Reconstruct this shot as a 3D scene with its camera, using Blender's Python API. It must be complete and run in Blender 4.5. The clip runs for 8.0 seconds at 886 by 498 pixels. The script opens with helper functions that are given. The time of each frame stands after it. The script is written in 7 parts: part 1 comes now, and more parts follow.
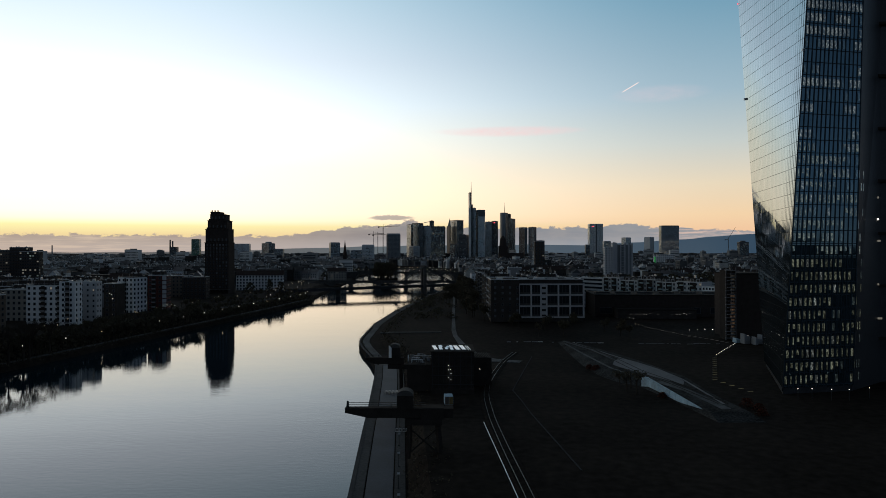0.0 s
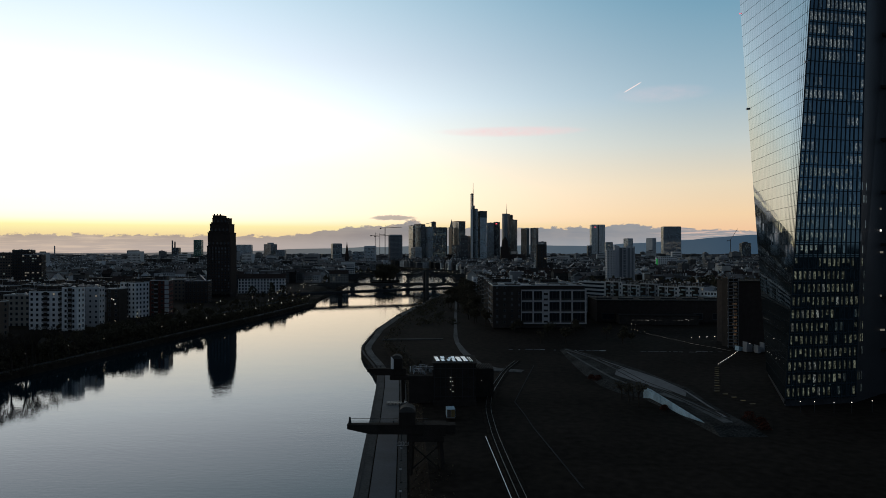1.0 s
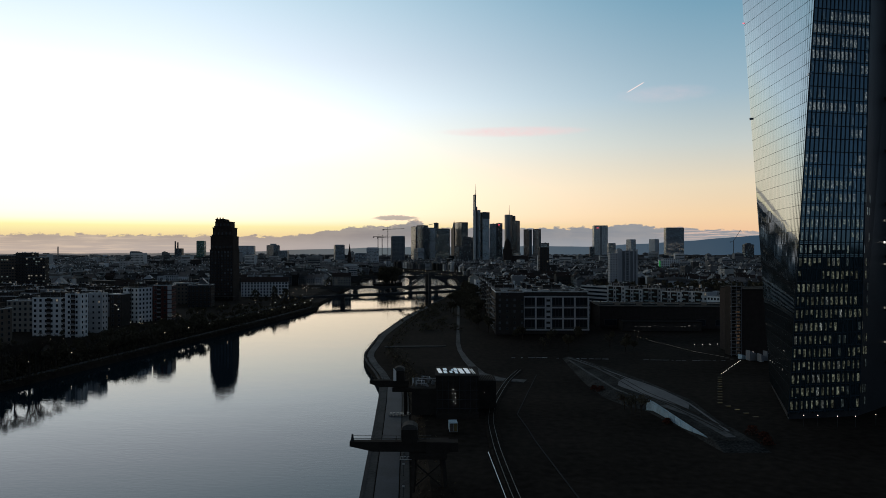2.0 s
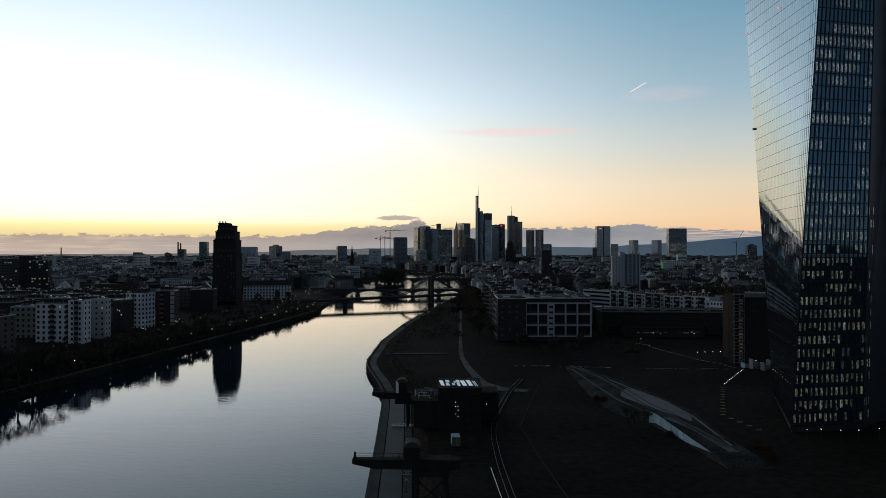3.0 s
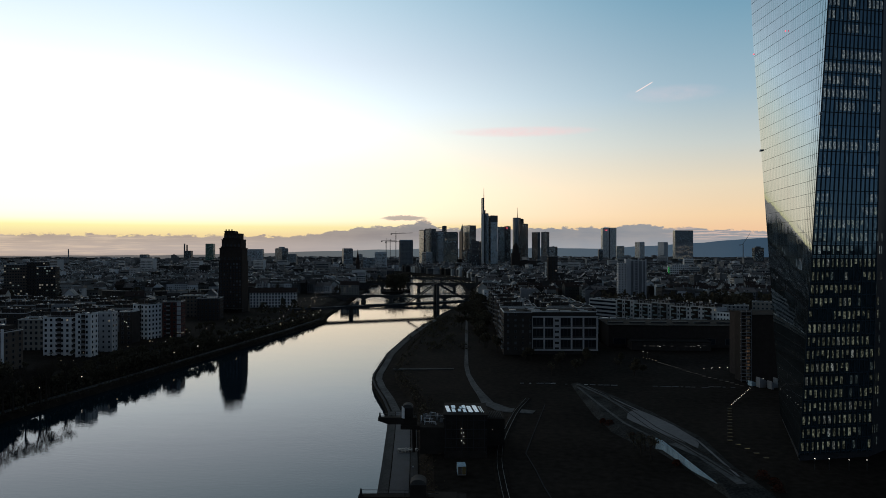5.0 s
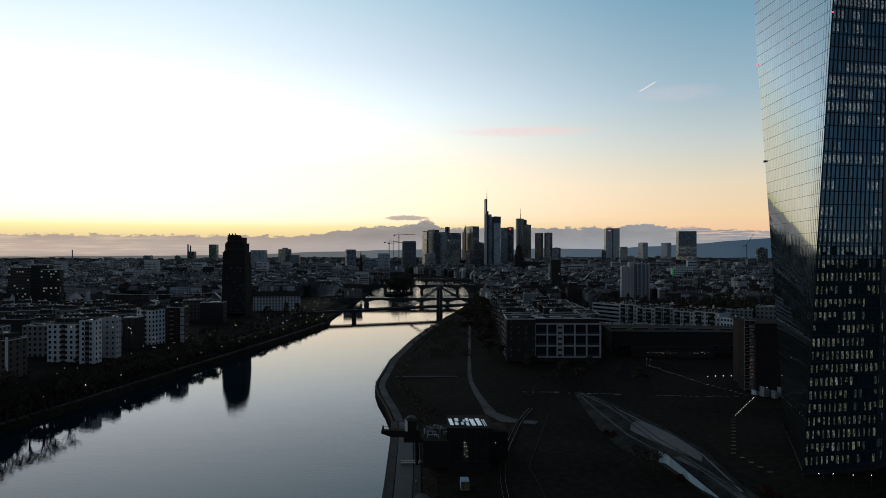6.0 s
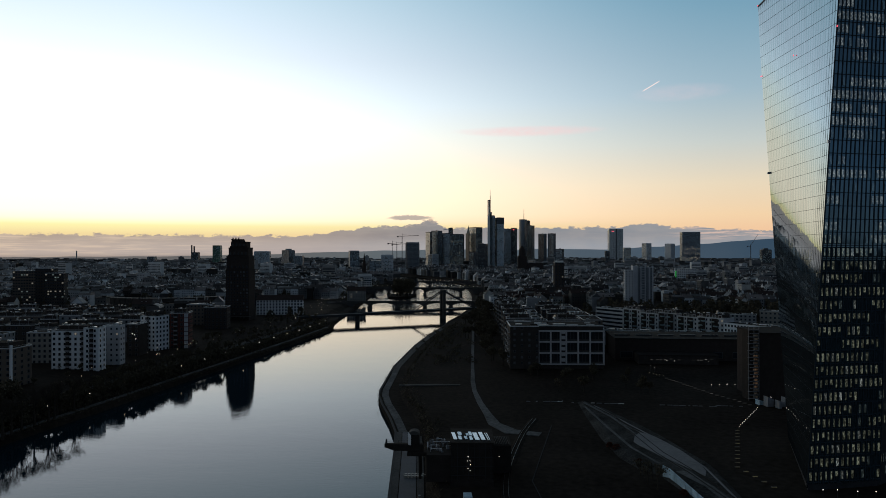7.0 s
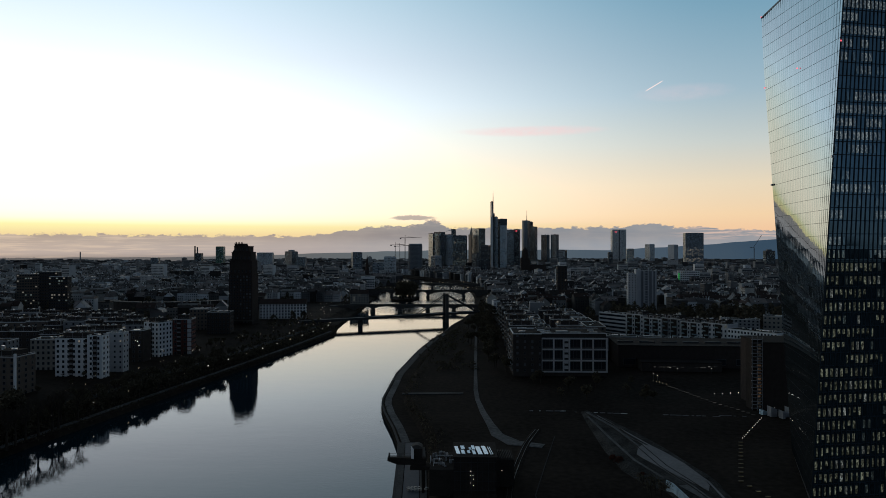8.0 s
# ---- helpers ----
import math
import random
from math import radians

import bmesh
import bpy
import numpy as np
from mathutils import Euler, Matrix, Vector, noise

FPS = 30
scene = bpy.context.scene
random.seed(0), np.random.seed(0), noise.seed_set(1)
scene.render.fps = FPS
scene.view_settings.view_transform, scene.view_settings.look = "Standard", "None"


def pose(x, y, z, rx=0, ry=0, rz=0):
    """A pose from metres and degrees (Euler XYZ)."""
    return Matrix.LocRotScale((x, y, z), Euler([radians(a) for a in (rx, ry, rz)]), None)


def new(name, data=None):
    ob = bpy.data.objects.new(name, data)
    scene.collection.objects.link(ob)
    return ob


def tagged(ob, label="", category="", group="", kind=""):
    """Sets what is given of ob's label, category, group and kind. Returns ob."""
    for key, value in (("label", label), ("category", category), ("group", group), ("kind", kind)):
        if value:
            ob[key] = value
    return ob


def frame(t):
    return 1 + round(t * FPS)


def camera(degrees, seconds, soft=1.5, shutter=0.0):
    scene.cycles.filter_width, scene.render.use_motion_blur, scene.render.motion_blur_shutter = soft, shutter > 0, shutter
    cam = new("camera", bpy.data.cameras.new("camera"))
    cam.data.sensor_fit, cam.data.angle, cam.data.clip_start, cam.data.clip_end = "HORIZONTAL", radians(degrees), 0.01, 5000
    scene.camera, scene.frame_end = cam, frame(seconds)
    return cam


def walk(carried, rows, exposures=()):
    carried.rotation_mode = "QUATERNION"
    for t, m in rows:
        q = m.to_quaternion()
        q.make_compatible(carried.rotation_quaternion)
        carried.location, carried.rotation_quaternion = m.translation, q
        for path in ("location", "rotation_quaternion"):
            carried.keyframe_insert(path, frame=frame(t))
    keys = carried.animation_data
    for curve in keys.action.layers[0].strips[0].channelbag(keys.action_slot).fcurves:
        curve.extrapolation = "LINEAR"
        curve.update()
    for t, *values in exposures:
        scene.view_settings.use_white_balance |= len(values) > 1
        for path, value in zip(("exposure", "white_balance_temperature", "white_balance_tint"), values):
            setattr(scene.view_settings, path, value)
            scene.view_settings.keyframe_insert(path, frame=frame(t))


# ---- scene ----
# Dusk over a river city: a drone climbs beside a glass office tower.
cam = camera(65.0, 8.0, soft=0.8)
PATH = [
    (0.0, 0.00, 0.00, 50.00, 90.130, 0.054, 0.000),
    (0.5, -0.01, -0.07, 51.79, 90.130, 0.036, 0.084),
    (1.0, -0.04, -0.09, 53.55, 90.136, 0.024, 0.158),
    (1.5, -0.05, -0.06, 55.39, 90.143, 0.006, 0.261),
    (3.0, -0.08, 0.00, 61.05, 90.151, -0.006, 0.567),
    (3.5, -0.09, 0.06, 62.98, 90.153, -0.015, 0.668),
    (4.0, -0.11, 0.09, 64.92, 90.158, -0.018, 0.785),
    (4.5, -0.14, 0.13, 67.00, 90.160, -0.018, 0.910),
    (6.0, -0.18, 0.17, 73.19, 90.150, -0.007, 1.283),
    (6.5, -0.17, 0.20, 75.41, 90.138, -0.004, 1.420),
    (7.0, -0.16, 0.20, 77.61, 90.130, 0.004, 1.555),
    (7.5, -0.15, 0.20, 79.82, 90.132, 0.010, 1.676),
    (8.0, -0.17, 0.21, 82.00, 90.135, 0.019, 1.791),
]
walk(cam, [(t, pose(*r)) for t, *r in PATH])


# ---- sky: afterglow of the set sun, clouds low over the horizon ----
def build_world():
    w = bpy.data.worlds.new("dusk_sky")
    w.use_nodes = True
    scene.world = w
    nt = w.node_tree
    N, L = nt.nodes, nt.links
    for n in list(N):
        N.remove(n)

    def val(s, v):
        if isinstance(v, (int, float)):
            s.default_value = v
        else:
            L.new(v, s)

    def m(op, a, b=0.0, c=0.0, clamp=False):
        n = N.new("ShaderNodeMath")
        n.operation, n.use_clamp = op, clamp
        for s, v in zip(n.inputs, (a, b, c)):
            val(s, v)
        return n.outputs[0]

    def span(v, a, b, lo=0.0, hi=1.0):
        n = N.new("ShaderNodeMapRange")
        n.interpolation_type = "SMOOTHSTEP"
        for s, q in zip(n.inputs, (v, a, b, lo, hi)):
            val(s, q)
        return n.outputs[0]

    def ramp(f, stops):
        n = N.new("ShaderNodeValToRGB")
        L.new(f, n.inputs[0])
        e = n.color_ramp.elements
        while len(e) < len(stops):
            e.new(0.5)
        for k, (p, c) in enumerate(stops):
            e[k].position = p
            e[k].color = (c[0] / 1.5, c[1] / 1.5, c[2] / 1.5, 1) if isinstance(c, tuple) else (c, c, c, 1)
        return n.outputs[0]

    def mix(f, a, b):
        n = N.new("ShaderNodeMix")
        n.data_type = "RGBA"
        val(n.inputs[0], f)
        for s, v in ((n.inputs[6], a), (n.inputs[7], b)):
            if isinstance(v, tuple):
                s.default_value = (v[0] / 1.5, v[1] / 1.5, v[2] / 1.5, 1)
            else:
                L.new(v, s)
        return n.outputs[2]

    def noise_at(vec, scale, detail=4.0, rough=0.55):
        n = N.new("ShaderNodeTexNoise")
        n.inputs["Scale"].default_value, n.inputs["Detail"].default_value, n.inputs["Roughness"].default_value = scale, detail, rough
        L.new(vec, n.inputs["Vector"])
        return n.outputs[0]

    co = N.new("ShaderNodeTexCoord")
    sep = N.new("ShaderNodeSeparateXYZ")
    L.new(co.outputs["Generated"], sep.inputs[0])
    x, y, z = sep.outputs
    az = m("ARCTAN2", x, y)
    up = m("POWER", m("MAXIMUM", z, 0.0), 0.5)
    away = m("ABSOLUTE", m("ADD", az, SUN_AZ))
    near = ramp(up, [(0, (.50, .40, .33)), (.15, (.92, .72, .36)), (.183, (1.02, .92, .44)), (.194, (1.1, 1.03, .62)), (.205, (1.3, 1.13, .80)), (.228, (1.5, 1.27, .95)), (.27, (1.66, 1.36, 1.02)), (.34, (1.60, 1.38, 1.07)),
                     (.40, (1.40, 1.38, 1.24)), (.45, (1.20, 1.30, 1.36)), (.51, (.93, 1.03, 1.14)), (.60, (.60, .80, .93)), (.66, (.30, .48, .63)), (.74, (.145, .22, .30)), (1, (.048, .058, .073))])
    mid = ramp(up, [(0, (.85, .50, .33)), (.15, (.88, .55, .34)), (.22, (.90, .65, .40)), (.30, (.80, .68, .50)), (.38, (.56, .61, .59)), (.46, (.34, .48, .57)),
                    (.58, (.15, .33, .46)), (.74, (.085, .115, .155)), (1, (.048, .058, .073))])
    back = ramp(up, [(0, (.15, .18, .21)), (.15, (.14, .18, .225)), (.3, (.11, .17, .25)), (.58, (.06, .095, .145)), (1, (.048, .058, .073))])
    sky = mix(span(away, 0.10, 1.02), near, mid)
    sky = mix(span(away, 1.0, 2.0), sky, back)
    # cloud bank: its top line swells over the far city
    flat = N.new("ShaderNodeCombineXYZ")
    L.new(m("MULTIPLY", az, 19.0), flat.inputs[0])
    L.new(m("MULTIPLY", z, 45.0), flat.inputs[1])
    puff = noise_at(flat.outputs[0], 3.2, 6.0, 0.62)
    fine = noise_at(flat.outputs[0], 1.1, 3.0)
    across = span(az, -0.7, 0.7)
    across.node.interpolation_type = "LINEAR"
    top = m("MULTIPLY", ramp(across, [(.0, .33), (.2, .35), (.33, .34), (.349, .36), (.372, .46), (.395, .53), (.418, .59), (.441, .60), (.468, .74), (.485, .55), (.55, .52), (.602, .55), (.66, .54), (.689, .66), (.705, .53), (.74, .50), (.80, .42), (1, .36)]), 0.06)
    edge = m("ADD", top, m("MULTIPLY", m("SUBTRACT", puff, 0.5), span(az, -0.26, -0.08, 0.016, 0.019)))
    bank = m("SUBTRACT", 1.0, span(m("SUBTRACT", z, edge), -0.0012, 0.0009))
    bank = m("MULTIPLY", bank, m("SUBTRACT", 1.0, span(away, 1.3, 1.8)))
    tint = ramp(across, [(0, (.41, .325, .275)), (.3, (.36, .295, .275)), (.45, (.235, .23, .255)), (.6, (.215, .245, .29)), (.8, (.24, .28, .325)), (1, (.30, .29, .32))])
    low = ramp(across, [(0, (.55, .43, .355)), (.35, (.42, .37, .365)), (.5, (.29, .325, .37)), (.7, (.265, .315, .375)), (1, (.38, .34, .34))])
    cloud = mix(span(z, 0.004, 0.024), low, tint)
    cloud = mix(m("MULTIPLY", m("SUBTRACT", fine, 0.40), 0.7, clamp=True), cloud, (.50, .44, .40))
    thin = N.new("ShaderNodeCombineXYZ")
    L.new(m("MULTIPLY", az, 7.0), thin.inputs[0])
    L.new(m("MULTIPLY", z, 130.0), thin.inputs[1])
    streak = span(noise_at(thin.outputs[0], 2.0, 5.0, 0.6), 0.44, 0.66)
    cloud = mix(m("MULTIPLY", streak, span(az, -0.22, -0.48, 0.05, 0.5)), cloud, mix(across, (.86, .66, .48), (.42, .40, .42)))
    # sunlit rims on the cloud tops over the city, pink layers towards the hills
    rim = m("MULTIPLY", span(m("SUBTRACT", z, edge), -0.0085, -0.0015), span(puff, 0.50, 0.66))
    cloud = mix(m("MULTIPLY", rim, span(m("ABSOLUTE", m("ADD", az, 0.055)), 0.09, 0.02, 0.0, 0.75)), cloud, (1.0, .70, .45))
    layer = m("MULTIPLY", span(noise_at(thin.outputs[0], 3.1, 4.0, 0.6), 0.46, 0.60), span(az, 0.27, 0.36))
    cloud = mix(m("MULTIPLY", m("MULTIPLY", layer, span(z, 0.012, 0.022)), 0.75), cloud, (.80, .56, .46))
    sky = mix(m("MULTIPLY", bank, 0.93), sky, cloud)
    # a small lens cloud above the bank, and one thin pink streak
    u = m("DIVIDE", m("ADD", az, 0.074), 0.033)
    v = m("DIVIDE", m("SUBTRACT", m("ADD", z, m("MULTIPLY", puff, 0.008)), 0.0512), 0.0034)
    lens = m("SUBTRACT", 1.0, span(m("ADD", m("MULTIPLY", u, u), m("MULTIPLY", v, v)), 0.4, 1.3))
    sky = mix(m("MULTIPLY", lens, 0.75), sky, (.30, .27, .28))
    u = m("DIVIDE", m("SUBTRACT", az, 0.095), 0.12)
    v = m("DIVIDE", m("SUBTRACT", z, 0.168), 0.0085)
    pink = m("SUBTRACT", 1.0, span(m("ADD", m("MULTIPLY", u, u), m("MULTIPLY", v, v)), 0.0, 1.0))
    sky = mix(m("MULTIPLY", pink, m("MULTIPLY", puff, 0.8)), sky, (1.0, .62, .62))
    # a short vapour trail, and a faint pink wisp beside it
    u = m("DIVIDE", m("SUBTRACT", az, 0.302), 0.075)
    v = m("DIVIDE", m("SUBTRACT", z, 0.2105), 0.013)
    wisp = m("SUBTRACT", 1.0, span(m("ADD", m("MULTIPLY", u, u), m("MULTIPLY", v, v)), 0.0, 1.0))
    sky = mix(m("MULTIPLY", wisp, m("MULTIPLY", puff, 0.26)), sky, (.95, .66, .68))
    du, dv = m("SUBTRACT", az, 0.2507), m("SUBTRACT", z, 0.2142)
    along = m("ADD", m("MULTIPLY", du, 0.887), m("MULTIPLY", dv, 0.4614))
    aside = m("ABSOLUTE", m("SUBTRACT", m("MULTIPLY", dv, 0.887), m("MULTIPLY", du, 0.4614)))
    trail = m("MULTIPLY", m("SUBTRACT", 1.0, span(aside, 0.0003, 0.0010)), m("MULTIPLY", span(along, 0.0, 0.006), m("SUBTRACT", 1.0, span(along, 0.024, 0.029))))
    sky = mix(m("MULTIPLY", trail, 0.85), sky, (.98, .80, .77))
    sky = mix(span(z, -0.02, -0.001), (.03, .035, .045), sky)
    bg, out = N.new("ShaderNodeBackground"), N.new("ShaderNodeOutputWorld")
    L.new(sky, bg.inputs[0])
    bg.inputs[1].default_value = 1.5
    L.new(bg.outputs[0], out.inputs[0])


SUN_AZ = 0.58  # the glow stands this many radians to the left of straight ahead
build_world()


# ---- materials ----
def material(name, base, rough=0.8, metal=0.0, vary=0.25, scale=0.3, bump=0.0, ior=1.45, other=None, per_object=0.0, island=0.0, spec=0.5, skew=1.0):
    mt = bpy.data.materials.new(name)
    mt.use_nodes = True
    nt = mt.node_tree
    N, L = nt.nodes, nt.links
    bs = N["Principled BSDF"]
    bs.inputs["Roughness"].default_value, bs.inputs["Metallic"].default_value, bs.inputs["IOR"].default_value = rough, metal, ior
    bs.inputs["Specular IOR Level"].default_value = spec
    co = N.new("ShaderNodeTexCoord")
    big, fine = N.new("ShaderNodeTexNoise"), N.new("ShaderNodeTexNoise")
    big.inputs["Scale"].default_value, fine.inputs["Scale"].default_value = scale, scale * 14
    big.inputs["Detail"].default_value, fine.inputs["Detail"].default_value = 4, 3
    for n in (big, fine):
        L.new(co.outputs["Object"], n.inputs["Vector"])
    add = N.new("ShaderNodeMath")
    add.operation = "ADD"
    L.new(big.outputs[0], add.inputs[0])
    L.new(fine.outputs[0], add.inputs[1])
    last = add.outputs[0]
    for out, amount in (("object", per_object), ("island", island)):
        if amount:
            src = N.new("ShaderNodeObjectInfo").outputs["Random"] if out == "object" else N.new("ShaderNodeNewGeometry").outputs["Random Per Island"]
            mm = N.new("ShaderNodeMath")
            mm.operation = "MULTIPLY_ADD"
            L.new(src, mm.inputs[0])
            mm.inputs[1].default_value = amount
            L.new(last, mm.inputs[2])
            last = mm.outputs[0]
    mr = N.new("ShaderNodeMapRange")
    mr.inputs[1].default_value, mr.inputs[2].default_value = 0.55, 1.45 + per_object + island
    L.new(last, mr.inputs[0])
    mx = N.new("ShaderNodeMix")
    mx.data_type = "RGBA"
    o = other or base
    mx.inputs[6].default_value = (*[c * (1 - vary) for c in base], 1)
    mx.inputs[7].default_value = (*[min(1, c * (1 + vary)) for c in o], 1)
    pw = N.new("ShaderNodeMath")
    pw.operation = "POWER"
    pw.inputs[1].default_value = skew
    L.new(mr.outputs[0], pw.inputs[0])
    L.new(pw.outputs[0], mx.inputs[0])
    L.new(mx.outputs[2], bs.inputs["Base Color"])
    if bump:
        b = N.new("ShaderNodeBump")
        b.inputs["Strength"].default_value, b.inputs["Distance"].default_value = 0.6, bump
        L.new(last, b.inputs["Height"])
        L.new(b.outputs[0], bs.inputs["Normal"])
    return mt


def glow(name, colour, strength, mottled=0.0, scale=1.5, lo=0.38, hi=0.68, glass=None):
    mt = bpy.data.materials.new(name)
    mt.use_nodes = True
    N, L = mt.node_tree.nodes, mt.node_tree.links
    bs = N["Principled BSDF"]
    bs.inputs["Base Color"].default_value = (0.05, 0.05, 0.05, 1)
    bs.inputs["Roughness"].default_value = 0.2
    if glass:
        bs.inputs["Base Color"].default_value, bs.inputs["Metallic"].default_value, bs.inputs["Roughness"].default_value = (*glass, 1), 1.0, 0.05
    bs.inputs["Emission Color"].default_value = (*colour, 1)
    bs.inputs["Emission Strength"].default_value = strength
    if mottled:
        co, no, mr, ob = N.new("ShaderNodeTexCoord"), N.new("ShaderNodeTexNoise"), N.new("ShaderNodeMapRange"), N.new("ShaderNodeObjectInfo")
        va = N.new("ShaderNodeVectorMath")
        va.operation = "MULTIPLY_ADD"
        va.inputs[1].default_value = (1, 1, 0.55)
        sc = N.new("ShaderNodeVectorMath")
        sc.operation = "SCALE"
        sc.inputs[0].default_value = (37, 91, 53)
        L.new(ob.outputs["Random"], sc.inputs["Scale"])
        L.new(co.outputs["Object"], va.inputs[0])
        L.new(sc.outputs[0], va.inputs[2])
        L.new(va.outputs[0], no.inputs["Vector"])
        no.inputs["Scale"].default_value, no.inputs["Detail"].default_value = scale, 3
        mr.inputs[1].default_value, mr.inputs[2].default_value = lo, hi
        mr.inputs[3].default_value, mr.inputs[4].default_value = strength * (1 - mottled), strength * (1 + mottled)
        L.new(no.outputs[0], mr.inputs[0])
        each, gain = N.new("ShaderNodeMapRange"), N.new("ShaderNodeMath")
        each.inputs[3].default_value, each.inputs[4].default_value = .45, 1.35
        gain.operation = "MULTIPLY"
        L.new(ob.outputs["Random"], each.inputs[0])
        L.new(mr.outputs[0], gain.inputs[0])
        L.new(each.outputs[0], gain.inputs[1])
        L.new(gain.outputs[0], bs.inputs["Emission Strength"])
    return mt


def water_material():
    mt = bpy.data.materials.new("river_water")
    mt.use_nodes = True
    N, L = mt.node_tree.nodes, mt.node_tree.links
    bs = N["Principled BSDF"]
    bs.inputs["Base Color"].default_value = (0.003, 0.016, 0.025, 1)
    bs.inputs["Roughness"].default_value, bs.inputs["IOR"].default_value = 0.015, 1.38
    co, mp = N.new("ShaderNodeTexCoord"), N.new("ShaderNodeMapping")
    mp.inputs["Scale"].default_value = (0.5, 1.0, 1.0)
    L.new(co.outputs["Object"], mp.inputs[0])
    last = None
    for scale, amount in ((0.8, 0.044), (0.06, 0.08)):
        no, bp = N.new("ShaderNodeTexNoise"), N.new("ShaderNodeBump")
        no.inputs["Scale"].default_value, no.inputs["Detail"].default_value = scale, 3
        L.new(mp.outputs[0], no.inputs["Vector"])
        bp.inputs["Strength"].default_value, bp.inputs["Distance"].default_value = 0.35, amount
        L.new(no.outputs[0], bp.inputs["Height"])
        if last:
            L.new(last, bp.inputs["Normal"])
        last = bp.outputs[0]
    # a breeze roughens the water upstream of the bridges
    sep, mr, no, bp = (N.new("ShaderNode" + k) for k in ("SeparateXYZ", "MapRange", "TexNoise", "Bump"))
    L.new(co.outputs["Object"], sep.inputs[0])
    L.new(sep.outputs[1], mr.inputs[0])
    for k, v in ((1, 820.0), (2, 1020.0), (3, 0.0), (4, 1.0)):
        mr.inputs[k].default_value = v
    no.inputs["Scale"].default_value, no.inputs["Detail"].default_value = 0.30, 3
    L.new(mp.outputs[0], no.inputs["Vector"])
    L.new(no.outputs[0], bp.inputs["Height"])
    L.new(mr.outputs[0], bp.inputs["Strength"])
    bp.inputs["Distance"].default_value = 0.30
    L.new(last, bp.inputs["Normal"])
    L.new(bp.outputs[0], bs.inputs["Normal"])
    return mt


M_WATER = water_material()
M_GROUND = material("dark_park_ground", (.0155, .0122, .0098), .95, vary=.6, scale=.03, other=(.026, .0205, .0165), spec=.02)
# damp lane; the blue of the mirrored sky is mixed into its base colour
M_ASPHALT = material("damp_asphalt_sky_tint", (.028, .038, .054), .65, vary=.4, scale=.15, spec=.18)
M_ROAD = material("dry_asphalt", (.045, .045, .046), .92, vary=.4, scale=.1, spec=.05)
M_GRID = material("grid_concrete", (.49, .48, .48), .8, vary=.2, scale=.3, spec=.15)
M_PAVING = material("paving", (.055, .055, .054), .85, vary=.5, scale=.12, spec=.12)
M_PALE = material("worn_pale_gravel", (.10, .10, .098), .9, vary=.8, scale=.05, bump=.02, spec=.08)
M_COPING = material("dark_wet_coping", (.045, .045, .046), .8, vary=.4, scale=.4, spec=.1)
M_STONE = material("quay_stone", (.075, .07, .065), .85, vary=.35, scale=.4, bump=.03, spec=.1)
M_WHITE = material("white_render", (.72, .72, .72), .8, vary=.10, scale=.25, spec=0.25)
M_GREYWALL = material("grey_render", (.24, .24, .245), .85, vary=.2, scale=.25, spec=.2)
M_CREAM = material("cream_render", (.26, .24, .21), .85, vary=.2, scale=.25, spec=.15)
M_TAN = material("tan_render", (.13, .105, .085), .85, vary=.25, scale=.25, spec=.12)
M_YELLOW = material("faded_yellow_paint", (.17, .12, .045), .6, vary=.3, scale=.6)
M_REDLEAF = material("russet_leaves", (.085, .030, .020), .85, vary=.5, scale=.4, island=.5, spec=.03)
M_RED = material("red_render", (.095, .034, .029), .85, vary=.3, scale=.25, spec=.12)
M_BRICK = material("dark_brick", (.048, .038, .034), .85, vary=.35, scale=.5, spec=.06)
M_DARKWALL = material("dark_clad_wall", (.052, .044, .039), .8, vary=.4, scale=.3, spec=.08)
M_ROOF = material("grey_felt_roof", (.030, .027, .025), .95, vary=.5, scale=.12, per_object=.6, spec=.04)
M_FASCIA = material("pale_roof_fascia", (.58, .58, .57), .6, vary=.3, scale=.3)
M_TILE = material("dark_tiled_roof", (.05, .035, .03), .85, vary=.4, scale=.2, per_object=.5, spec=.12)
M_METAL = material("zinc_trim", (.55, .56, .57), .28, .9, vary=.15, scale=.5)
M_SHEET = material("bright_roof_sheet", (.62, .64, .66), .25, .8, vary=.1, scale=.4)
M_STEEL = material("painted_steel", (.045, .045, .046), .6, .2, vary=.25, scale=.6, spec=.15)
M_RAIL = material("polished_rail", (.16, .16, .155), .5, 1.0, vary=.4, scale=.2)
M_PANE = material("window_glass", (.02, .024, .03), .08, vary=.2, scale=.5, ior=1.5)
M_FRAME = material("window_frame", (.09, .09, .095), .6, vary=.1, scale=.8)
M_GLASS = material("mirror_facade_glass", (.268, .345, .390), .02, .955, vary=.09, scale=.08, island=1.2)
M_GLASSB = material("dark_facade_vent_glass", (.205, .298, .335), .03, .955, vary=.10, scale=.08, island=1.2)
M_GLASS2 = material("blue_facade_glass", (.125, .200, .240), .05, .85, vary=.22, scale=.12, island=.8)
M_ATRIUM = material("dark_atrium_glass", (.042, .042, .044), .35, .0, vary=.4, scale=.1, spec=.3)
M_FRONTFIN = material("dark_blue_fin", (.028, .044, .056), .5, .3, vary=.2, scale=.4, spec=.3)
M_MULLION = material("dark_mullion", (.03, .034, .04), .4, .5, vary=.2, scale=.4)
M_FLANKBAR = material("dark_flank_bar", (.012, .016, .018), .8, .0, vary=.15, scale=.4, spec=.05)
M_TOWERGLASS = material("tower_glass", (.14, .17, .195), .32, vary=.45, scale=.03, ior=2.0, per_object=.5)
M_TOWERDARK = material("dark_tower_cladding", (.030, .036, .044), .3, vary=.4, scale=.03, ior=1.6)
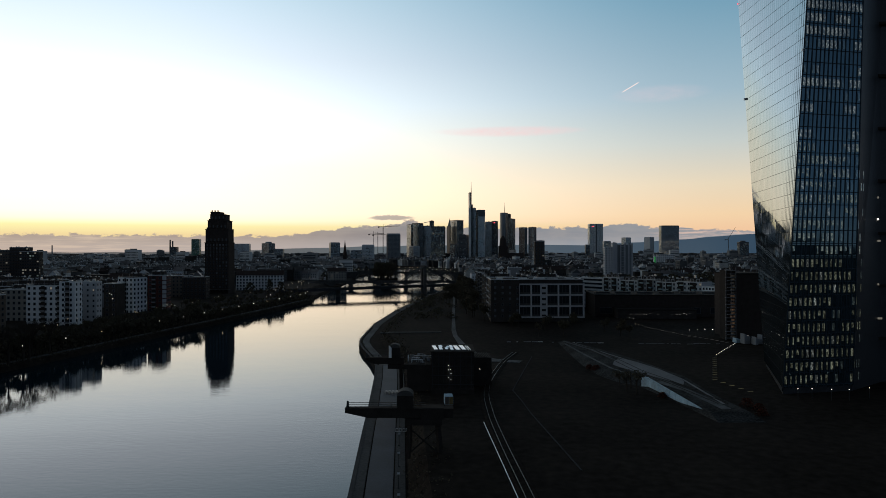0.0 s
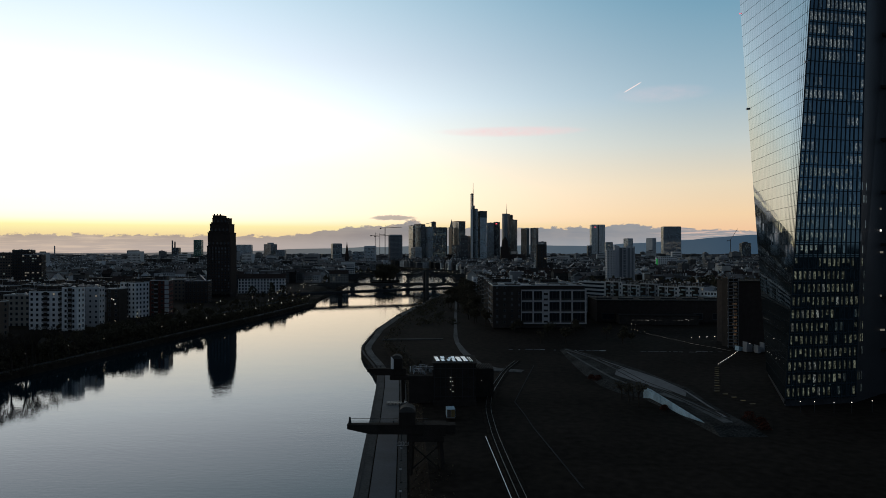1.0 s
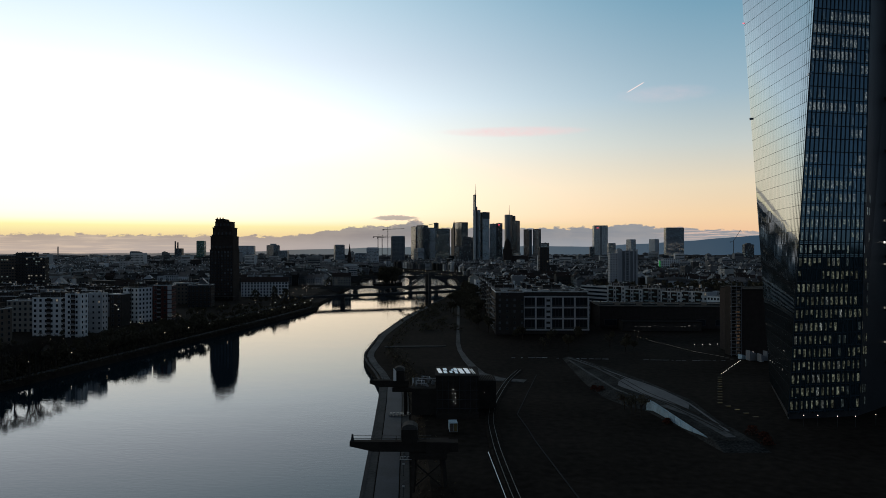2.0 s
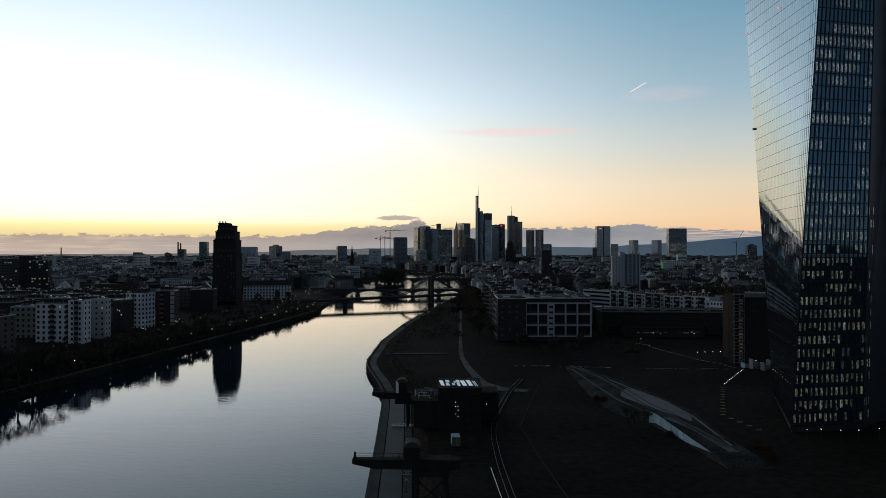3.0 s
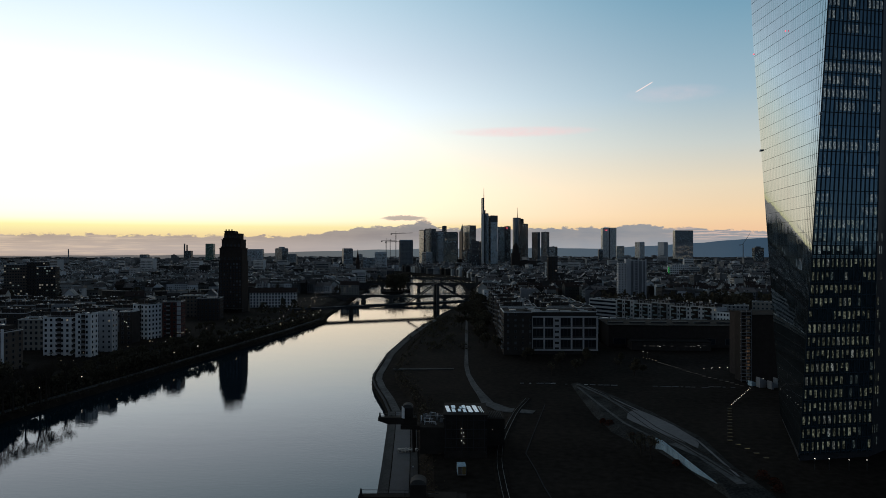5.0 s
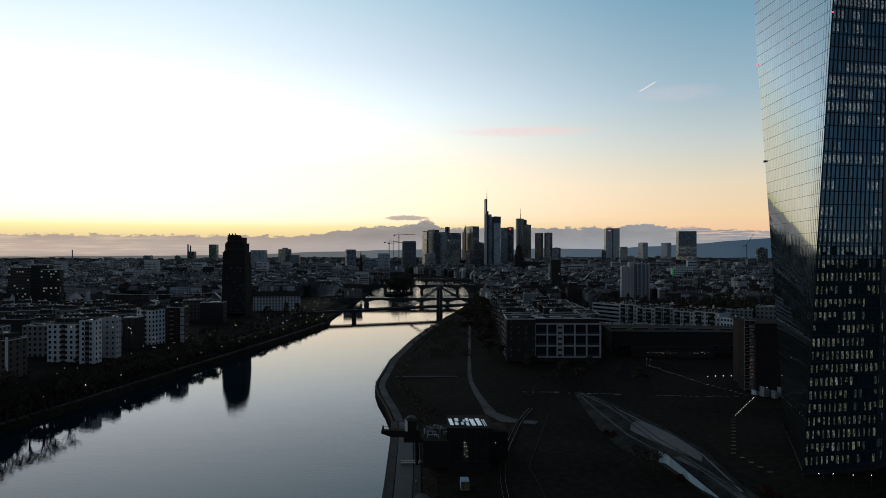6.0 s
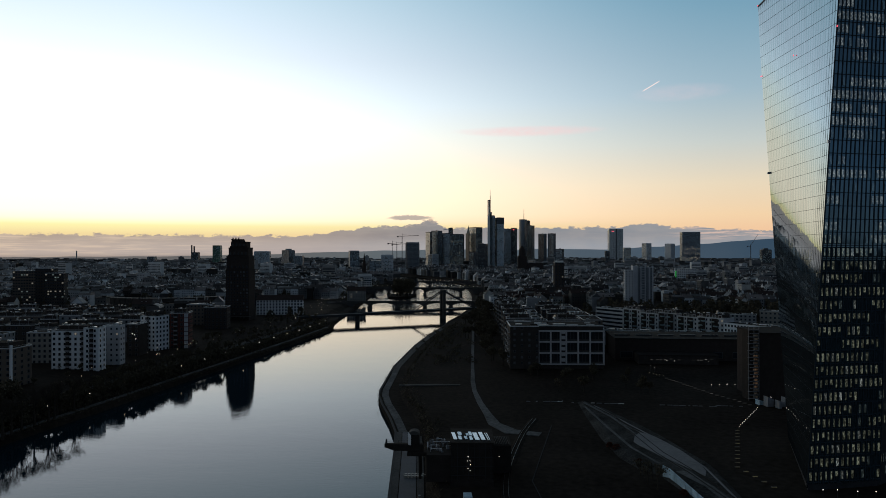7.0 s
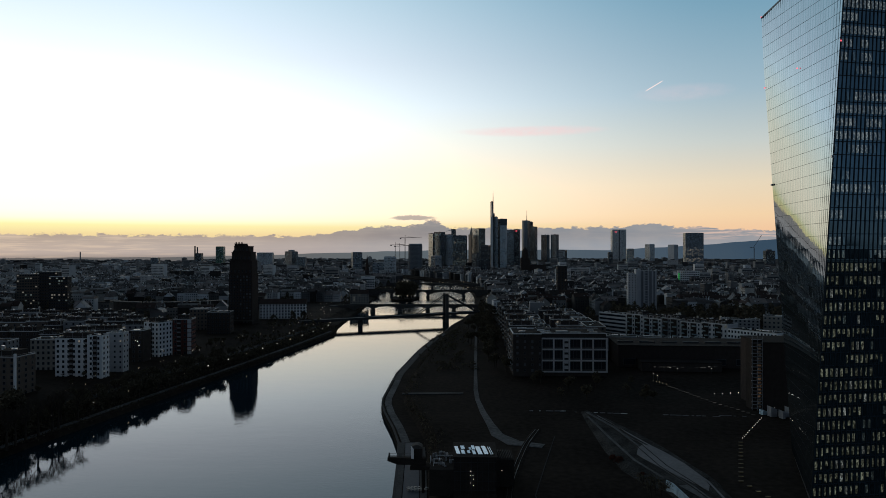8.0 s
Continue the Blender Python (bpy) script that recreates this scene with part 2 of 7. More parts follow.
M_TOWERPALE = material("pale_tower_cladding", (.52, .55, .57), .3, .15, vary=.3, scale=.03)
M_SKYGLASS = material("pale_sky_glass", (.56, .55, .52), .38, .8, vary=.3, scale=.03)
M_GREENGLASS = material("green_tower_glass", (.05, .16, .10), .2, vary=.35, scale=.03, ior=1.6)
M_BARK = material("bark", (.05, .04, .032), .95, vary=.3, scale=2.0, bump=.02, spec=0.05)
M_LEAF = material("autumn_leaves", (.074, .068, .050), .85, vary=.5, scale=.4, other=(.092, .074, .048), island=.5, spec=.03)
M_CITY = material("far_city_walls", (.066, .058, .052), .9, vary=.6, scale=.01, island=3.2, other=(.78, .74, .68), spec=.12, skew=2.5)
M_CITYWALL = material("city_house_walls", (.06, .054, .049), .9, vary=.5, scale=.1, per_object=2.0, other=(.52, .50, .46), spec=.12, skew=2.4)
M_CITYROOF = material("far_city_roofs", (.040, .036, .033), .5, vary=.6, scale=.01, island=2.4, other=(.32, .31, .30), spec=.5, skew=2.0)
M_SLAB = material("office_slab_walls", (.17, .165, .16), .85, vary=.3, scale=.01, island=3.0, other=(.62, .61, .59), spec=.15, skew=1.3)
M_CITYTILE = material("far_tiled_roofs", (.034, .027, .024), .55, vary=.6, scale=.01, island=2.4, other=(.19, .165, .15), spec=.4, skew=2.2)
M_WARM = glow("warm_lamp_light", (1.0, .82, .56), 1.6)
M_COOL = glow("cool_lamp_light", (1.0, .95, .84), 1.8)
M_REDLIGHT = glow("red_warning_light", (1.0, .10, .14), 1.6)
M_GREENLIGHT = glow("green_lit_band", (.08, .8, .18), .16, .4, .4)
FRONT_GLASS = (.125, .200, .240)
M_OFFICE = glow("lit_office_room", (.86, .92, .68), .085, .84, 2.4, .44, .70, FRONT_GLASS)
M_OFFICEHIGH = glow("half_lit_office_room", (.86, .94, .88), .130, .80, 2.6, .47, .72, FRONT_GLASS)
M_OFFICEDIM = glow("dim_office_room", (.62, .82, .84), .048, .75, 2.6, .50, .74, FRONT_GLASS)
M_LITWIN = glow("lit_far_windows", (1.0, .92, .74), .14)
M_LITCOOL = glow("lit_far_windows_cool", (.72, .92, .86), .10, .75, .35)
M_LITGOLD = glow("golden_lit_floor", (1.0, .88, .66), .2)
M_GREYPANE = material("pale_blind_glass", (.10, .11, .12), .2, vary=.3, scale=.5, ior=1.5)
M_SOOT = material("tarred_timber", (.036, .030, .026), .9, vary=.4, scale=.4, spec=.05)
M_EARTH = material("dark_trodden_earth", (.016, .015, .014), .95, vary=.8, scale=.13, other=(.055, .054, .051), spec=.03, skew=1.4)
M_PLATEAU = material("smooth_pale_asphalt", (.19, .185, .185), .9, vary=.3, scale=.06, spec=.08)
M_PANELWALL = material("pale_blue_metal_panel", (.42, .55, .62), .5, .1, vary=.6, scale=.35, spec=.3)
M_CELL = material("blue_grey_window", (.28, .37, .41), .32, .75, vary=.5, scale=.05, island=1.5)
M_LITSTAIR = glow("lit_stair_glazing", (1.0, .60, .34), .045, .8, .9)
M_STAIRDIM = glow("dim_stair_glazing", (.9, .78, .62), .016, .8, .9)
M_STEPLIGHT = glow("dim_yellow_light", (.95, .85, .38), .05, .5, .8)
M_STRIP = glow("dim_lit_strip", (1.0, .96, .86), .05, .9, .5)


# ---- mesh helpers ----
def thing(name, x, y, z, rz=0.0, label="", category="", group="", kind=""):
    ob = new(name)
    ob.matrix_basis = pose(x, y, z, 0, 0, rz)
    ob.empty_display_size = 0.1
    return tagged(ob, label, category, group, kind)


def solid(name, verts, faces, mats, slots=None, smooth=False):
    me = bpy.data.meshes.new(name)
    me.from_pydata(verts, [], faces)
    for mt in mats if isinstance(mats, (list, tuple)) else [mats]:
        me.materials.append(mt)
    if slots is not None:
        me.polygons.foreach_set("material_index", slots)
    if smooth:
        me.polygons.foreach_set("use_smooth", [True] * len(me.polygons))
    me.update()
    return me


def child(name, me, parent, label="", at=(0, 0, 0), rz=0.0, kind=""):
    ob = new(name, me)
    ob.parent = parent
    ob.matrix_basis = pose(*at, 0, 0, rz)
    return tagged(ob, label, kind=kind)


class Shape:
    """Collects boxes, prisms and beams into one mesh."""

    def __init__(self):
        self.v, self.f, self.s = [], [], []

    def add(self, verts, faces, slot=0):
        n = len(self.v)
        self.v += [tuple(p) for p in verts]
        self.f += [tuple(n + i for i in f) for f in faces]
        self.s += [slot] * len(faces)
        return self

    def box(self, x0, x1, y0, y1, z0, z1, slot=0):
        return self.add([(x0, y0, z0), (x1, y0, z0), (x1, y1, z0), (x0, y1, z0), (x0, y0, z1), (x1, y0, z1), (x1, y1, z1), (x0, y1, z1)],
                        [(3, 2, 1, 0), (4, 5, 6, 7), (0, 1, 5, 4), (1, 2, 6, 5), (2, 3, 7, 6), (3, 0, 4, 7)], slot)

    def prism(self, ring, z0, z1, slot=0, top=None):
        n = len(ring)
        upper = top or ring
        vs = [(x, y, z0) for x, y in ring] + [(x, y, z1) for x, y in upper]
        return self.add(vs, [tuple(range(n - 1, -1, -1)), tuple(range(n, 2 * n))] + [(i, (i + 1) % n, n + (i + 1) % n, n + i) for i in range(n)], slot)

    def round(self, x, y, z0, z1, r0, r1=None, n=10, slot=0):
        r1 = r0 if r1 is None else r1
        a = [2 * math.pi * k / n for k in range(n)]
        return self.prism([(x + r0 * math.cos(t), y + r0 * math.sin(t)) for t in a], z0, z1, slot, [(x + r1 * math.cos(t), y + r1 * math.sin(t)) for t in a])

    def beam(self, a, b, w, h=None, slot=0):
        a, b = Vector(a), Vector(b)
        h = w if h is None else h
        d = (b - a).normalized()
        side = d.cross(Vector((0, 0, 1)))
        side = side.normalized() if side.length > 1e-4 else Vector((1, 0, 0))
        up = side.cross(d).normalized()
        s, u = side * w / 2, up * h / 2
        return self.add([a - s - u, a + s - u, a + s + u, a - s + u, b - s - u, b + s - u, b + s + u, b - s + u],
                        [(3, 2, 1, 0), (4, 5, 6, 7), (0, 1, 5, 4), (1, 2, 6, 5), (2, 3, 7, 6), (3, 0, 4, 7)], slot)

    def gable(self, x0, x1, y0, y1, z, rise, over=0.4, along="x", slot=0):
        x0, x1, y0, y1 = x0 - over, x1 + over, y0 - over, y1 + over
        if along == "x":
            ym = (y0 + y1) / 2
            vs = [(x0, y0, z), (x1, y0, z), (x1, y1, z), (x0, y1, z), (x0, ym, z + rise), (x1, ym, z + rise)]
            fs = [(0, 1, 5, 4), (2, 3, 4, 5), (1, 2, 5), (3, 0, 4), (3, 2, 1, 0)]
        else:
            xm = (x0 + x1) / 2
            vs = [(x0, y0, z), (x1, y0, z), (x1, y1, z), (x0, y1, z), (xm, y0, z + rise), (xm, y1, z + rise)]
            fs = [(0, 1, 4), (2, 3, 5), (1, 2, 5, 4), (3, 0, 4, 5), (3, 2, 1, 0)]
        return self.add(vs, fs, slot)

    def mesh(self, name, mats, smooth=False):
        return solid(name, self.v, self.f, mats, self.s, smooth)


def strip(name, pts, width, z, thick, mt, label, category="path", crown=0.0):
    """A paved band along a line of plan points."""
    sh, rows = Shape(), []
    for k, p in enumerate(pts):
        a, b = Vector(pts[max(k - 1, 0)][:2]), Vector(pts[min(k + 1, len(pts) - 1)][:2])
        d = (b - a).normalized()
        n = Vector((d.y, -d.x)) * (p[2] if len(p) > 2 else width) / 2
        c = Vector(p[:2])
        rows.append((c - n, c + n))
    vs, fs = [], []
    for a, b in rows:
        vs += [(a.x, a.y, z - thick), (a.x, a.y, z), (b.x, b.y, z + crown), (b.x, b.y, z - thick)]
    for k in range(len(rows) - 1):
        i, j = 4 * k, 4 * k + 4
        fs += [(i + q, i + q + 1, j + q + 1, j + q) for q in range(3)]
    ob = new(name, solid(name, vs, fs, mt))
    return tagged(ob, label, category, kind="structure")


_windows = {}


def window_mesh(w, h, lit):
    key = (round(w, 2), round(h, 2), lit)
    if key not in _windows:
        s = Shape()
        f = min(0.14, w * 0.12)
        ring = lambda g, y: [(-w / 2 - g, y, -g), (w / 2 + g, y, -g), (w / 2 + g, y, h + g), (-w / 2 - g, y, h + g)]
        vs = ring(f, 0.0) + ring(f, -.09) + ring(0, -.09) + ring(0, -.03)
        s.add(vs, [(a + k, a + (k + 1) % 4, b + (k + 1) % 4, b + k) for a, b in ((0, 4), (4, 8), (8, 12)) for k in range(4)], 0)
        s.f.append((12, 13, 14, 15))
        s.s.append(1)
        _windows[key] = s.mesh("window", [M_FRAME, {0: M_PANE, 1: M_LITWIN, 2: M_LITCOOL, 3: M_GREYPANE}[lit]])
    return _windows[key]


def building(name, label, category, x, y, z, rz, w, d, h, storeys, cols, side, wall, roof="flat", roofmat=None, lit=0.05, group="", ww=1.3, wh=1.5, setback=0.0, rng=None, first=0):
    """A house: w wide and d deep, its front on the local -y side; windows on the front and on one flank."""
    rng = rng or random.Random(int(x * 7 + y * 13))
    ob = thing(name, x, y, z, rz, label, category, group)
    s = Shape().box(-w / 2, w / 2, 0, d, 0, h)
    wob = child("wall", s.mesh("wall", wall), ob)
    r = Shape()
    if roof == "flat":
        t = 0.22
        r.box(-w / 2 + t, w / 2 - t, t, d - t, h + 0.004, h + 0.12)
        for a in ((-w / 2 - .05, w / 2 + .05, -.05, t), (-w / 2 - .05, w / 2 + .05, d - t, d + .05), (-w / 2 - .05, -w / 2 + t, t, d - t), (w / 2 - t, w / 2 + .05, t, d - t)):
            r.box(*a, h + 0.004, h + 0.42, 1)
        rob = child("roof", r.mesh("roof", [roofmat or M_ROOF, M_FASCIA]), ob)
        for _ in range(rng.randint(0, 2)):
            bw, bx, by = w * rng.uniform(.2, .6), rng.uniform(-.15, .15) * w, rng.uniform(1.5, max(1.6, d - 4))
            if not setback:
                child("roof_strip", Shape().box(bx - bw / 2, bx + bw / 2, by, by + rng.uniform(.8, 2.2), h + .12, h + .55).mesh("roof_strip", M_METAL), rob)
        if setback:
            q = Shape().box(-w / 2 + setback, w / 2 - setback, setback, d - setback, h + 0.12, h + 2.9)
            q.box(-w / 2 + setback - .2, w / 2 - setback + .2, setback - .2, d - setback + .2, h + 2.9, h + 3.02, 1)
            for k in range(int((w - 2 * setback) / 6) + 1):
                q.box(-w / 2 + setback + 6 * k - .08, -w / 2 + setback + 6 * k + .08, setback - .36, setback - .2, h + .12, h + 2.9, 2)
            child("penthouse", q.mesh("penthouse", [M_DARKWALL, M_ROOF, M_GREYWALL]), ob, "dark set-back top floor")
            rail = Shape()
            for a, b in (((-w / 2 + .1, .1), (w / 2 - .1, .1)), ((w / 2 - .1, .1), (w / 2 - .1, d - .1)), ((-w / 2 + .1, .1), (-w / 2 + .1, d - .1))):
                rail.beam((*a, h + 1.15), (*b, h + 1.15), .08, .08)
            child("terrace_rail", rail.mesh("terrace_rail", M_METAL), ob)
            glints = Shape()
            for k in range(int(w / 1.8)):
                bx, by, bw = rng.uniform(-w / 2 + setback + 1, w / 2 - setback - 1), rng.uniform(setback + .5, d - setback - 1.2), rng.uniform(.4, 1.6)
                glints.box(bx - bw / 2, bx + bw / 2, by, by + rng.uniform(.4, 1.0), h + 3.02, h + 3.02 + rng.uniform(.2, .9), rng.choice((0, 0, 1, 2)))
            child("roof_clutter", glints.mesh("roof_clutter", [M_METAL, M_SOOT, M_FASCIA]), rob, "small hatches, vents and skylights", kind="stuff")
        clutter = Shape()
        for _ in range(int(w / 2.2)):
            bx, by, bw, bh = rng.uniform(-w / 2 + 1, w / 2 - 1), rng.uniform(.8, max(.9, d - 1.5)), rng.uniform(.3, 1.5), rng.uniform(.3, 1.3)
            clutter.box(bx - bw / 2, bx + bw / 2, by, by + rng.uniform(.3, 1.2), h + .12, h + .12 + bh, rng.choice((0, 0, 1, 2)))
        if not setback:
            child("roof_clutter", clutter.mesh("roof_clutter", [M_SOOT, M_FASCIA, M_METAL]), rob, "small hatches and vents", kind="stuff")
        for _ in range(rng.randint(0, 1)):
            bx, by, bw = rng.uniform(-w / 2 + 2, w / 2 - 2), rng.uniform(2, max(2.1, d - 2)), rng.uniform(.8, 1.8)
            child("roof_box", Shape().box(bx - bw / 2, bx + bw / 2, by - .6, by + .6, h + .1, h + rng.uniform(1.2, 2.4) + (3.0 if setback else 0)).mesh("roof_box", M_METAL), rob)
    else:
        r.gable(-w / 2, w / 2, 0, d, h + 0.004, min(w, d) * 0.38, .5, roof)
        rob = child("roof", r.mesh("roof", roofmat or M_TILE), ob)
        cx = rng.uniform(-w / 3, w / 3)
        child("chimney", Shape().box(cx - .45, cx + .45, d * .55, d * .55 + .8, h, h + min(w, d) * .38 + 1.0).mesh("chimney", M_BRICK), rob)
    step = h / storeys
    for k in range(first, storeys):
        for c in range(cols):
            me = window_mesh(ww, wh, 0 if rng.random() > lit * .3 else rng.choice((1, 1, 2)))
            child("window", me, wob, at=(-w / 2 + w * (c + .5) / cols, -0.004, k * step + step * .32))
        for c in range(side):
            me = window_mesh(ww, wh, 0 if rng.random() > lit * .3 else rng.choice((1, 2)))
            if x < 0:
                child("window", me, wob, at=(w / 2 + .004, d * (c + .5) / side, k * step + step * .32), rz=90)
            else:
                child("window", me, wob, at=(-w / 2 - .004, d * (c + .5) / side, k * step + step * .32), rz=-90)
    return ob


# ---- ground with the river channel, water ----
# stations along the river: y, foot of the left bank, edge of the right quay
RIVER = [(-4850, -900, 420), (-600, -307, 40), (0, -222, -8), (133, -203, -18.2), (181, -196.4, -21), (211, -192.3, -22.6), (258, -185.8, -25.5), (287, -181.6, -27.8), (311, -177.8, -32.6), (340, -173.2, -39.6), (360, -170.4, -43.3),
         (374, -168.3, -44.4), (404, -164, -44.4), (449, -157, -44.5), (550, -143, -37.5), (622, -133, -29.5), (671, -127, -21.5), (740, -136, -14), (800, -139, -4), (930, -142, 12), (1170, -152, 17),
         (1330, -162, 14), (1530, -134, 4), (1700, -126, -24), (1900, -190, -100), (2300, -420, -290), (2700, -700, -480), (4850, -2600, -2350)]


def bank_at(y, side):
    for (a, *p), (b, *q) in zip(RIVER, RIVER[1:]):
        if a <= y <= b:
            return p[side] + (q[side] - p[side]) * (y - a) / (b - a)
    return RIVER[-1][1 + side]


def build_ground():
    vs, fs = [], []
    for y, l, r in RIVER:
        row = [(-4850, 7), (l - 260, 7), (l - 40, 7), (l - 16, 6.5), (l - 9, 2.6), (l - 0.4, 2.5), (l, 2.3), (l + 2.5, -2.5), (r - 0.5, -2.5), (r, 2.5), (r + 11.5, 2.6), (r + 15.5, 6.8), (r + 60, 7), (r + 300, 7.5), (4850, 8)]
        vs += [(x, y, z) for x, z in row]
    n = 15
    for k in range(len(RIVER) - 1):
        fs += [(k * n + i, k * n + i + 1, (k + 1) * n + i + 1, (k + 1) * n + i) for i in range(n - 1)]
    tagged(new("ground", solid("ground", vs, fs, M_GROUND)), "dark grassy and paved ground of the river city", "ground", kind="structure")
    vs = [p for y, l, r in RIVER for p in ((l - 1, y, 0), (r + 0.2, y, 0))]
    fs = [(2 * k, 2 * k + 1, 2 * k + 3, 2 * k + 2) for k in range(len(RIVER) - 1)]
    tagged(new("water", solid("water", vs, fs, M_WATER)), "calm river mirroring the evening sky", "river", kind="structure")
    # quay wall coping in stone, both banks
    sh = Shape()
    for (y0, _, a), (y1, _, b) in zip(RIVER[2:19], RIVER[3:19]):
        sh.beam((a + .3, y0, 2.62), (b + .3, y1, 2.62), .9, .45)
    tagged(new("quay_wall", sh.mesh("quay_wall", M_COPING)), "dark stone coping along the quay edge", "quay wall", kind="structure")
    left = [(bank_at(y, 0) - 4.5, y) for y in (120, 200, 271, 333, 400, 492, 580, 680)]
    strip("river_path", left, 3.2, 2.66, .3, M_PALE, "pale footpath along the foot of the bank")
    strip("bank_road", [(x - 15, y) for x, y in left], 6, 7.06, .3, M_ROAD, "asphalt road on top of the bank", "road")
    right = [(bank_at(y, 1) + 5.8, y) for y in (20, 133, 181, 211, 258, 287)]
    strip("quay_road", right, 5.4, 2.75, .3, M_ASPHALT, "damp asphalt lane on the lower quay, sky's blue sheen painted in", "road")
    strip("quay_walk", [(bank_at(y, 1) + 1.7, y) for y in (20, 133, 181, 211, 258, 287)], 2.2, 2.75, .3, M_PAVING, "paved strip beside the quay edge")
    strip("quay_verge", [(bank_at(y, 1) + 9.9, y) for y in (20, 133, 181, 211, 258, 280)], 2.2, 2.85, .3, M_PAVING, "paved kerb strip under the slope")
    bulge = [(bank_at(y, 1) + 3.4, y) for y in (287, 299, 311, 325, 340, 350, 360, 374, 388, 404, 425)]
    strip("bulge_walk", bulge, 3.4, 2.78, .3, M_PALE, "pale curved promenade on the river bend")
    strip("bend_walk", [(bank_at(y, 1) + 3.0, y) for y in (425, 449, 500, 550, 622, 671)], 4, 2.78, .3, M_PAVING, "promenade beyond the bend")
    strip("park_path", [(10.9, 705, 2.2), (9.6, 610, 1.6), (8, 520, 2.1), (6.6, 440, 1.7), (5.7, 376, 2.3), (6.2, 350, 2.2), (8.3, 323, 2.8), (10.8, 302, 3.3), (13, 284, 5), (19, 272, 7), (30, 268, 5)], 4, 7.2, .4, M_PALE, "pale gravel path through the park")
    strip("park_terrace", [(-33, 364, 3), (-18, 365, 4), (-1, 366, 3)], 4, 7.25, .5, M_PAVING, "paved terrace edge in the park")
    strip("kerb_line", [(36, 282), (28, 245), (21.4, 214), (22.6, 198), (23.2, 184), (27.1, 136)], .3, 7.08, .4, M_ROAD, "faint kerb of the dark tower grounds", "kerb")


build_ground()


def ribbon(sh, pts, w, z, thick=.06):
    for (x0, y0), (x1, y1) in zip(pts, pts[1:]):
        sh.beam((x0, y0, z), (x1, y1, z), w, thick)
    return sh


def build_ramp():
    """A worn ground mound with a smooth pale plateau, kerbs, and a bright panel wall on its lower side."""
    ring = [(53, 326), (52, 296), (51.5, 262), (53, 238), (56.6, 226), (61.8, 219), (65.9, 195), (68.6, 172), (81, 172), (80, 198), (82, 226), (78.5, 243), (75, 262), (70, 281), (60, 310)]
    ob = thing("ramp_mound", 66, 255, 7.0, 0, "worn grey ground ramp with a smooth pale plateau", "ramp")
    loc = [(x - 66, y - 255) for x, y in ring]
    top = [(x * .82 + .8, y * .93 + 2) for x, y in loc]
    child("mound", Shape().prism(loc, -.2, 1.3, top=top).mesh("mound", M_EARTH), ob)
    plate = [(62.0, 254), (64.4, 262), (67.6, 267), (70.6, 264), (72.8, 257), (75.8, 243), (77.2, 229), (76.6, 221), (74.6, 216), (71.2, 226), (67.2, 236), (63, 249)]
    child("plateau", Shape().prism([(x - 66, y - 255) for x, y in plate], 1.26, 1.42).mesh("plateau", M_PLATEAU), ob, "smooth pale asphalt plateau")
    tracks = (("lane", ((-10.5, 64), (-4, 38), (-1.2, 12), (.5, -14), (5, -36), (9, -66)), 1.5, M_PALE), ("footway", ((-11.5, 56), (-9, 20), (-6.5, -8), (-2, -26)), 1.1, M_PALE),
              ("verge", ((-7, 58), (1.4, 21), (6.0, 2), (9.5, -16), (11.5, -30), (10.2, -66)), .7, M_PLATEAU), ("upper_verge", ((-9.6, 60), (-1.2, 22), (2, 12)), .8, M_PALE),
              ("worn_track", ((2.2, -34), (6.5, -48), (8.5, -72)), 2.6, M_PALE))
    for k, (name, pts, w, mt) in enumerate(tracks):
        child(name, ribbon(Shape(), pts, w, 1.3 + .012 * k).mesh(name, mt), ob, "worn pale gravel strip")
    for dx in (-1.3, 1.3):
        child("kerb", ribbon(Shape(), [(x + dx, y) for x, y in ((-9.5, 60), (-3.4, 36), (-.4, 12), (1.6, -14), (6, -36), (10, -66))], .3, 1.38, .2).mesh("kerb", M_SOOT), ob)
    line = [(62.4, 219.0), (63.6, 216), (66.6, 194), (69.6, 176)]
    heights = (3.6, 3.5, 2.0, .5)
    n = 0
    for (x0, y0), (x1, y1), h0, h1 in zip(line, line[1:], heights, heights[1:]):
        parts = 1 if n == 0 else 6
        for q in range(parts):
            t0, t1 = q / parts, (q + 1) / parts - .012
            a = (x0 + (x1 - x0) * t0 - 66, y0 + (y1 - y0) * t0 - 255)
            b = (x0 + (x1 - x0) * t1 - 66, y0 + (y1 - y0) * t1 - 255)
            g0, g1 = h0 + (h1 - h0) * t0, h0 + (h1 - h0) * t1
            # pale blue base colour replaces the sky reflection on these panels
            child("wall_panel", Shape().add([(*a, -.2), (*b, -.2), (*b, g1), (*a, g0), (a[0] + .3, a[1], -.2), (b[0] + .3, b[1], -.2), (b[0] + .3, b[1], g1), (a[0] + .3, a[1], g0)],
                                            [(0, 3, 2, 1), (4, 5, 6, 7), (3, 7, 6, 2), (0, 4, 7, 3), (1, 2, 6, 5)]).mesh("wall_panel", M_PANELWALL), ob, "metal wall panel, its sky reflection painted pale blue")
        n += 1
    # broken line of pale kerb stones running on towards the tower
    kob = thing("kerb_row", 0, 0, 7.0, 0, "broken row of pale kerb stones across the grounds", "kerb", kind="structure")
    rng = random.Random(44)
    x = 30.0
    while x < 126:
        w = rng.uniform(.6, 3.4)
        y = (326.4 if x < 50 else 324.5 - .11 * (x - 50) + (1.8 if x > 112 else 0))
        if not 72 < x < 88:
            child("kerb_stone", Shape().box(x, x + w, y - .2, y + .2, 0, .28).mesh("kerb_stone", M_FASCIA if rng.random() < .12 else M_GREYWALL), kob)
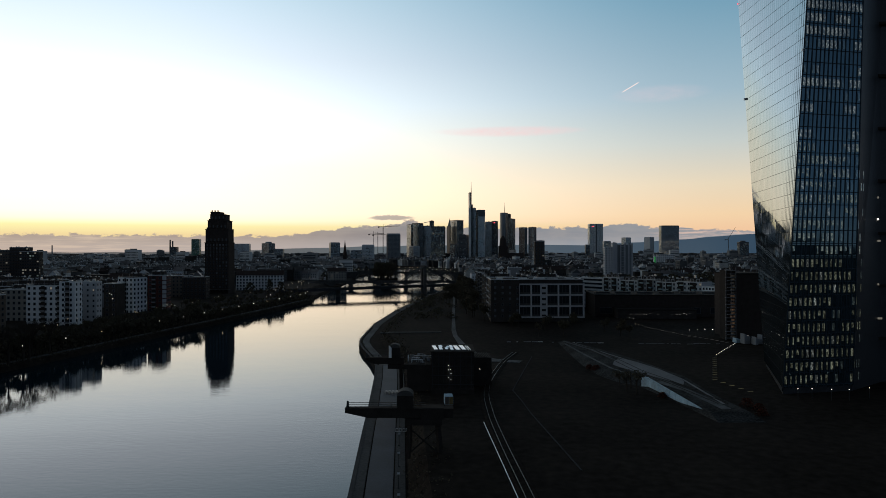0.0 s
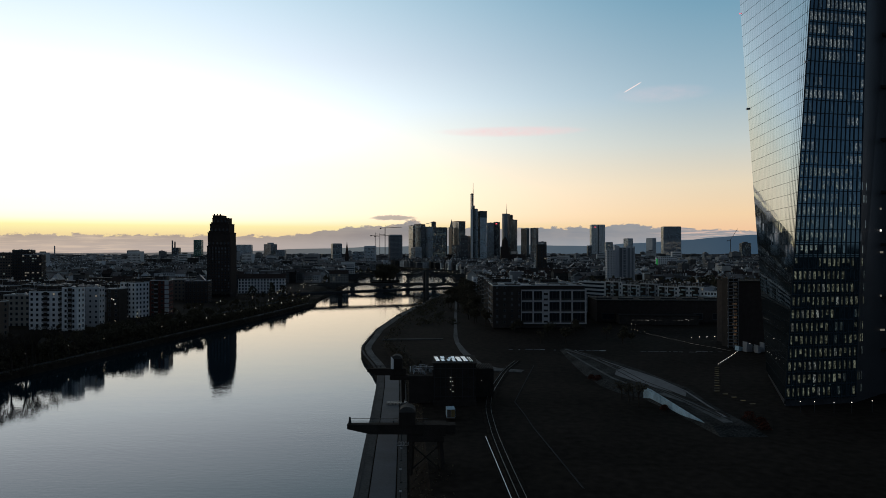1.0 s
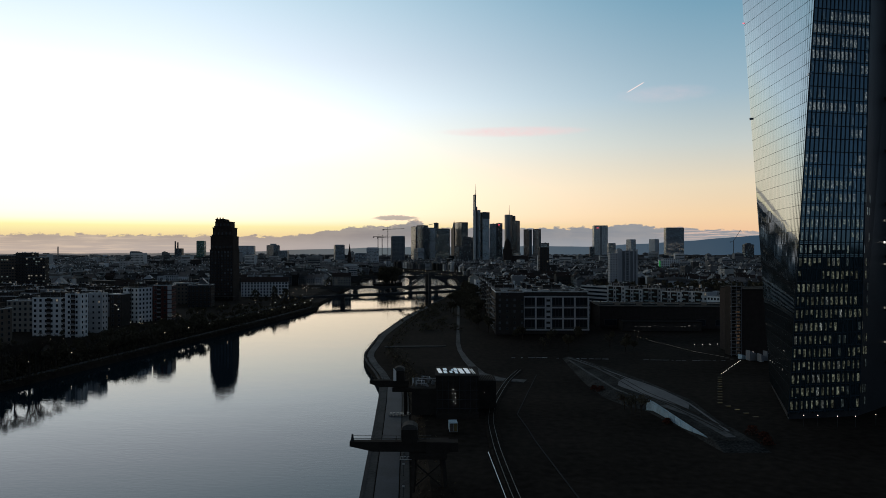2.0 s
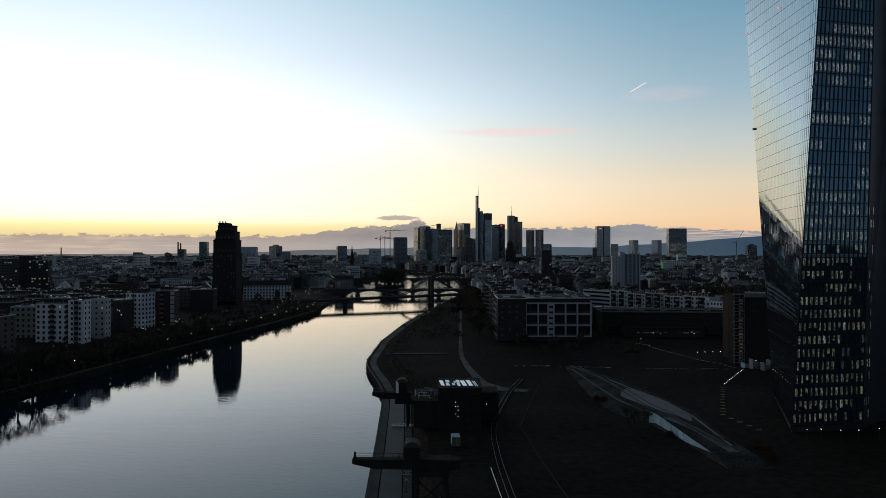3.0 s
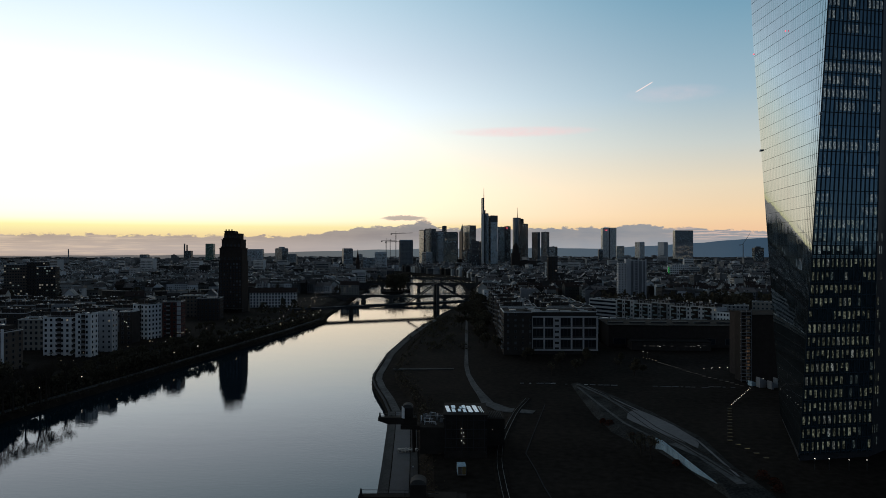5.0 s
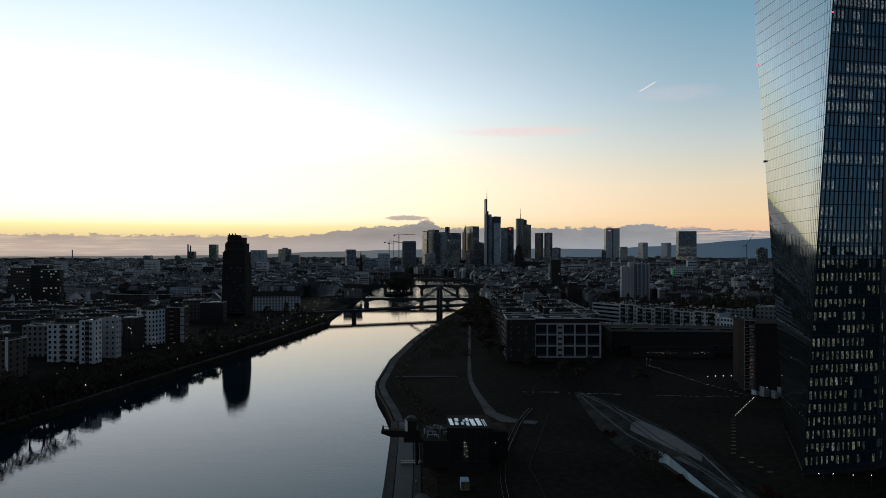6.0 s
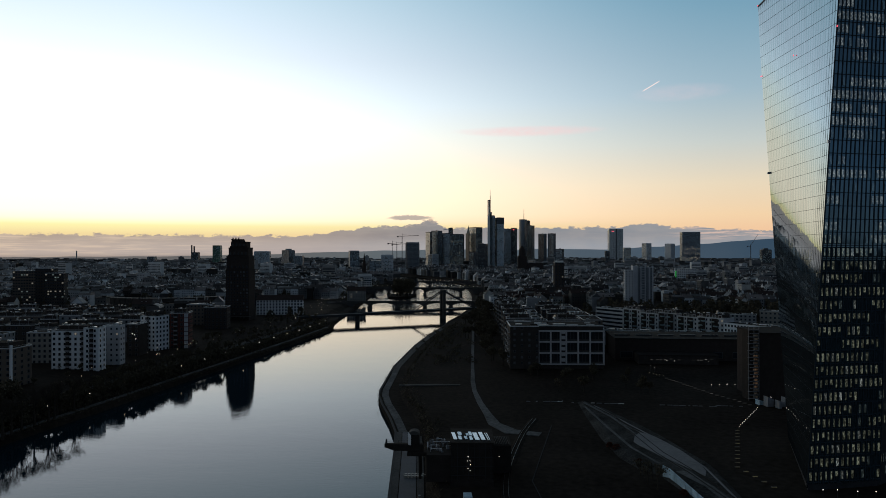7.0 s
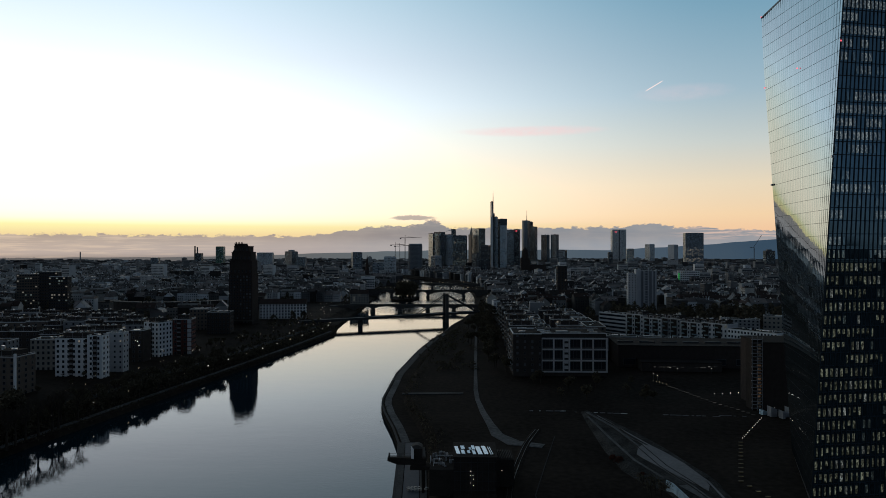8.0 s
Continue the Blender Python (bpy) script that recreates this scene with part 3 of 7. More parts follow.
        x += w + rng.uniform(.1, 1.2) + (rng.uniform(1, 4) if rng.random() < .2 else 0)


build_ramp()


def build_tracks():
    """One curving harbour track, and a pale fence rail beside it."""
    key = [(17.1, 60), (15.0, 121), (13.5, 150), (12.5, 176), (12.5, 204), (14.6, 226), (18.4, 246), (23.4, 270), (30, 292)]
    line = []
    for q in range(60):
        y = 60 + 232 * q / 59
        lin = next(a + (c - a) * (y - b) / (d - b) for (a, b), (c, d) in zip(key, key[1:]) if y <= d)
        line.append((lin, y))
    for _ in range(4):
        line = [line[0]] + [((line[k - 1][0] + 2 * line[k][0] + line[k + 1][0]) / 4, line[k][1]) for k in range(1, 59)] + [line[59]]
    ob = thing("railway_track", 0, 0, 7.1, 0, "harbour railway track with dull steel rails", "railway track")
    rows, quads = [], []
    for a, b in line:
        rows += [(a - 1.9, b, -.1), (a - 1.3, b, .15), (a + 1.3, b, .15), (a + 1.9, b, -.1)]
    for k in range(len(line) - 1):
        quads += [(4 * k + q, 4 * k + q + 1, 4 * k + q + 5, 4 * k + q + 4) for q in range(3)]
    child("ballast", solid("ballast", rows, quads, M_GROUND), ob)
    for s in (-.72, .72):
        r = Shape()
        for (a, b), (c, d) in zip(line, line[1:]):
            r.beam((a + s, b, .24), (c + s, d, .24), .09, .16)
        child("rail", r.mesh("rail", M_RAIL), ob)
    me = Shape().box(-1.25, 1.25, -.13, .13, .14, .2).mesh("sleeper", M_GROUND)
    for k in range(0, 59):
        child("sleeper", me, ob, at=(line[k][0], line[k][1] + .5, 0))
    fence = thing("fence", 0, 0, 7, 0, "low fence with a pale handrail beside the track", "fence")
    child("handrail", Shape().beam((9.9, 170, 1.1), (12.5, 121, 1.1), .12, .12).beam((12.5, 121, 1.1), (14.6, 80, 1.1), .12, .12).mesh("handrail", M_METAL), fence)
    for k in range(16):
        t = k / 15
        child("post", Shape().box(-.05, .05, -.05, .05, 0, 1.1).mesh("post", M_STEEL), fence, at=(9.9 + 2.6 * t, 170 - 49 * t, 0))


build_tracks()


# ---- bridges ----
def build_cable_bridge():
    a, b = Vector((-172, 722, 7.6)), Vector((48, 842, 9.6))
    ob = thing("road_bridge", -22, 797, 0, 0, "dark cable-stayed road bridge with one pair of pylons", "bridge")
    c = Vector((-22, 797, 0))
    child("deck", Shape().beam(a - c, b - c, 12, 2.0).mesh("deck", M_STEEL), ob)
    d = (b - a).normalized()
    n = Vector((d.y, -d.x, 0))
    for s in (-5.8, 5.8):
        child("parapet", Shape().beam(a - c + n * s + Vector((0, 0, 1.3)), b - c + n * s + Vector((0, 0, 1.3)), .25, .6).mesh("parapet", M_STEEL), ob)
        base = n * s * .62
        child("pylon", Shape().beam(base + Vector((0, 0, -2)), base * .8 + Vector((0, 0, 33)), 3.2, 2.6).mesh("pylon", M_STONE), ob)
        for reach in (42, -38):
            child("stay_cable", Shape().beam(base * .7 + Vector((0, 0, 32)), base + d * reach + Vector((0, 0, 9.8)), .95).mesh("stay_cable", M_STEEL), ob)
    child("cross_beam", Shape().beam(n * -5 + Vector((0, 0, 32)), n * 5 + Vector((0, 0, 32)), 2.2, 2).mesh("cross_beam", M_STONE), ob)
    p = a + (b - a) * .265 - c
    child("pier", Shape().beam(p + Vector((0, 0, -11)), p + Vector((0, 0, -1)), 4.2, 6).mesh("pier", M_STONE), ob)


def build_arch_bridge(name, label, x0, x1, y, deck, piers, slant, crown):
    """A masonry bridge of flat arches between the given pier places."""
    ob = thing(name, x0, y, 0, slant, label, "bridge")
    stops = [0.0] + [p - x0 for p in piers] + [x1 - x0]
    child("deck", Shape().box(-25, x1 - x0 + 25, -4.8, 4.8, deck - .8, deck).mesh("deck", M_STONE), ob)
    for s in (-5, 4.6):
        child("parapet", Shape().box(-25, x1 - x0 + 25, s, s + .4, deck, deck + .6).mesh("parapet", M_STONE), ob)
    for a, b in zip(stops, stops[1:]):
        sh, n = Shape(), 14
        vs, fs = [], []
        for k in range(n + 1):
            t = k / n
            u, z = a + (b - a) * t, 2.2 + (crown - 2.2) * max(0.0, 1 - (2 * t - 1) ** 2) ** .6
            vs += [(u, -4.5, z), (u, 4.5, z), (u, 4.5, deck - .8), (u, -4.5, deck - .8)]
        for k in range(n):
            fs += [(4 * k + q, 4 * k + (q + 1) % 4, 4 * k + 4 + (q + 1) % 4, 4 * k + 4 + q) for q in range(4)]
        sh.add(vs, fs + [(3, 2, 1, 0), (4 * n, 4 * n + 1, 4 * n + 2, 4 * n + 3)])
        child("arch", sh.mesh("arch", M_STONE), ob)
    for p in stops[1:-1]:
        child("pier", Shape().prism([(p - 2.6, -6), (p, -9), (p + 2.6, -6), (p + 2.6, 6), (p, 9), (p - 2.6, 6)], -2.5, 3.4).box(p - 2, p + 2, -4.6, 4.6, 3.4, deck - 1).mesh("pier", M_STONE), ob)
    for a in (-18, x1 - x0 + 18):
        child("abutment", Shape().box(a - 18, a + 18, -6, 6, -2, deck - 1).mesh("abutment", M_STONE), ob)
    return ob


build_cable_bridge()
build_arch_bridge("arch_bridge", "masonry road bridge of flat arches over the river", -146, 16, 934, 9.2, (-124, -87, -50, -15), 0, 7.2)
build_arch_bridge("old_bridge", "old sandstone bridge with round arches and lamps", -152, 20, 1215, 12.6, (-128, -104, -83, -64.6, -2.3), 0, 10.6)
build_arch_bridge("foot_bridge", "distant bridge over the river", -185, 12, 1500, 11, (-150, -110, -70, -30), 0, 9)


# ---- the glass office tower ----
def front_edge(z):
    return 101.0 + .0652 * (z - 8.5), 207.0


def left_edge(z):
    return 118.6 - .0714 * (z - 17) + .0008 * max(0, z - 140) ** 2, 258.0


def right_edge(z):
    return 125.0 + .028 * (z - 20), 211.5


def build_glass_tower():
    rng = random.Random(11)
    ob = thing("glass_office_tower", 0, 0, 0, 0, "twisted blue glass office tower with many lit rooms", "skyscraper")
    pitch, z_low, floors = 3.87, 9.0, 41
    top = lambda u: 166.9 + 6.7 * u  # roof line climbs towards the front edge
    # mirror flank: a ruled surface of slightly uneven panes
    cols = 34
    v, f, fs = [], [], []

    def flank(u, z):
        a, b = left_edge(z), front_edge(z)
        return Vector((a[0] + (b[0] - a[0]) * u, a[1] + (b[1] - a[1]) * u, z))

    out = Vector((-1, -.1, 0)).normalized()
    for r in range(44):
        lean = rng.gauss(0, .0022)
        for c in range(cols):
            z0, z1 = z_low + r * pitch, z_low + (r + 1) * pitch
            zt = top((c + .5) / cols)
            if z0 >= zt - .3:
                continue
            z1 = min(z1, zt)
            for u0, u1, slot in ((c / cols, (c + .7) / cols, 0), ((c + .7) / cols, (c + 1) / cols, 1)):
                tilt, swing = lean + rng.gauss(0, .0006), rng.gauss(0, .0009)
                n = len(v)
                for i, (u, z) in enumerate(((u0, z0), (u1, z0), (u1, z1), (u0, z1))):
                    off = (tilt * (1 if i > 1 else -1)) * pitch / 2 + (swing * (1 if i in (1, 2) else -1)) * .6
                    v.append(tuple(flank(u, z) + out * off))
                f.append((n, n + 1, n + 2, n + 3))
                fs.append(slot)
    child("flank_glazing", solid("flank_glazing", v, f, [M_GLASS, M_GLASSB], fs), ob, "mirror-like glazing with fine vertical joints", kind="stuff")
    for c in range(cols + 1):
        u = c / cols
        child("flank_mullion", Shape().beam(flank(u, z_low) + out * .03, flank(u, top(u)) + out * .03, .05, .08).mesh("flank_mullion", M_FLANKBAR), ob)
    for r in range(42):
        z = z_low + r * pitch
        if z < 166.5:
            child("flank_floor_joint", Shape().beam(flank(0, z) + out * .02, flank(1, z) + out * .02, .05, .07).mesh("flank_floor_joint", M_FLANKBAR), ob)
    child("roof_edge", Shape().beam(flank(0, 167.1), flank(1, 173.8), .5, .5).mesh("roof_edge", M_MULLION), ob)
    # front: floors of dark spandrels and room-high panes between fins
    panes_x = 14
    dark = Shape()
    pane = Shape().box(-.37, .37, -.03, .03, 0, 2.35).mesh("window_pane", M_OFFICE)
    pane_high = Shape().box(-.37, .37, -.03, .03, 0, 2.35).mesh("window_pane", M_OFFICEHIGH)
    pane_dim = Shape().box(-.37, .37, -.03, .03, 0, 2.35).mesh("window_pane", M_OFFICEDIM)
    slim = Shape().box(-.2, .2, -.03, .03, 0, 2.35).mesh("window_pane", M_OFFICE)
    half = Shape().box(-.37, .37, -.03, .03, .9, 2.35).mesh("window_pane", M_OFFICE)
    for r in range(42):
        z = z_low + r * pitch
        (xa, ya), (xb, yb) = front_edge(z), right_edge(z)
        (xc, yc), (xd, yd) = front_edge(z + pitch), right_edge(z + pitch)
        child("spandrel", Shape().add([(xa, ya, z), (xb, yb, z), (xb, yb, z + .85), (xa, ya, z + .85)], [(0, 1, 2, 3)]).mesh("spandrel", M_GLASS2), ob)
        child("transom", Shape().beam((xa, ya - .06, z + .5), (xb, yb - .06, z + .5), .12, .22).mesh("transom", M_FRONTFIN), ob)
        run, on = 0, False
        amount = rng.choice((.5, .62, .75, .85)) if r < 11 else rng.choice((.42, .5, .6, .7)) if r < 15 else rng.choice((.2, .4, .5, .6)) if r < 22 else rng.choice((.3, .5, .6, .75))
        if r in (20, 25, 31, 38):
            amount = .04
        for c in range(panes_x):
            t = (c + .5) / panes_x
            if run <= 0:
                on, run = rng.random() < amount * (1.3 if c < 8 else .95), rng.randint(1, 4)
            run -= 1
            t0, t1 = c / panes_x, (c + 1) / panes_x
            dz = rng.gauss(0, .012)
            p = [(xa + (xb - xa) * q, ya + (yb - ya) * q) for q in (t0, t1)]
            s = [(xc + (xd - xc) * q, yc + (yd - yc) * q) for q in (t0, t1)]
            dark.add([(p[0][0], p[0][1] + dz, z + .85), (p[1][0], p[1][1] - dz, z + .85), (s[1][0], s[1][1] - dz, z + pitch), (s[0][0], s[0][1] + dz, z + pitch)], [(0, 1, 2, 3)])
            if on or (rng.random() < .25 and amount > .1):
                x = xa + (xb - xa) * t + (xc - xa) * .5
                kind = pane_dim if not on else rng.choice((pane, pane, slim, half, slim)) if rng.random() < (.9 if r < 19 else .0) else pane_high
                child("window_pane", kind, ob, at=(x, ya + (yb - ya) * t - .08, z + 1.15), rz=math.degrees(math.atan2(yb - ya, xb - xa)))
    for c in range(panes_x + 1):
        t = c / panes_x
        lo = [front_edge(z_low)[i] + (right_edge(z_low)[i] - front_edge(z_low)[i]) * t for i in (0, 1)]
        hi = [front_edge(173)[i] + (right_edge(173)[i] - front_edge(173)[i]) * t for i in (0, 1)]
        child("fin", Shape().beam((lo[0], lo[1] - .12, z_low), (hi[0], hi[1] - .12, 173), .14, .22).mesh("fin", M_FRONTFIN), ob)
    child("front_glazing", dark.mesh("front_glazing", M_GLASS2), ob, "dark blue glazing of unlit rooms", kind="stuff")
    child("corner_post", Shape().beam((*front_edge(8), 8), (*front_edge(173.9), 173.9), .30, .30).mesh("corner_post", M_FLANKBAR), ob)
    # closing walls, roof and the recessed atrium beside it
    zs = (7.0, 166.5)
    ring = lambda z: [(left_edge(z)[0] + .4, 257.8), (front_edge(z)[0] + .4, 207.4), (right_edge(z)[0] - .2, 211.9), (150, 232), (148, 262)]
    core = Shape().prism(ring(zs[0]), zs[0], zs[1], top=ring(zs[1]))
    child("core", core.mesh("core", M_ATRIUM), ob)
    # rooms on the receding flank beside the front
    for r in range(17):
        z = z_low + r * pitch
        bx, by = right_edge(z)
        for c in range(3):
            if rng.random() < .5:
                q = 1.3 + 1.6 * c
                child("window_pane", rng.choice((slim, pane, pane_dim)), ob, at=(bx - .1 + q * .78, by + .25 + q * .62, z + 1.15), rz=38.7)
    # a warning light on each upper edge, two gondola cameras on arms
    for p in ((left_edge(167)[0] - .2, 258, 167.4), (left_edge(141)[0] - .3, 258, 141.5), (flank(.5, 142).x - .5, flank(.5, 142).y, 142), (front_edge(143)[0] - .1, 206.6, 143.3)):
        child("warning_light", Shape().round(0, 0, -.18, .18, .18, n=8).mesh("warning_light", M_REDLIGHT), ob, "red warning light", at=p)
    for p in ((left_edge(106)[0] - .25, 257.4, 106.0), (front_edge(109.5)[0] - .5, 206.2, 109.5)):
        c = child("facade_camera", Shape().box(-.5, .3, -.35, .35, -.4, .3).mesh("facade_camera", M_TOWERPALE), ob, "small grey camera box", at=p)
        child("lens", Shape().box(-.3, .1, -.40, -.35, -.25, .12).mesh("lens", M_PANE), c)
        child("bracket", Shape().beam((0, 0, .3), (.9, .3, .5), .1).mesh("bracket", M_STEEL), c)


build_glass_tower()


def build_atrium():
    ob = thing("glass_atrium", 0, 0, 7, 0, "dark glazed atrium beside the office tower", "atrium")
    child("glazing", Shape().add([(126, 226, 0), (152, 226, 0), (152, 226, 165), (128, 226, 165)], [(0, 1, 2, 3)]).mesh("glazing", M_ATRIUM), ob)
    for k in range(9):
        child("bridge_deck", Shape().box(126.5, 150, 224.6, 226.6, 14 + 17 * k, 14.9 + 17 * k).mesh("bridge_deck", M_SOOT), ob)
    for k, (x, z) in enumerate(((139, 32), (139, 53), (139, 60), (140, 21), (139.5, 46))):
        child("ceiling_lamp", Shape().box(-1.6, 1.6, -.1, .1, -.3, .3).mesh("ceiling_lamp", M_COOL if k == 1 else M_LITWIN), ob, "lit strip lamp", at=(x, 224.3, z))
    for k in range(7):
        child("truss", Shape().beam((127 + (k % 2) * 14, 225.4, 8 + 22 * k), (141 - (k % 2) * 14, 225.4, 30 + 22 * k), .5).mesh("truss", M_SOOT), ob)


build_atrium()


# ---- the quay: old harbour cranes, river cafe ----
def harbour_crane(x, y, label, jib=16.0, rz=0, cabin=True, left=-4.7):
    """An old gantry crane: legs beside the lane, a cabin, and a level box girder out over the water."""
    ob = thing("harbour_crane", x, y, 5.6, rz, label, "crane", "old harbour cranes")
    for dx, dy in (((-2, -2), (4, -2), (-2, 2), (4, 2)) if cabin else ((1, -2), (4, -2), (1, 2), (4, 2))):
        child("leg", Shape().beam((dx * 1.15, dy * 1.2, 0), (dx, dy * .8, 7.2), .8, .8).mesh("leg", M_SOOT), ob)
    if cabin:
        child("brace", Shape().beam((-2.2, -2.2, 1), (4.2, -1.8, 6.5), .3).beam((4.2, -2.2, 1), (-2.2, -1.8, 6.5), .3).mesh("brace", M_SOOT), ob)
    child("portal", Shape().box(-3.0, 5.0, -2.2, 2.2, 7.0, 8.2).mesh("portal", M_SOOT), ob)
    top = 13.2 if cabin else 13.6
    child("cabin", Shape().box(left, left + 3.4, -1.6, 1.6, 10.4, top).mesh("cabin", M_SOOT), ob, "dark crane cabin")
    arch = [(left + 1.7 + 1.75 * math.cos(math.pi * q / 8), top + 1.2 * math.sin(math.pi * q / 8)) for q in range(9)]
    # lighter material than the cabin paints in the skylight on the roof
    child("barrel_roof", Shape().add([(x, -1.75, z) for x, z in arch] + [(x, 1.75, z) for x, z in arch], [tuple(range(9)), tuple(range(17, 8, -1))] + [(q, 9 + q, 10 + q, q + 1) for q in range(8)]).mesh("barrel_roof", M_STONE), ob, "barrel roof, lighter than the cabin for the light it catches")
    if not cabin:
        # white paint stands in for the sky mirrored in this angled glass
        child("cabin_window", Shape().add([(left - .1, -1.7, 10.5), (left + .8, -2.3, 10.5), (left + .8, -2.3, top), (left - .1, -1.7, top + .8), (left - .04, -1.6, 10.5), (left + .86, -2.2, 10.5), (left + .86, -2.2, top), (left - .04, -1.6, top + .8)],
                                          [(0, 1, 2, 3), (5, 4, 7, 6), (4, 0, 3, 7), (1, 5, 6, 2), (3, 2, 6, 7), (4, 5, 1, 0)]).mesh("cabin_window", M_WHITE), ob, "angled cabin window, painted white for the sky it mirrors")
    if cabin:
        child("machine_house", Shape().box(.5, 5.4, -1.9, 1.9, 8.2, 10.6).mesh("machine_house", M_SOOT), ob)
    g = Shape().add([(-jib, -.9, 9.4), (-jib, .9, 9.4), (2, -1.1, 8.3), (2, 1.1, 8.3), (-jib, -.9, 10.4), (-jib, .9, 10.4), (2, -1.1, 10.4), (2, 1.1, 10.4), (-jib * .68, -1, 8.3), (-jib * .68, 1, 8.3)],
                    [(0, 1, 5, 4), (4, 5, 7, 6), (0, 4, 6, 2, 8), (1, 9, 3, 7, 5), (2, 6, 7, 3), (0, 8, 9, 1), (8, 2, 3, 9)])
    child("girder", g.mesh("girder", M_SOOT), ob)
    for s in (-1.05, 1.05):
        child("walkway_rail", Shape().beam((-jib + .4, s, 11.2), (1.5, s, 11.2), .1).beam((-jib + .4, s, 10.4), (-jib + .4, s, 11.2), .1).beam((-6, s, 10.4), (-6, s, 11.2), .1).mesh("walkway_rail", M_STEEL), ob)
    child("pulley", Shape().round(-jib + .5, 0, 10.4, 11.8, .35, .2, n=8).mesh("pulley", M_COPING), ob)
    if cabin:
        child("counterweight", Shape().box(5.0, 7.4, -1.4, 1.4, 8.4, 10.4).mesh("counterweight", M_SOOT), ob)
    return ob


harbour_crane(-5.2, 151, "old dark harbour crane reaching over the quay edge")
harbour_crane(-14.5, 222, "second old harbour crane beside the river cafe", 10.3, cabin=False, left=-2.6)


def build_cafe():
    ob = thing("river_cafe", 0, 219, 7, 0, "dark timber riverside cafe with pale roof lights", "cafe")
    child("hall", Shape().box(-3.6, 9.4, -7, 9, 0, 12).mesh("hall", M_SOOT), ob)
    child("annex", Shape().box(-11, -3.6, -6.6, 12, 0, 8.2).mesh("annex", M_SOOT), ob)
    child("side_hall", Shape().box(9.4, 15.4, 2, 13, 0, 8.9).mesh("side_hall", M_SOOT), ob)
    child("roof", Shape().box(-3.9, 9.7, -7.3, 9.3, 12, 12.3).mesh("roof", M_SOOT), ob)
    e = 1.1
    for x, w, y, d in ((-3.3, 1.4, 5, 9), (-1.5, 1.3, 5, 4.2), (-1.8, 1.5, 10.2, 3.6), (.5, 1.1, 5.6, 3), (1.0, 1.0, 9.4, 2.4), (2.3, 1.2, 4.6, 4), (2.1, 1.2, 9.6, 4.6), (4.1, 1.7, 4.6, 9.4), (6.2, 1.6, 4.8, 10), (8.3, .35, 4.6, 9), (8.95, .3, 4.6, 9)):
        x, w, y, d = x * .9 + .3, w * .8, y - 9.6, d * .82
        lean = e * d / 9
        child("roof_light", Shape().add([(x, y, 12.55), (x + w, y, 12.55), (x + w - lean, y + d, 12.75), (x - lean, y + d, 12.75), (x, y, 12.3), (x + w, y, 12.3), (x + w - lean, y + d, 12.3), (x - lean, y + d, 12.3)],
                                        [(0, 1, 2, 3), (4, 5, 1, 0), (5, 6, 2, 1), (6, 7, 3, 2), (7, 4, 0, 3)]).mesh("roof_light", M_SHEET if w > .5 else M_METAL), ob, "pale tilted roof light")
    for k in range(9):
        child("roof_slat", Shape().beam((10.4 + .55 * k, 3, 9.05), (10 + .55 * k, 12, 9.05), .14, .2).mesh("roof_slat", M_STONE), ob)
    for a, b in (((-9.6, .2), (-6.6, .2)), ((-9.6, 4.4), (-7.4, 4.4)), ((-9.2, 8.4), (-4.0, 8.4)), ((-8.2, 12.0), (-6.8, 12.0)), ((-8.2, 2.0), (-8.2, 6.0)), ((-5.4, 3.8), (-4.2, 3.8)), ((-6.2, 8.4), (-6.2, 11.8))):
        a, b = (a[0] * 1.15 + 1.2, a[1] - 3.5), (b[0] * 1.15 + 1.2, b[1] - 3.5)
        child("terrace_rail", Shape().beam((*a, 9.2), (*b, 9.2), .14).beam((*a, 8.2), (*a, 9.2), .09).beam((*b, 8.2), (*b, 9.2), .09).mesh("terrace_rail", M_WHITE), ob)
    child("sign_panel", Shape().box(-11.2, -10.8, 1.6, 1.95, 7.2, 9.9).mesh("sign_panel", M_WHITE), ob, "plain pale panel")
    rng = random.Random(6)
    for k in range(20):
        x, y = rng.uniform(-10.6, -4.8), rng.uniform(-4, 11)
        child("terrace_box", Shape().box(x, x + rng.uniform(.2, .8), y, y + .4, 8.2, 8.2 + rng.uniform(.4, 1.3)).mesh("terrace_box", M_GREYWALL), ob)
    for k in range(8):
        child("facade_frame", Shape().beam((-3.2 + 1.7 * k, -7.15, .2), (-3.2 + 1.7 * k, -7.15, 11.8), .15).mesh("facade_frame", M_STEEL), ob)
    for k in range(4):
        child("facade_beam", Shape().beam((-3.6, -7.2, 2.2 + 2.8 * k), (9.4, -7.2, 2.2 + 2.8 * k), .14).mesh("facade_beam", M_STEEL), ob)
    child("deck", Shape().box(-3.6, 9.4, -10, -7, -1, 1.2).mesh("deck", M_SOOT), ob)
    for k in range(6):
        child("deck_post", Shape().beam((-3.4 + 2.5 * k, -9.9, 1.2), (-3.4 + 2.5 * k, -9.9, 2.2), .1).mesh("deck_post", M_STEEL), ob)
    for x, z in ((1.7, 6.2), (2.3, 5.0), (1.6, 4.9), (2.4, 3.8), (1.7, 2.6), (2.4, 1.9), (11.6, 5.4)):
        child("wall_lamp", Shape().round(0, 0, -.07, .07, .07, n=8).mesh("wall_lamp", M_COOL), ob, at=(x, -7.3 if x < 9 else 1.9, z + 1.8 if x < 9 else z))


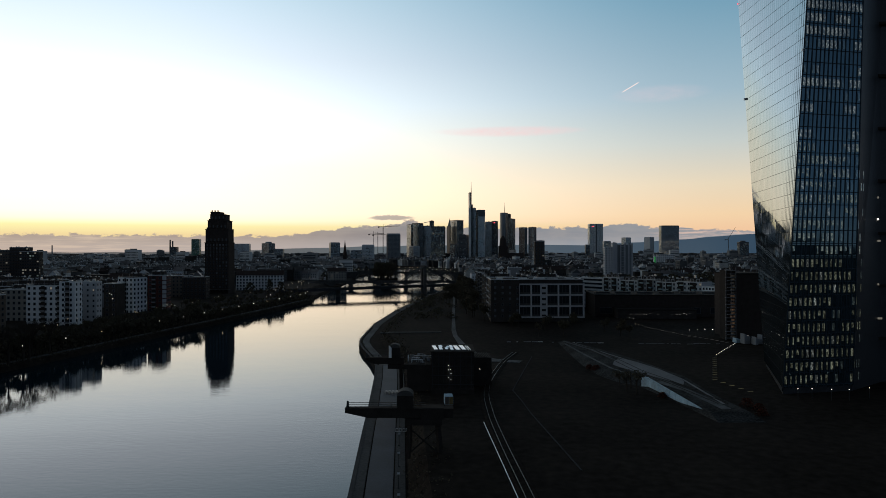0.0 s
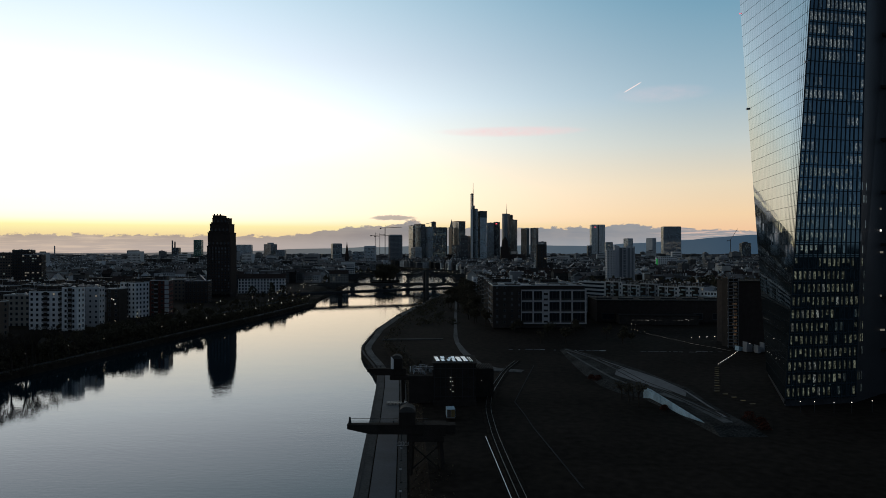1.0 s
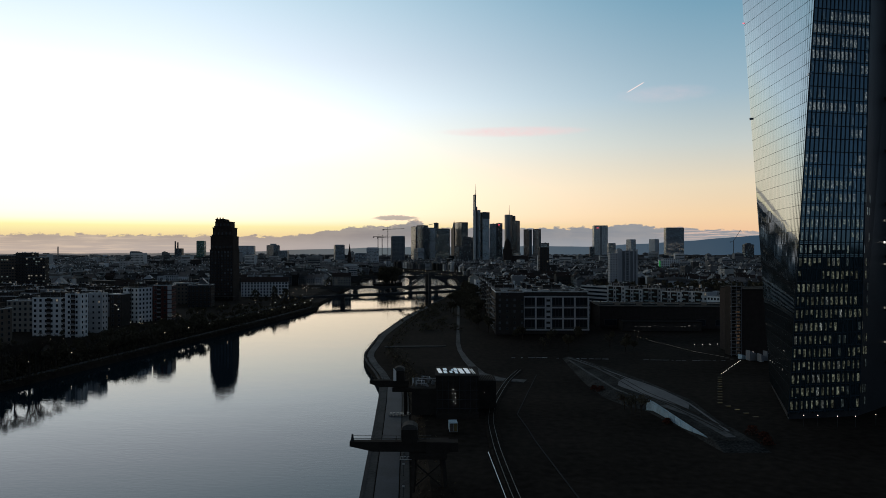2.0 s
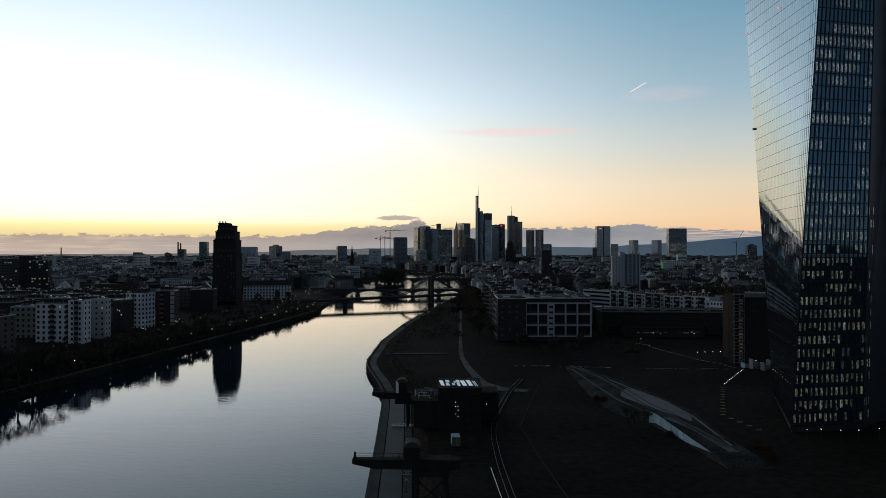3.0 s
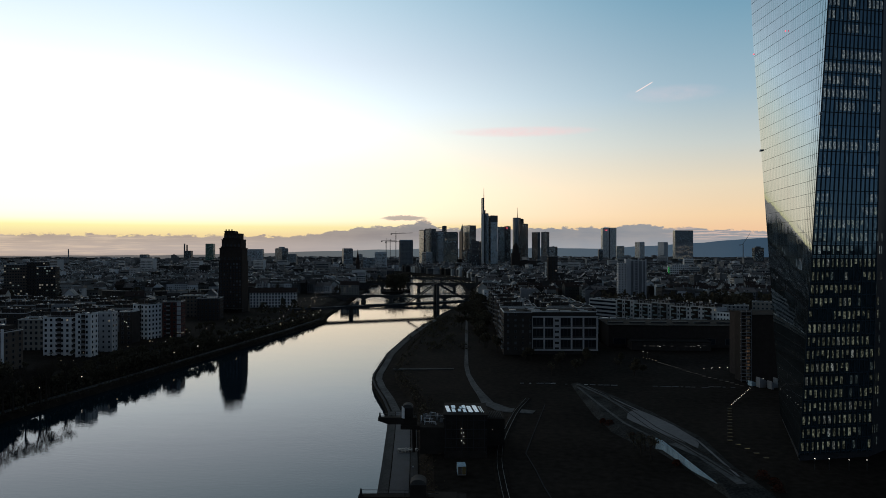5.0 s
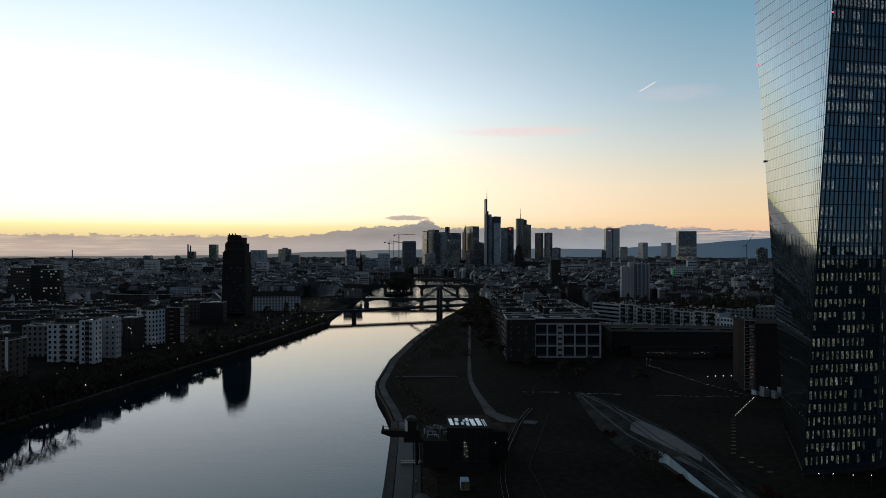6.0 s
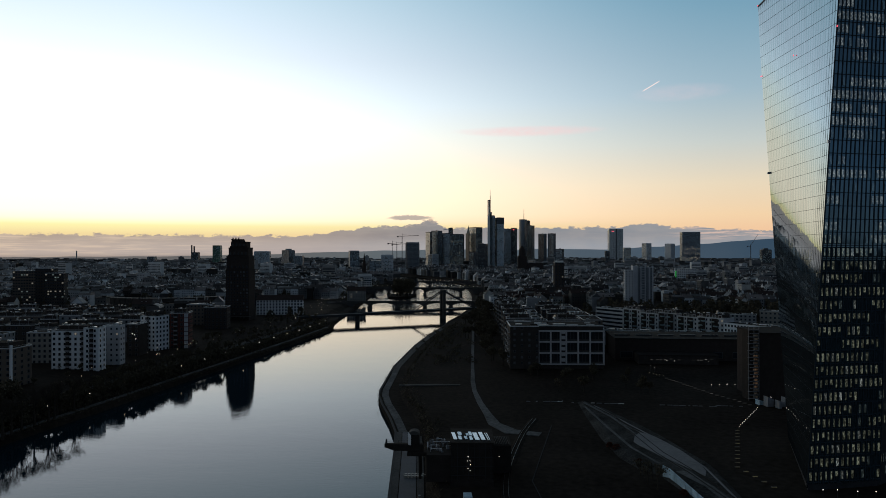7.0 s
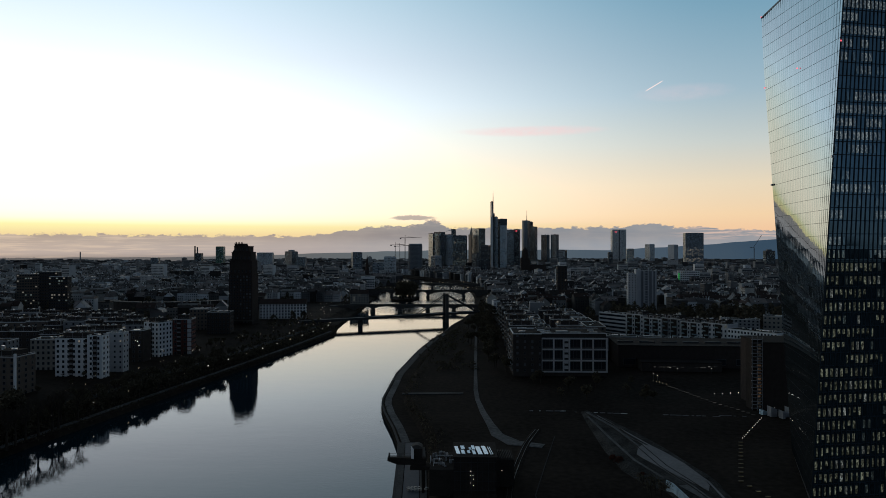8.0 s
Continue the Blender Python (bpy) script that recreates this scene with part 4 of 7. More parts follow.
def delivery_van(x, y, z, rz):
    ob = thing("box_van", x, y, z, rz, "small pale box van with dull rear doors beside the quay", "van")
    child("box_body", Shape().box(-1.15, 1.15, -1.8, 2.2, .55, 2.9).mesh("box_body", M_PANELWALL), ob, "pale blue-grey box")
    child("cab", Shape().add([(-1.05, 2.25, .5), (1.05, 2.25, .5), (1.05, 4.1, .5), (-1.05, 4.1, .5), (-1.05, 2.25, 2.2), (1.05, 2.25, 2.2), (.95, 3.3, 2.2), (-.95, 3.3, 2.2), (-1.05, 4.1, 1.3), (1.05, 4.1, 1.3)],
                              [(3, 2, 1, 0), (4, 5, 6, 7), (0, 1, 5, 4), (7, 6, 9, 8), (8, 9, 2, 3), (1, 2, 9, 6, 5), (0, 4, 7, 8, 3)]).mesh("cab", M_CREAM), ob)
    child("rear_door", Shape().box(-1.08, -.03, -1.88, -1.805, .7, 2.8).mesh("rear_door", M_TAN), ob, "dull brown door")
    child("rear_door", Shape().box(.03, 1.08, -1.88, -1.805, .7, 2.8).mesh("rear_door", M_YELLOW), ob, "faded yellow door")
    child("bumper", Shape().box(-1.1, 1.1, -2.0, -1.8, .4, .62).mesh("bumper", M_TAN), ob, "rust-brown bumper")
    w = Shape()
    for k in range(12):
        a, b = math.pi * k / 6, math.pi * (k + 1) / 6
        w.add([(-.12, .38 * math.cos(a), .38 * math.sin(a)), (.12, .38 * math.cos(a), .38 * math.sin(a)), (.12, .38 * math.cos(b), .38 * math.sin(b)), (-.12, .38 * math.cos(b), .38 * math.sin(b)), (-.12, 0, 0), (.12, 0, 0)], [(0, 1, 2, 3), (0, 3, 4), (1, 5, 2)])
    tyre = w.mesh("wheel", M_SOOT)
    for wx in (-1.0, 1.0):
        for wy in (-.9, 3.1):
            child("wheel", tyre, ob, at=(wx, wy, .38))


build_cafe()
delivery_van(1.5, 193, 7, 4)


def russet_bush(x, y, z, size, seed):
    """A low rounded shrub of many small leaves on a few stems."""
    rng = random.Random(seed)
    ob = thing("shrub", x, y, z, 0, "low russet autumn shrub beside the ramp", "shrub", "ramp shrubs")
    stems = Shape()
    v, f = [], []
    for k in range(7):
        a, q = rng.uniform(0, 6.28), rng.uniform(.3, .9) * size
        stems.beam((0, 0, 0), (q * math.cos(a), q * math.sin(a), rng.uniform(.4, .9) * size), .05)
    for k in range(420):
        a, t = rng.uniform(0, 6.28), rng.random()
        q = size * math.sqrt(rng.random()) * (1.15 - .7 * t)
        c = Vector((q * math.cos(a), q * math.sin(a), .15 + t * size))
        u = Vector((rng.gauss(0, 1), rng.gauss(0, 1), rng.gauss(0, 1))).normalized() * rng.uniform(.1, .24)
        w = u.cross(Vector((rng.gauss(0, 1), rng.gauss(0, 1), rng.gauss(0, 1)))).normalized() * rng.uniform(.08, .2)
        n = len(v)
        v += [tuple(c - u), tuple(c + w), tuple(c + u), tuple(c - w)]
        f.append((n, n + 1, n + 2, n + 3))
    child("stem", stems.mesh("stem", M_BARK), ob)
    child("foliage", solid("foliage", v, f, M_REDLEAF), ob)


for _k, (_x, _y, _g) in enumerate(((54.5, 248, 2.0), (53.0, 252, 1.5), (58.5, 232, 1.6), (83.5, 191, 2.2), (84.5, 186, 1.8), (83.0, 181, 1.6), (64.0, 203, 1.4))):
    russet_bush(_x, _y, 7.0, _g, 60 + _k)


def bike_stand(x, y, z):
    ob = thing("bike_stand", x, y, z, 0, "pale tubular bicycle stand on the quay verge", "bicycle stand")
    for k in range(5):
        child("hoop", Shape().beam((.9 * k, 0, 0), (.9 * k, 0, .9), .07).beam((.9 * k, 0, .9), (.9 * k + .6, 0, .9), .07).beam((.9 * k + .6, 0, .9), (.9 * k + .6, 0, 0), .07).mesh("hoop", M_FASCIA), ob)
    child("base_rail", Shape().beam((-.2, 0, .04), (4.5, 0, .04), .1, .08).mesh("base_rail", M_FASCIA), ob)


bike_stand(-12.3, 181, 2.85)


def verge_post(x, y, z):
    ob = thing("verge_post", x, y, z, 0, "slim dark post with a small pale sign plate", "post", "quay posts")
    child("pole", Shape().round(0, 0, 0, 3.4, .07, .05, 8).mesh("pole", M_STEEL), ob)
    child("foot", Shape().round(0, 0, 0, .25, .22, .18, 8).mesh("foot", M_STEEL), ob)
    child("plate", Shape().box(-.28, .28, -.09, -.06, 2.8, 3.2).mesh("plate", M_FASCIA), ob, "small plain pale plate")


for _y in (126, 138, 152, 168, 186, 204):
    verge_post(bank_at(_y, 1) + 9.6, _y, 2.85)


def terrace_table(x, y, z):
    ob = thing("terrace_table", x, y, z, 0, "small pale metal table folded out on the quay", "table", "quay tables")
    child("tabletop", Shape().round(0, 0, .70, .75, .45, n=10).mesh("tabletop", M_RAIL), ob)
    child("foot", Shape().round(0, 0, 0, .70, .05, n=6).round(0, 0, 0, .04, .28, n=8).mesh("foot", M_STEEL), ob)
    for a in (0.4, 2.5, 4.4):
        child("stool", Shape().round(.8 * math.cos(a), .8 * math.sin(a), .42, .47, .2, n=8).round(.8 * math.cos(a), .8 * math.sin(a), 0, .42, .04, n=6).mesh("stool", M_RAIL), ob)


for _k in range(12):
    terrace_table(-18.6 + 1.05 * (_k % 6) + .2 * math.sin(7 * _k), 229.2 + 2.0 * (_k // 6) + .3 * math.sin(5 * _k), 2.75)


# ---- left bank ----
def build_hotel_tower():
    """A dark brick tower with a stepped crown."""
    ob = thing("brick_hotel_tower", -222, 696, 6.5, 0, "tall dark brick tower with stepped art-deco crown", "tower")
    tiers = ((-16.4, 7.2, 0, 52), (-16, 6.7, 52, 65.5), (-14.1, 5.4, 65.5, 74.2), (-12, 3.2, 74.2, 80.2), (-11.8, -3, 80.2, 82.8))
    for k, (a, b, z0, z1) in enumerate(tiers):
        s = k * .9
        child("tier", Shape().box(a, b, s, 20.5 - s, z0, z1).box(a - .25, b + .25, s - .25, 20.75 - s, z1 - .9, z1).mesh("tier", M_BRICK), ob)
        n = max(3, int((b - a) / 3))
        for q in range(n):
            x = a + (b - a) * (q + .5) / n
            child("pinnacle", Shape().box(x - .5, x + .5, s, s + .9, z1, z1 + 1.5).mesh("pinnacle", M_BRICK), ob)
    for k in range(8):
        x = -15.6 + 3.2 * k
        child("pilaster", Shape().box(x - .35, x + .35, -.4, 0, 0, 51).mesh("pilaster", M_BRICK), ob)
    rng = random.Random(5)
    for r in range(14):
        for c in range(7):
            child("window", window_mesh(1.3, 1.7, 1 if rng.random() < .008 else rng.choice((0, 0, 0, 3))), ob, at=(-14 + 3.2 * c, -.004, 3 + 3.5 * r))
    for k, (a, b, z0, z1) in enumerate(tiers[1:4]):
        for c in range(6 - k):
            child("window", window_mesh(1.0, 2.2, 0), ob, at=(a + (b - a) * (c + .5) / (6 - k), .9 + .9 * k - .004, z0 + 1.5))
    child("canopy", Shape().box(-18, 9, -4, 0, 4.4, 5).mesh("canopy", M_STONE), ob)


build_hotel_tower()


def loggia_stack(ob, x, w, storeys, step):
    """Balconies one above another on a facade, each before a dark panel painted as its shade."""
    for k in range(storeys):
        lg = child("loggia_shade_panel", Shape().box(x - w / 2, x + w / 2, -.16, -.1, k * step + .3, k * step + step - .1).mesh("loggia_shade_panel", M_SOOT), ob, "dark panel standing for a balcony's shade")
        child("balustrade", Shape().box(x - w / 2 - .1, x + w / 2 + .1, -.9, -.8, k * step + .25, k * step + 1.15).box(x - w / 2 - .1, x + w / 2 + .1, -.9, -.1, k * step + .12, k * step + .28).mesh("balustrade", M_GREYWALL), lg)


def bay_stack(ob, x, w, storeys, step, first):
    """A flat dark panel as the shade of a bay, whose balconies swap sides from floor to floor."""
    bay = child("bay_shade_panel", Shape().box(x - w / 2, x + w / 2, -.16, -.1, .3, storeys * step - .4).mesh("bay_shade_panel", M_SOOT), ob, "dark panel painted as the shade of a balcony bay")
    for k in range(storeys):
        side = (k + first) % 2 * 2 - 1
        c, half = x + side * w * .2, w * .31
        child("balcony", Shape().box(c - half, c + half, -1.5, -.16, k * step + .2, k * step + .38).box(c - half, c + half, -1.5, -1.42, k * step + .38, k * step + 1.3).box(c + side * half - .08, c + side * half + .08, -1.42, -.16, k * step + .38, k * step + 1.3).mesh("balcony", M_CELL), bay, "blue-grey balcony front")


def build_left_bank():
    r = random.Random(3)
    # white riverside slabs, all with square dark windows
    a = building("apartment_block", "white rendered apartment block with square windows", "apartment block", -233.2, 408, 5, 0, 22.6, 16, 24.5, 8, 7, 0, M_WHITE, "flat", None, .04, "riverside apartments", 1.15, 1.35, 3.0)
    loggia_stack(a, -1.6, 2.3, 8, 3.06)
    loggia_stack(a, 7.9, 2.3, 8, 3.06)
    a = building("apartment_block", "white corner wing of the riverside apartments", "apartment block", -217.4, 402, 5, 0, 9.0, 8.4, 27.0, 9, 2, 2, M_WHITE, "flat", None, .03, "riverside apartments", 1.0, 1.35)
    loggia_stack(a, .2, 2.4, 9, 3.0)
    # grey wall colour paints this wing dimmer than the white fronts
    building("apartment_block", "rear wing of the riverside apartments, greyed for its weaker light", "apartment block", -216.6, 424, 5, 0, 10.6, 7, 26.0, 8, 3, 2, M_GRID, "flat", None, .03, "riverside apartments", .9, 1.1)
    b = building("stair_block", "dark stair block with brightly lit landings", "building", -221, 462, 6, 0, 8.5, 12, 22, 7, 2, 0, M_DARKWALL, "flat", None, .05)
    for x, z in ((-.6, 15.6), (.7, 15.0), (1.6, 12.2)):
        child("stair_lamp", Shape().box(x - .16, x + .16, -.12, -.02, z - .18, z + .18).mesh("stair_lamp", M_COOL), b, "bright stair lamp")
    b = building("apartment_block", "white apartment block with stacked balconies", "apartment block", -222.0, 486, 6, -20, 13.5, 13, 25, 8, 4, 4, M_WHITE, "flat", None, .06, "riverside apartments", 1.1, 1.4, 2.4)
    loggia_stack(b, 0, 1.5, 8, 3.12)
    b = building("apartment_block", "red rendered apartment block with white bays", "apartment block", -205, 499, 6, 8, 13, 12, 26, 8, 4, 4, M_RED, "flat", None, .05, "riverside apartments", 1.3, 1.5, 2.4)
    for k in range(8):
        child("bay", Shape().box(3.6, 6.2, -.9, 0, 3.25 * k + .4, 3.25 * k + 3.0).mesh("bay", M_GRID), b, "white projecting bay")
    loggia_stack(b, -2.5, 2.4, 8, 3.25)
    building("apartment_block", "dark brick apartment block near the tower", "apartment block", -222, 620, 6, 8, 20, 18, 20.4, 6, 6, 4, M_BRICK, "flat", None, .02, "riverside apartments", 1.3, 1.5)
    building("apartment_block", "brown apartment block near the tower", "apartment block", -249, 652, 6, 8, 23, 18, 20.4, 6, 7, 4, M_TAN, "flat", None, .02, "riverside apartments", 1.3, 1.5)
    c = building("apartment_block", "tan apartment slab with a white edge pillar", "apartment block", -246, 352, 6, -4, 30, 15, 21, 7, 7, 3, M_TAN, "flat", None, .05, "riverside apartments", 1.4, 1.5, 2.4)
    child("pillar", Shape().box(14.2, 15.2, -.6, .4, 0, 23).mesh("pillar", M_WHITE), c, "white full-height pillar")
    building("apartment_block", "cream apartment block set back from the river", "apartment block", -262, 430, 6, 6, 22, 14, 20, 6, 7, 3, M_CREAM, "flat", None, .07, "riverside apartments", 1.2, 1.5)
    building("apartment_block", "cream apartment block in the second row", "apartment block", -300, 428, 6, 6, 24, 14, 19, 6, 7, 3, M_GREYWALL, "flat", None, .07, "riverside apartments", 1.2, 1.5)
    # long terraces behind
    walls = (M_TAN, M_DARKWALL, M_BRICK, M_DARKWALL, M_GREYWALL)
    for row, (y, h) in enumerate(((478, 18), (528, 19), (585, 18), (640, 17))):
        x = -.70 * y
        while x < -.47 * y - 6 * row - 34 * (row == 0):
            w = r.uniform(11, 20)
            building("terrace_house", "long flat-roofed city house with rows of small windows", "house", x + w / 2, y + r.uniform(-5, 5), 6.5, r.uniform(4, 8), w, 13, h + r.uniform(-1.5, 2), 5, int(w / 4), 0, (M_DARKWALL if row == 0 else r.choice(walls)), "flat", None, .04, "left bank houses", 1.3, 1.5, 2.2, r, 1 if row == 0 else 3)
            x += w + r.choice((.02, .02, .02, 4))
    # white block beside the tower, river road side
    building("office_block", "long white office block with a hipped dark roof", "office block", -201, 762, 6.5, 8, 50, 14, 16.5, 5, 15, 4, M_WHITE, "x", None, .05, "", 1.5, 1.8)
    building("office_block", "pale house at the bridge head", "office block", -150, 985, 6.5, 10, 26, 14, 14, 4, 7, 3, M_CREAM, "x", None, .08)
    # curved long roof in the distance
    ob = thing("curved_block", -360, 790, 6.5, 0, "long curved block with a pale roof edge", "building")
    n, R = 22, 120
    for k in range(n):
        t0, t1 = math.radians(200 + 140 * k / n), math.radians(200 + 140 * (k + 1) / n)
        q = [(R * math.cos(t0) * .62, 60 + R * .5 * math.sin(t0)), (R * math.cos(t1) * .62, 60 + R * .5 * math.sin(t1))]
        child("wall_segment", Shape().beam((*q[0], 8), (*q[1], 8), 12, 16).mesh("wall_segment", M_DARKWALL), ob)
        child("roof_segment", Shape().beam((*q[0], 16.3), (*q[1], 16.3), 13, .6).mesh("roof_segment", M_STONE), ob)
    building("office_slab", "dark office slab with lit floors", "office block", -513, 862, 7, 12, 22, 15, 42, 12, 8, 3, M_DARKWALL, "flat", None, .55, "", 1.9, 1.5)
    building("office_slab", "dark tall office slab", "office block", -539, 884, 7, 12, 22, 15, 47.5, 13, 7, 3, M_DARKWALL, "flat", None, .10, "", 1.9, 1.5)
    building("office_slab", "brown office wing with lit floors", "office block", -575, 902, 7, 12, 32, 15, 44, 12, 10, 3, M_TAN, "flat", None, .5, "", 2.0, 1.5)


build_left_bank()


# ---- right bank ----
def build_grid_block():
    """A dark block whose river end is a white concrete grid of large openings."""
    ob = thing("grid_facade_block", 64.5, 414, 7.5, 0, "dark block with a white concrete grid front", "office block")
    child("body", Shape().box(-19.2, 19.2, .6, 26, 0, 22.6).mesh("body", M_DARKWALL), ob)
    child("wing", Shape().box(-36, -19.2, -.8, 30, 0, 25).mesh("wing", M_DARKWALL), ob)
    child("top_storey", Shape().box(-19.2, 19.4, 3.5, 26, 22.6, 25).mesh("top_storey", M_DARKWALL), ob)
    xs = [-19.2, -12.0, -6.2, -2.8, 4.2, 11.2, 19.2]
    for x in xs:
        child("grid_column", Shape().box(x - .40, x + .40, -.5, .6, 2.6, 22.8).mesh("grid_column", M_GRID), ob)
    for z in (2.8, 9.4, 16.0, 22.4):
        child("grid_beam", Shape().box(-19.75, 19.75, -.42, .6, z - .38, z + .38).mesh("grid_beam", M_GRID), ob)
    for k in range(6):
        z = 4.4 + 3.3 * k
        child("stair_panel", Shape().box(-5.6, -3.4, -.3, .6, z, z + 1.9).mesh("stair_panel", M_GRID), ob)
    for (a, b) in ((0, 1), (1, 2), (3, 4), (4, 5), (5, 6)):
        for z in (3.4, 10.0, 16.6):
            w = child("window", window_mesh(xs[b] - xs[a] - 1.2, 5.2, 0), ob, at=((xs[a] + xs[b]) / 2, .55, z))
            for q in (-1, 1):
                child("glazing_bar", Shape().box(q * 1.0 - .07, q * 1.0 + .07, -.12, -.03, 0, 5.2).mesh("glazing_bar", M_FRAME), w)
            child("railing", Shape().box(-(xs[b] - xs[a]) / 2 + .5, (xs[b] - xs[a]) / 2 - .5, -.7, -.62, 0, 1.0).mesh("railing", M_STONE), w)
    child("roof_edge", Shape().box(-36.3, -19.2, -1.2, -.6, 25, 25.5).box(-36.3, -35.7, -.6, 30, 25, 25.5).box(-19.2, 19.8, 2.9, 3.4, 25, 25.5).box(-36, 19.6, 29.5, 30, 25, 25.5).mesh("roof_edge", M_FASCIA), ob)
    child("roof", Shape().box(-35.6, 19.2, 3.4, 29.5, 25, 25.2).mesh("roof", M_ROOF), ob)
    r = random.Random(8)
    for k in range(26):
        lit = r.random() < .45
        child("window", window_mesh(1.0, 1.2, 3 if lit else 0), ob, at=(-33.5 + 4.4 * (k % 4), -.81, 3 + 3.4 * (k // 4)))
    for k in range(6):
        for q in range(4):
            child("balcony", Shape().box(-37.2, -36, 1.6 + 7.2 * q, 5.4 + 7.2 * q, 3.0 + 3.6 * k, 3.2 + 3.6 * k).box(-37.25, -37.15, 1.6 + 7.2 * q, 5.4 + 7.2 * q, 3.2 + 3.6 * k, 4.1 + 3.6 * k).mesh("balcony", M_GREYWALL), ob)
    for k in range(16):
        x, y, w = r.uniform(-33, 15), r.uniform(5, 27), r.uniform(2, 7)
        child("roof_strip", Shape().box(x, x + w, y, y + r.uniform(.4, 1.2), 25.2, 25.2 + r.uniform(.3, 1.0)).mesh("roof_strip", r.choice((M_FASCIA, M_METAL, M_SOOT))), ob)
    for k in range(28):
        child("window", window_mesh(1.0, 1.2, r.choice((0, 0, 3, 3))), ob, at=(-36.01, 3 + 3.8 * (k % 7), 8 + 4 * (k // 7)), rz=-90)


build_grid_block()


def build_market_hall():
    ob = thing("market_hall", 150, 446, 7.5, -3, "long dark market hall with a flat roof and lit strip", "hall")
    child("body", Shape().box(-52, 62, 0, 40, 0, 13.5).mesh("body", M_BRICK), ob)
    child("roof", Shape().box(-52.4, 62.4, -.4, 40.4, 13.5, 14).mesh("roof", M_SOOT), ob)
    for k in range(8):
        x = -45 + 14 * k
        child("roof_edge", Shape().box(x - 6.8, x + 6.8, -.6, -.3, 14, 14.2).mesh("roof_edge", M_STEEL), ob)
        child("skylight", Shape().box(x - 5, x + 5, 14, 16, 14, 14.9).mesh("skylight", M_STEEL), ob)
        child("window", window_mesh(7.5, 3.6, 0), ob, at=(x, -.01, 2))
    low = thing("low_annex", 131, 432, 7.5, -3, "low dark annex with a dim lit window strip", "annex")
    child("body", Shape().box(-22, 26, 0, 24, 0, 5.5).mesh("body", M_DARKWALL), low)
    child("roof", Shape().box(-22.4, 26.4, -.4, 24.4, 5.5, 5.9).mesh("roof", M_ROOF), low)
    rng = random.Random(2)
    for k in range(16):
        if rng.random() < .75:
            child("lit_window", Shape().box(-.7, .7, -.06, 0, 0, .5).mesh("lit_window", M_STRIP), low, at=(-19 + 2.7 * k + rng.uniform(-.6, .6), -.02, 2.6 + rng.choice((0, 0, .5))))


build_market_hall()


def build_head_building():
    """The hall's brick end building with a scaffolded, lit stair."""
    ob = thing("brick_head_building", 141, 330, 7.5, 0, "dark brick block with a lit glazed stair tower", "building")
    child("wall", Shape().box(-2, 22, 0, 26, 0, 31).mesh("wall", M_BRICK), ob)
    child("roof", Shape().box(-2.3, 22.3, -.3, 26.3, 31, 31.6).mesh("roof", M_ROOF), ob)
    child("stair_tower", Shape().box(-6.6, -2, .3, 8, 0, 33).mesh("stair_tower", M_SOOT), ob)
    for k in range(19):
        lit = M_LITSTAIR if 2 < k < 13 else M_STAIRDIM
        child("lit_glazing", Shape().box(-4.6 + .5 * (k % 2), -2.6, .1, .3, 1.1 + 1.6 * k, 1.9 + 1.6 * k).mesh("lit_glazing", lit), ob, "dim lit stair glazing")
    for k in range(21):
        child("landing", Shape().box(-7.2 + .9 * (k % 2), -2.3, -.9, .1, .8 + 1.6 * k, 1.0 + 1.6 * k).mesh("landing", M_GREYWALL), ob)
    for x in (-7.1, -4.7, -2.4):
        child("scaffold_pole", Shape().box(x - .1, x + .1, -.95, -.77, 0, 34.4).mesh("scaffold_pole", M_GREYWALL), ob)
    for x, z in ((14, 15), (15.6, 15), (14, 19), (16, 19)):
        child("lit_window", window_mesh(.7, .8, 2), ob, at=(x, -.004, z))
    ob2 = thing("entrance_pavilion", 143, 312, 7.5, 12, "pale angular entrance pavilion beside the tower", "pavilion")
    for x, y, w, h, mt in ((-5.2, 5, 3.0, 4.6, M_GREYWALL), (-1.2, 3, 4.2, 2.6, M_GREYWALL), (3.6, 5, 3.2, 4.0, M_GREYWALL), (-2.6, .6, 1.2, 3.6, M_GREYWALL), (1.5, -1.5, 4.6, 1.6, M_STONE), (-6.5, 9, 2.4, 2.2, M_PANELWALL)):
        child("block", Shape().add([(x, y, 0), (x + w, y, 0), (x + w, y + 3, 0), (x, y + 3, 0), (x, y, h), (x + w, y, h * .7), (x + w, y + 3, h * .7), (x, y + 3, h)],
                                   [(3, 2, 1, 0), (4, 5, 6, 7), (0, 1, 5, 4), (1, 2, 6, 5), (2, 3, 7, 6), (3, 0, 4, 7)]).mesh("block", mt), ob2)


build_head_building()


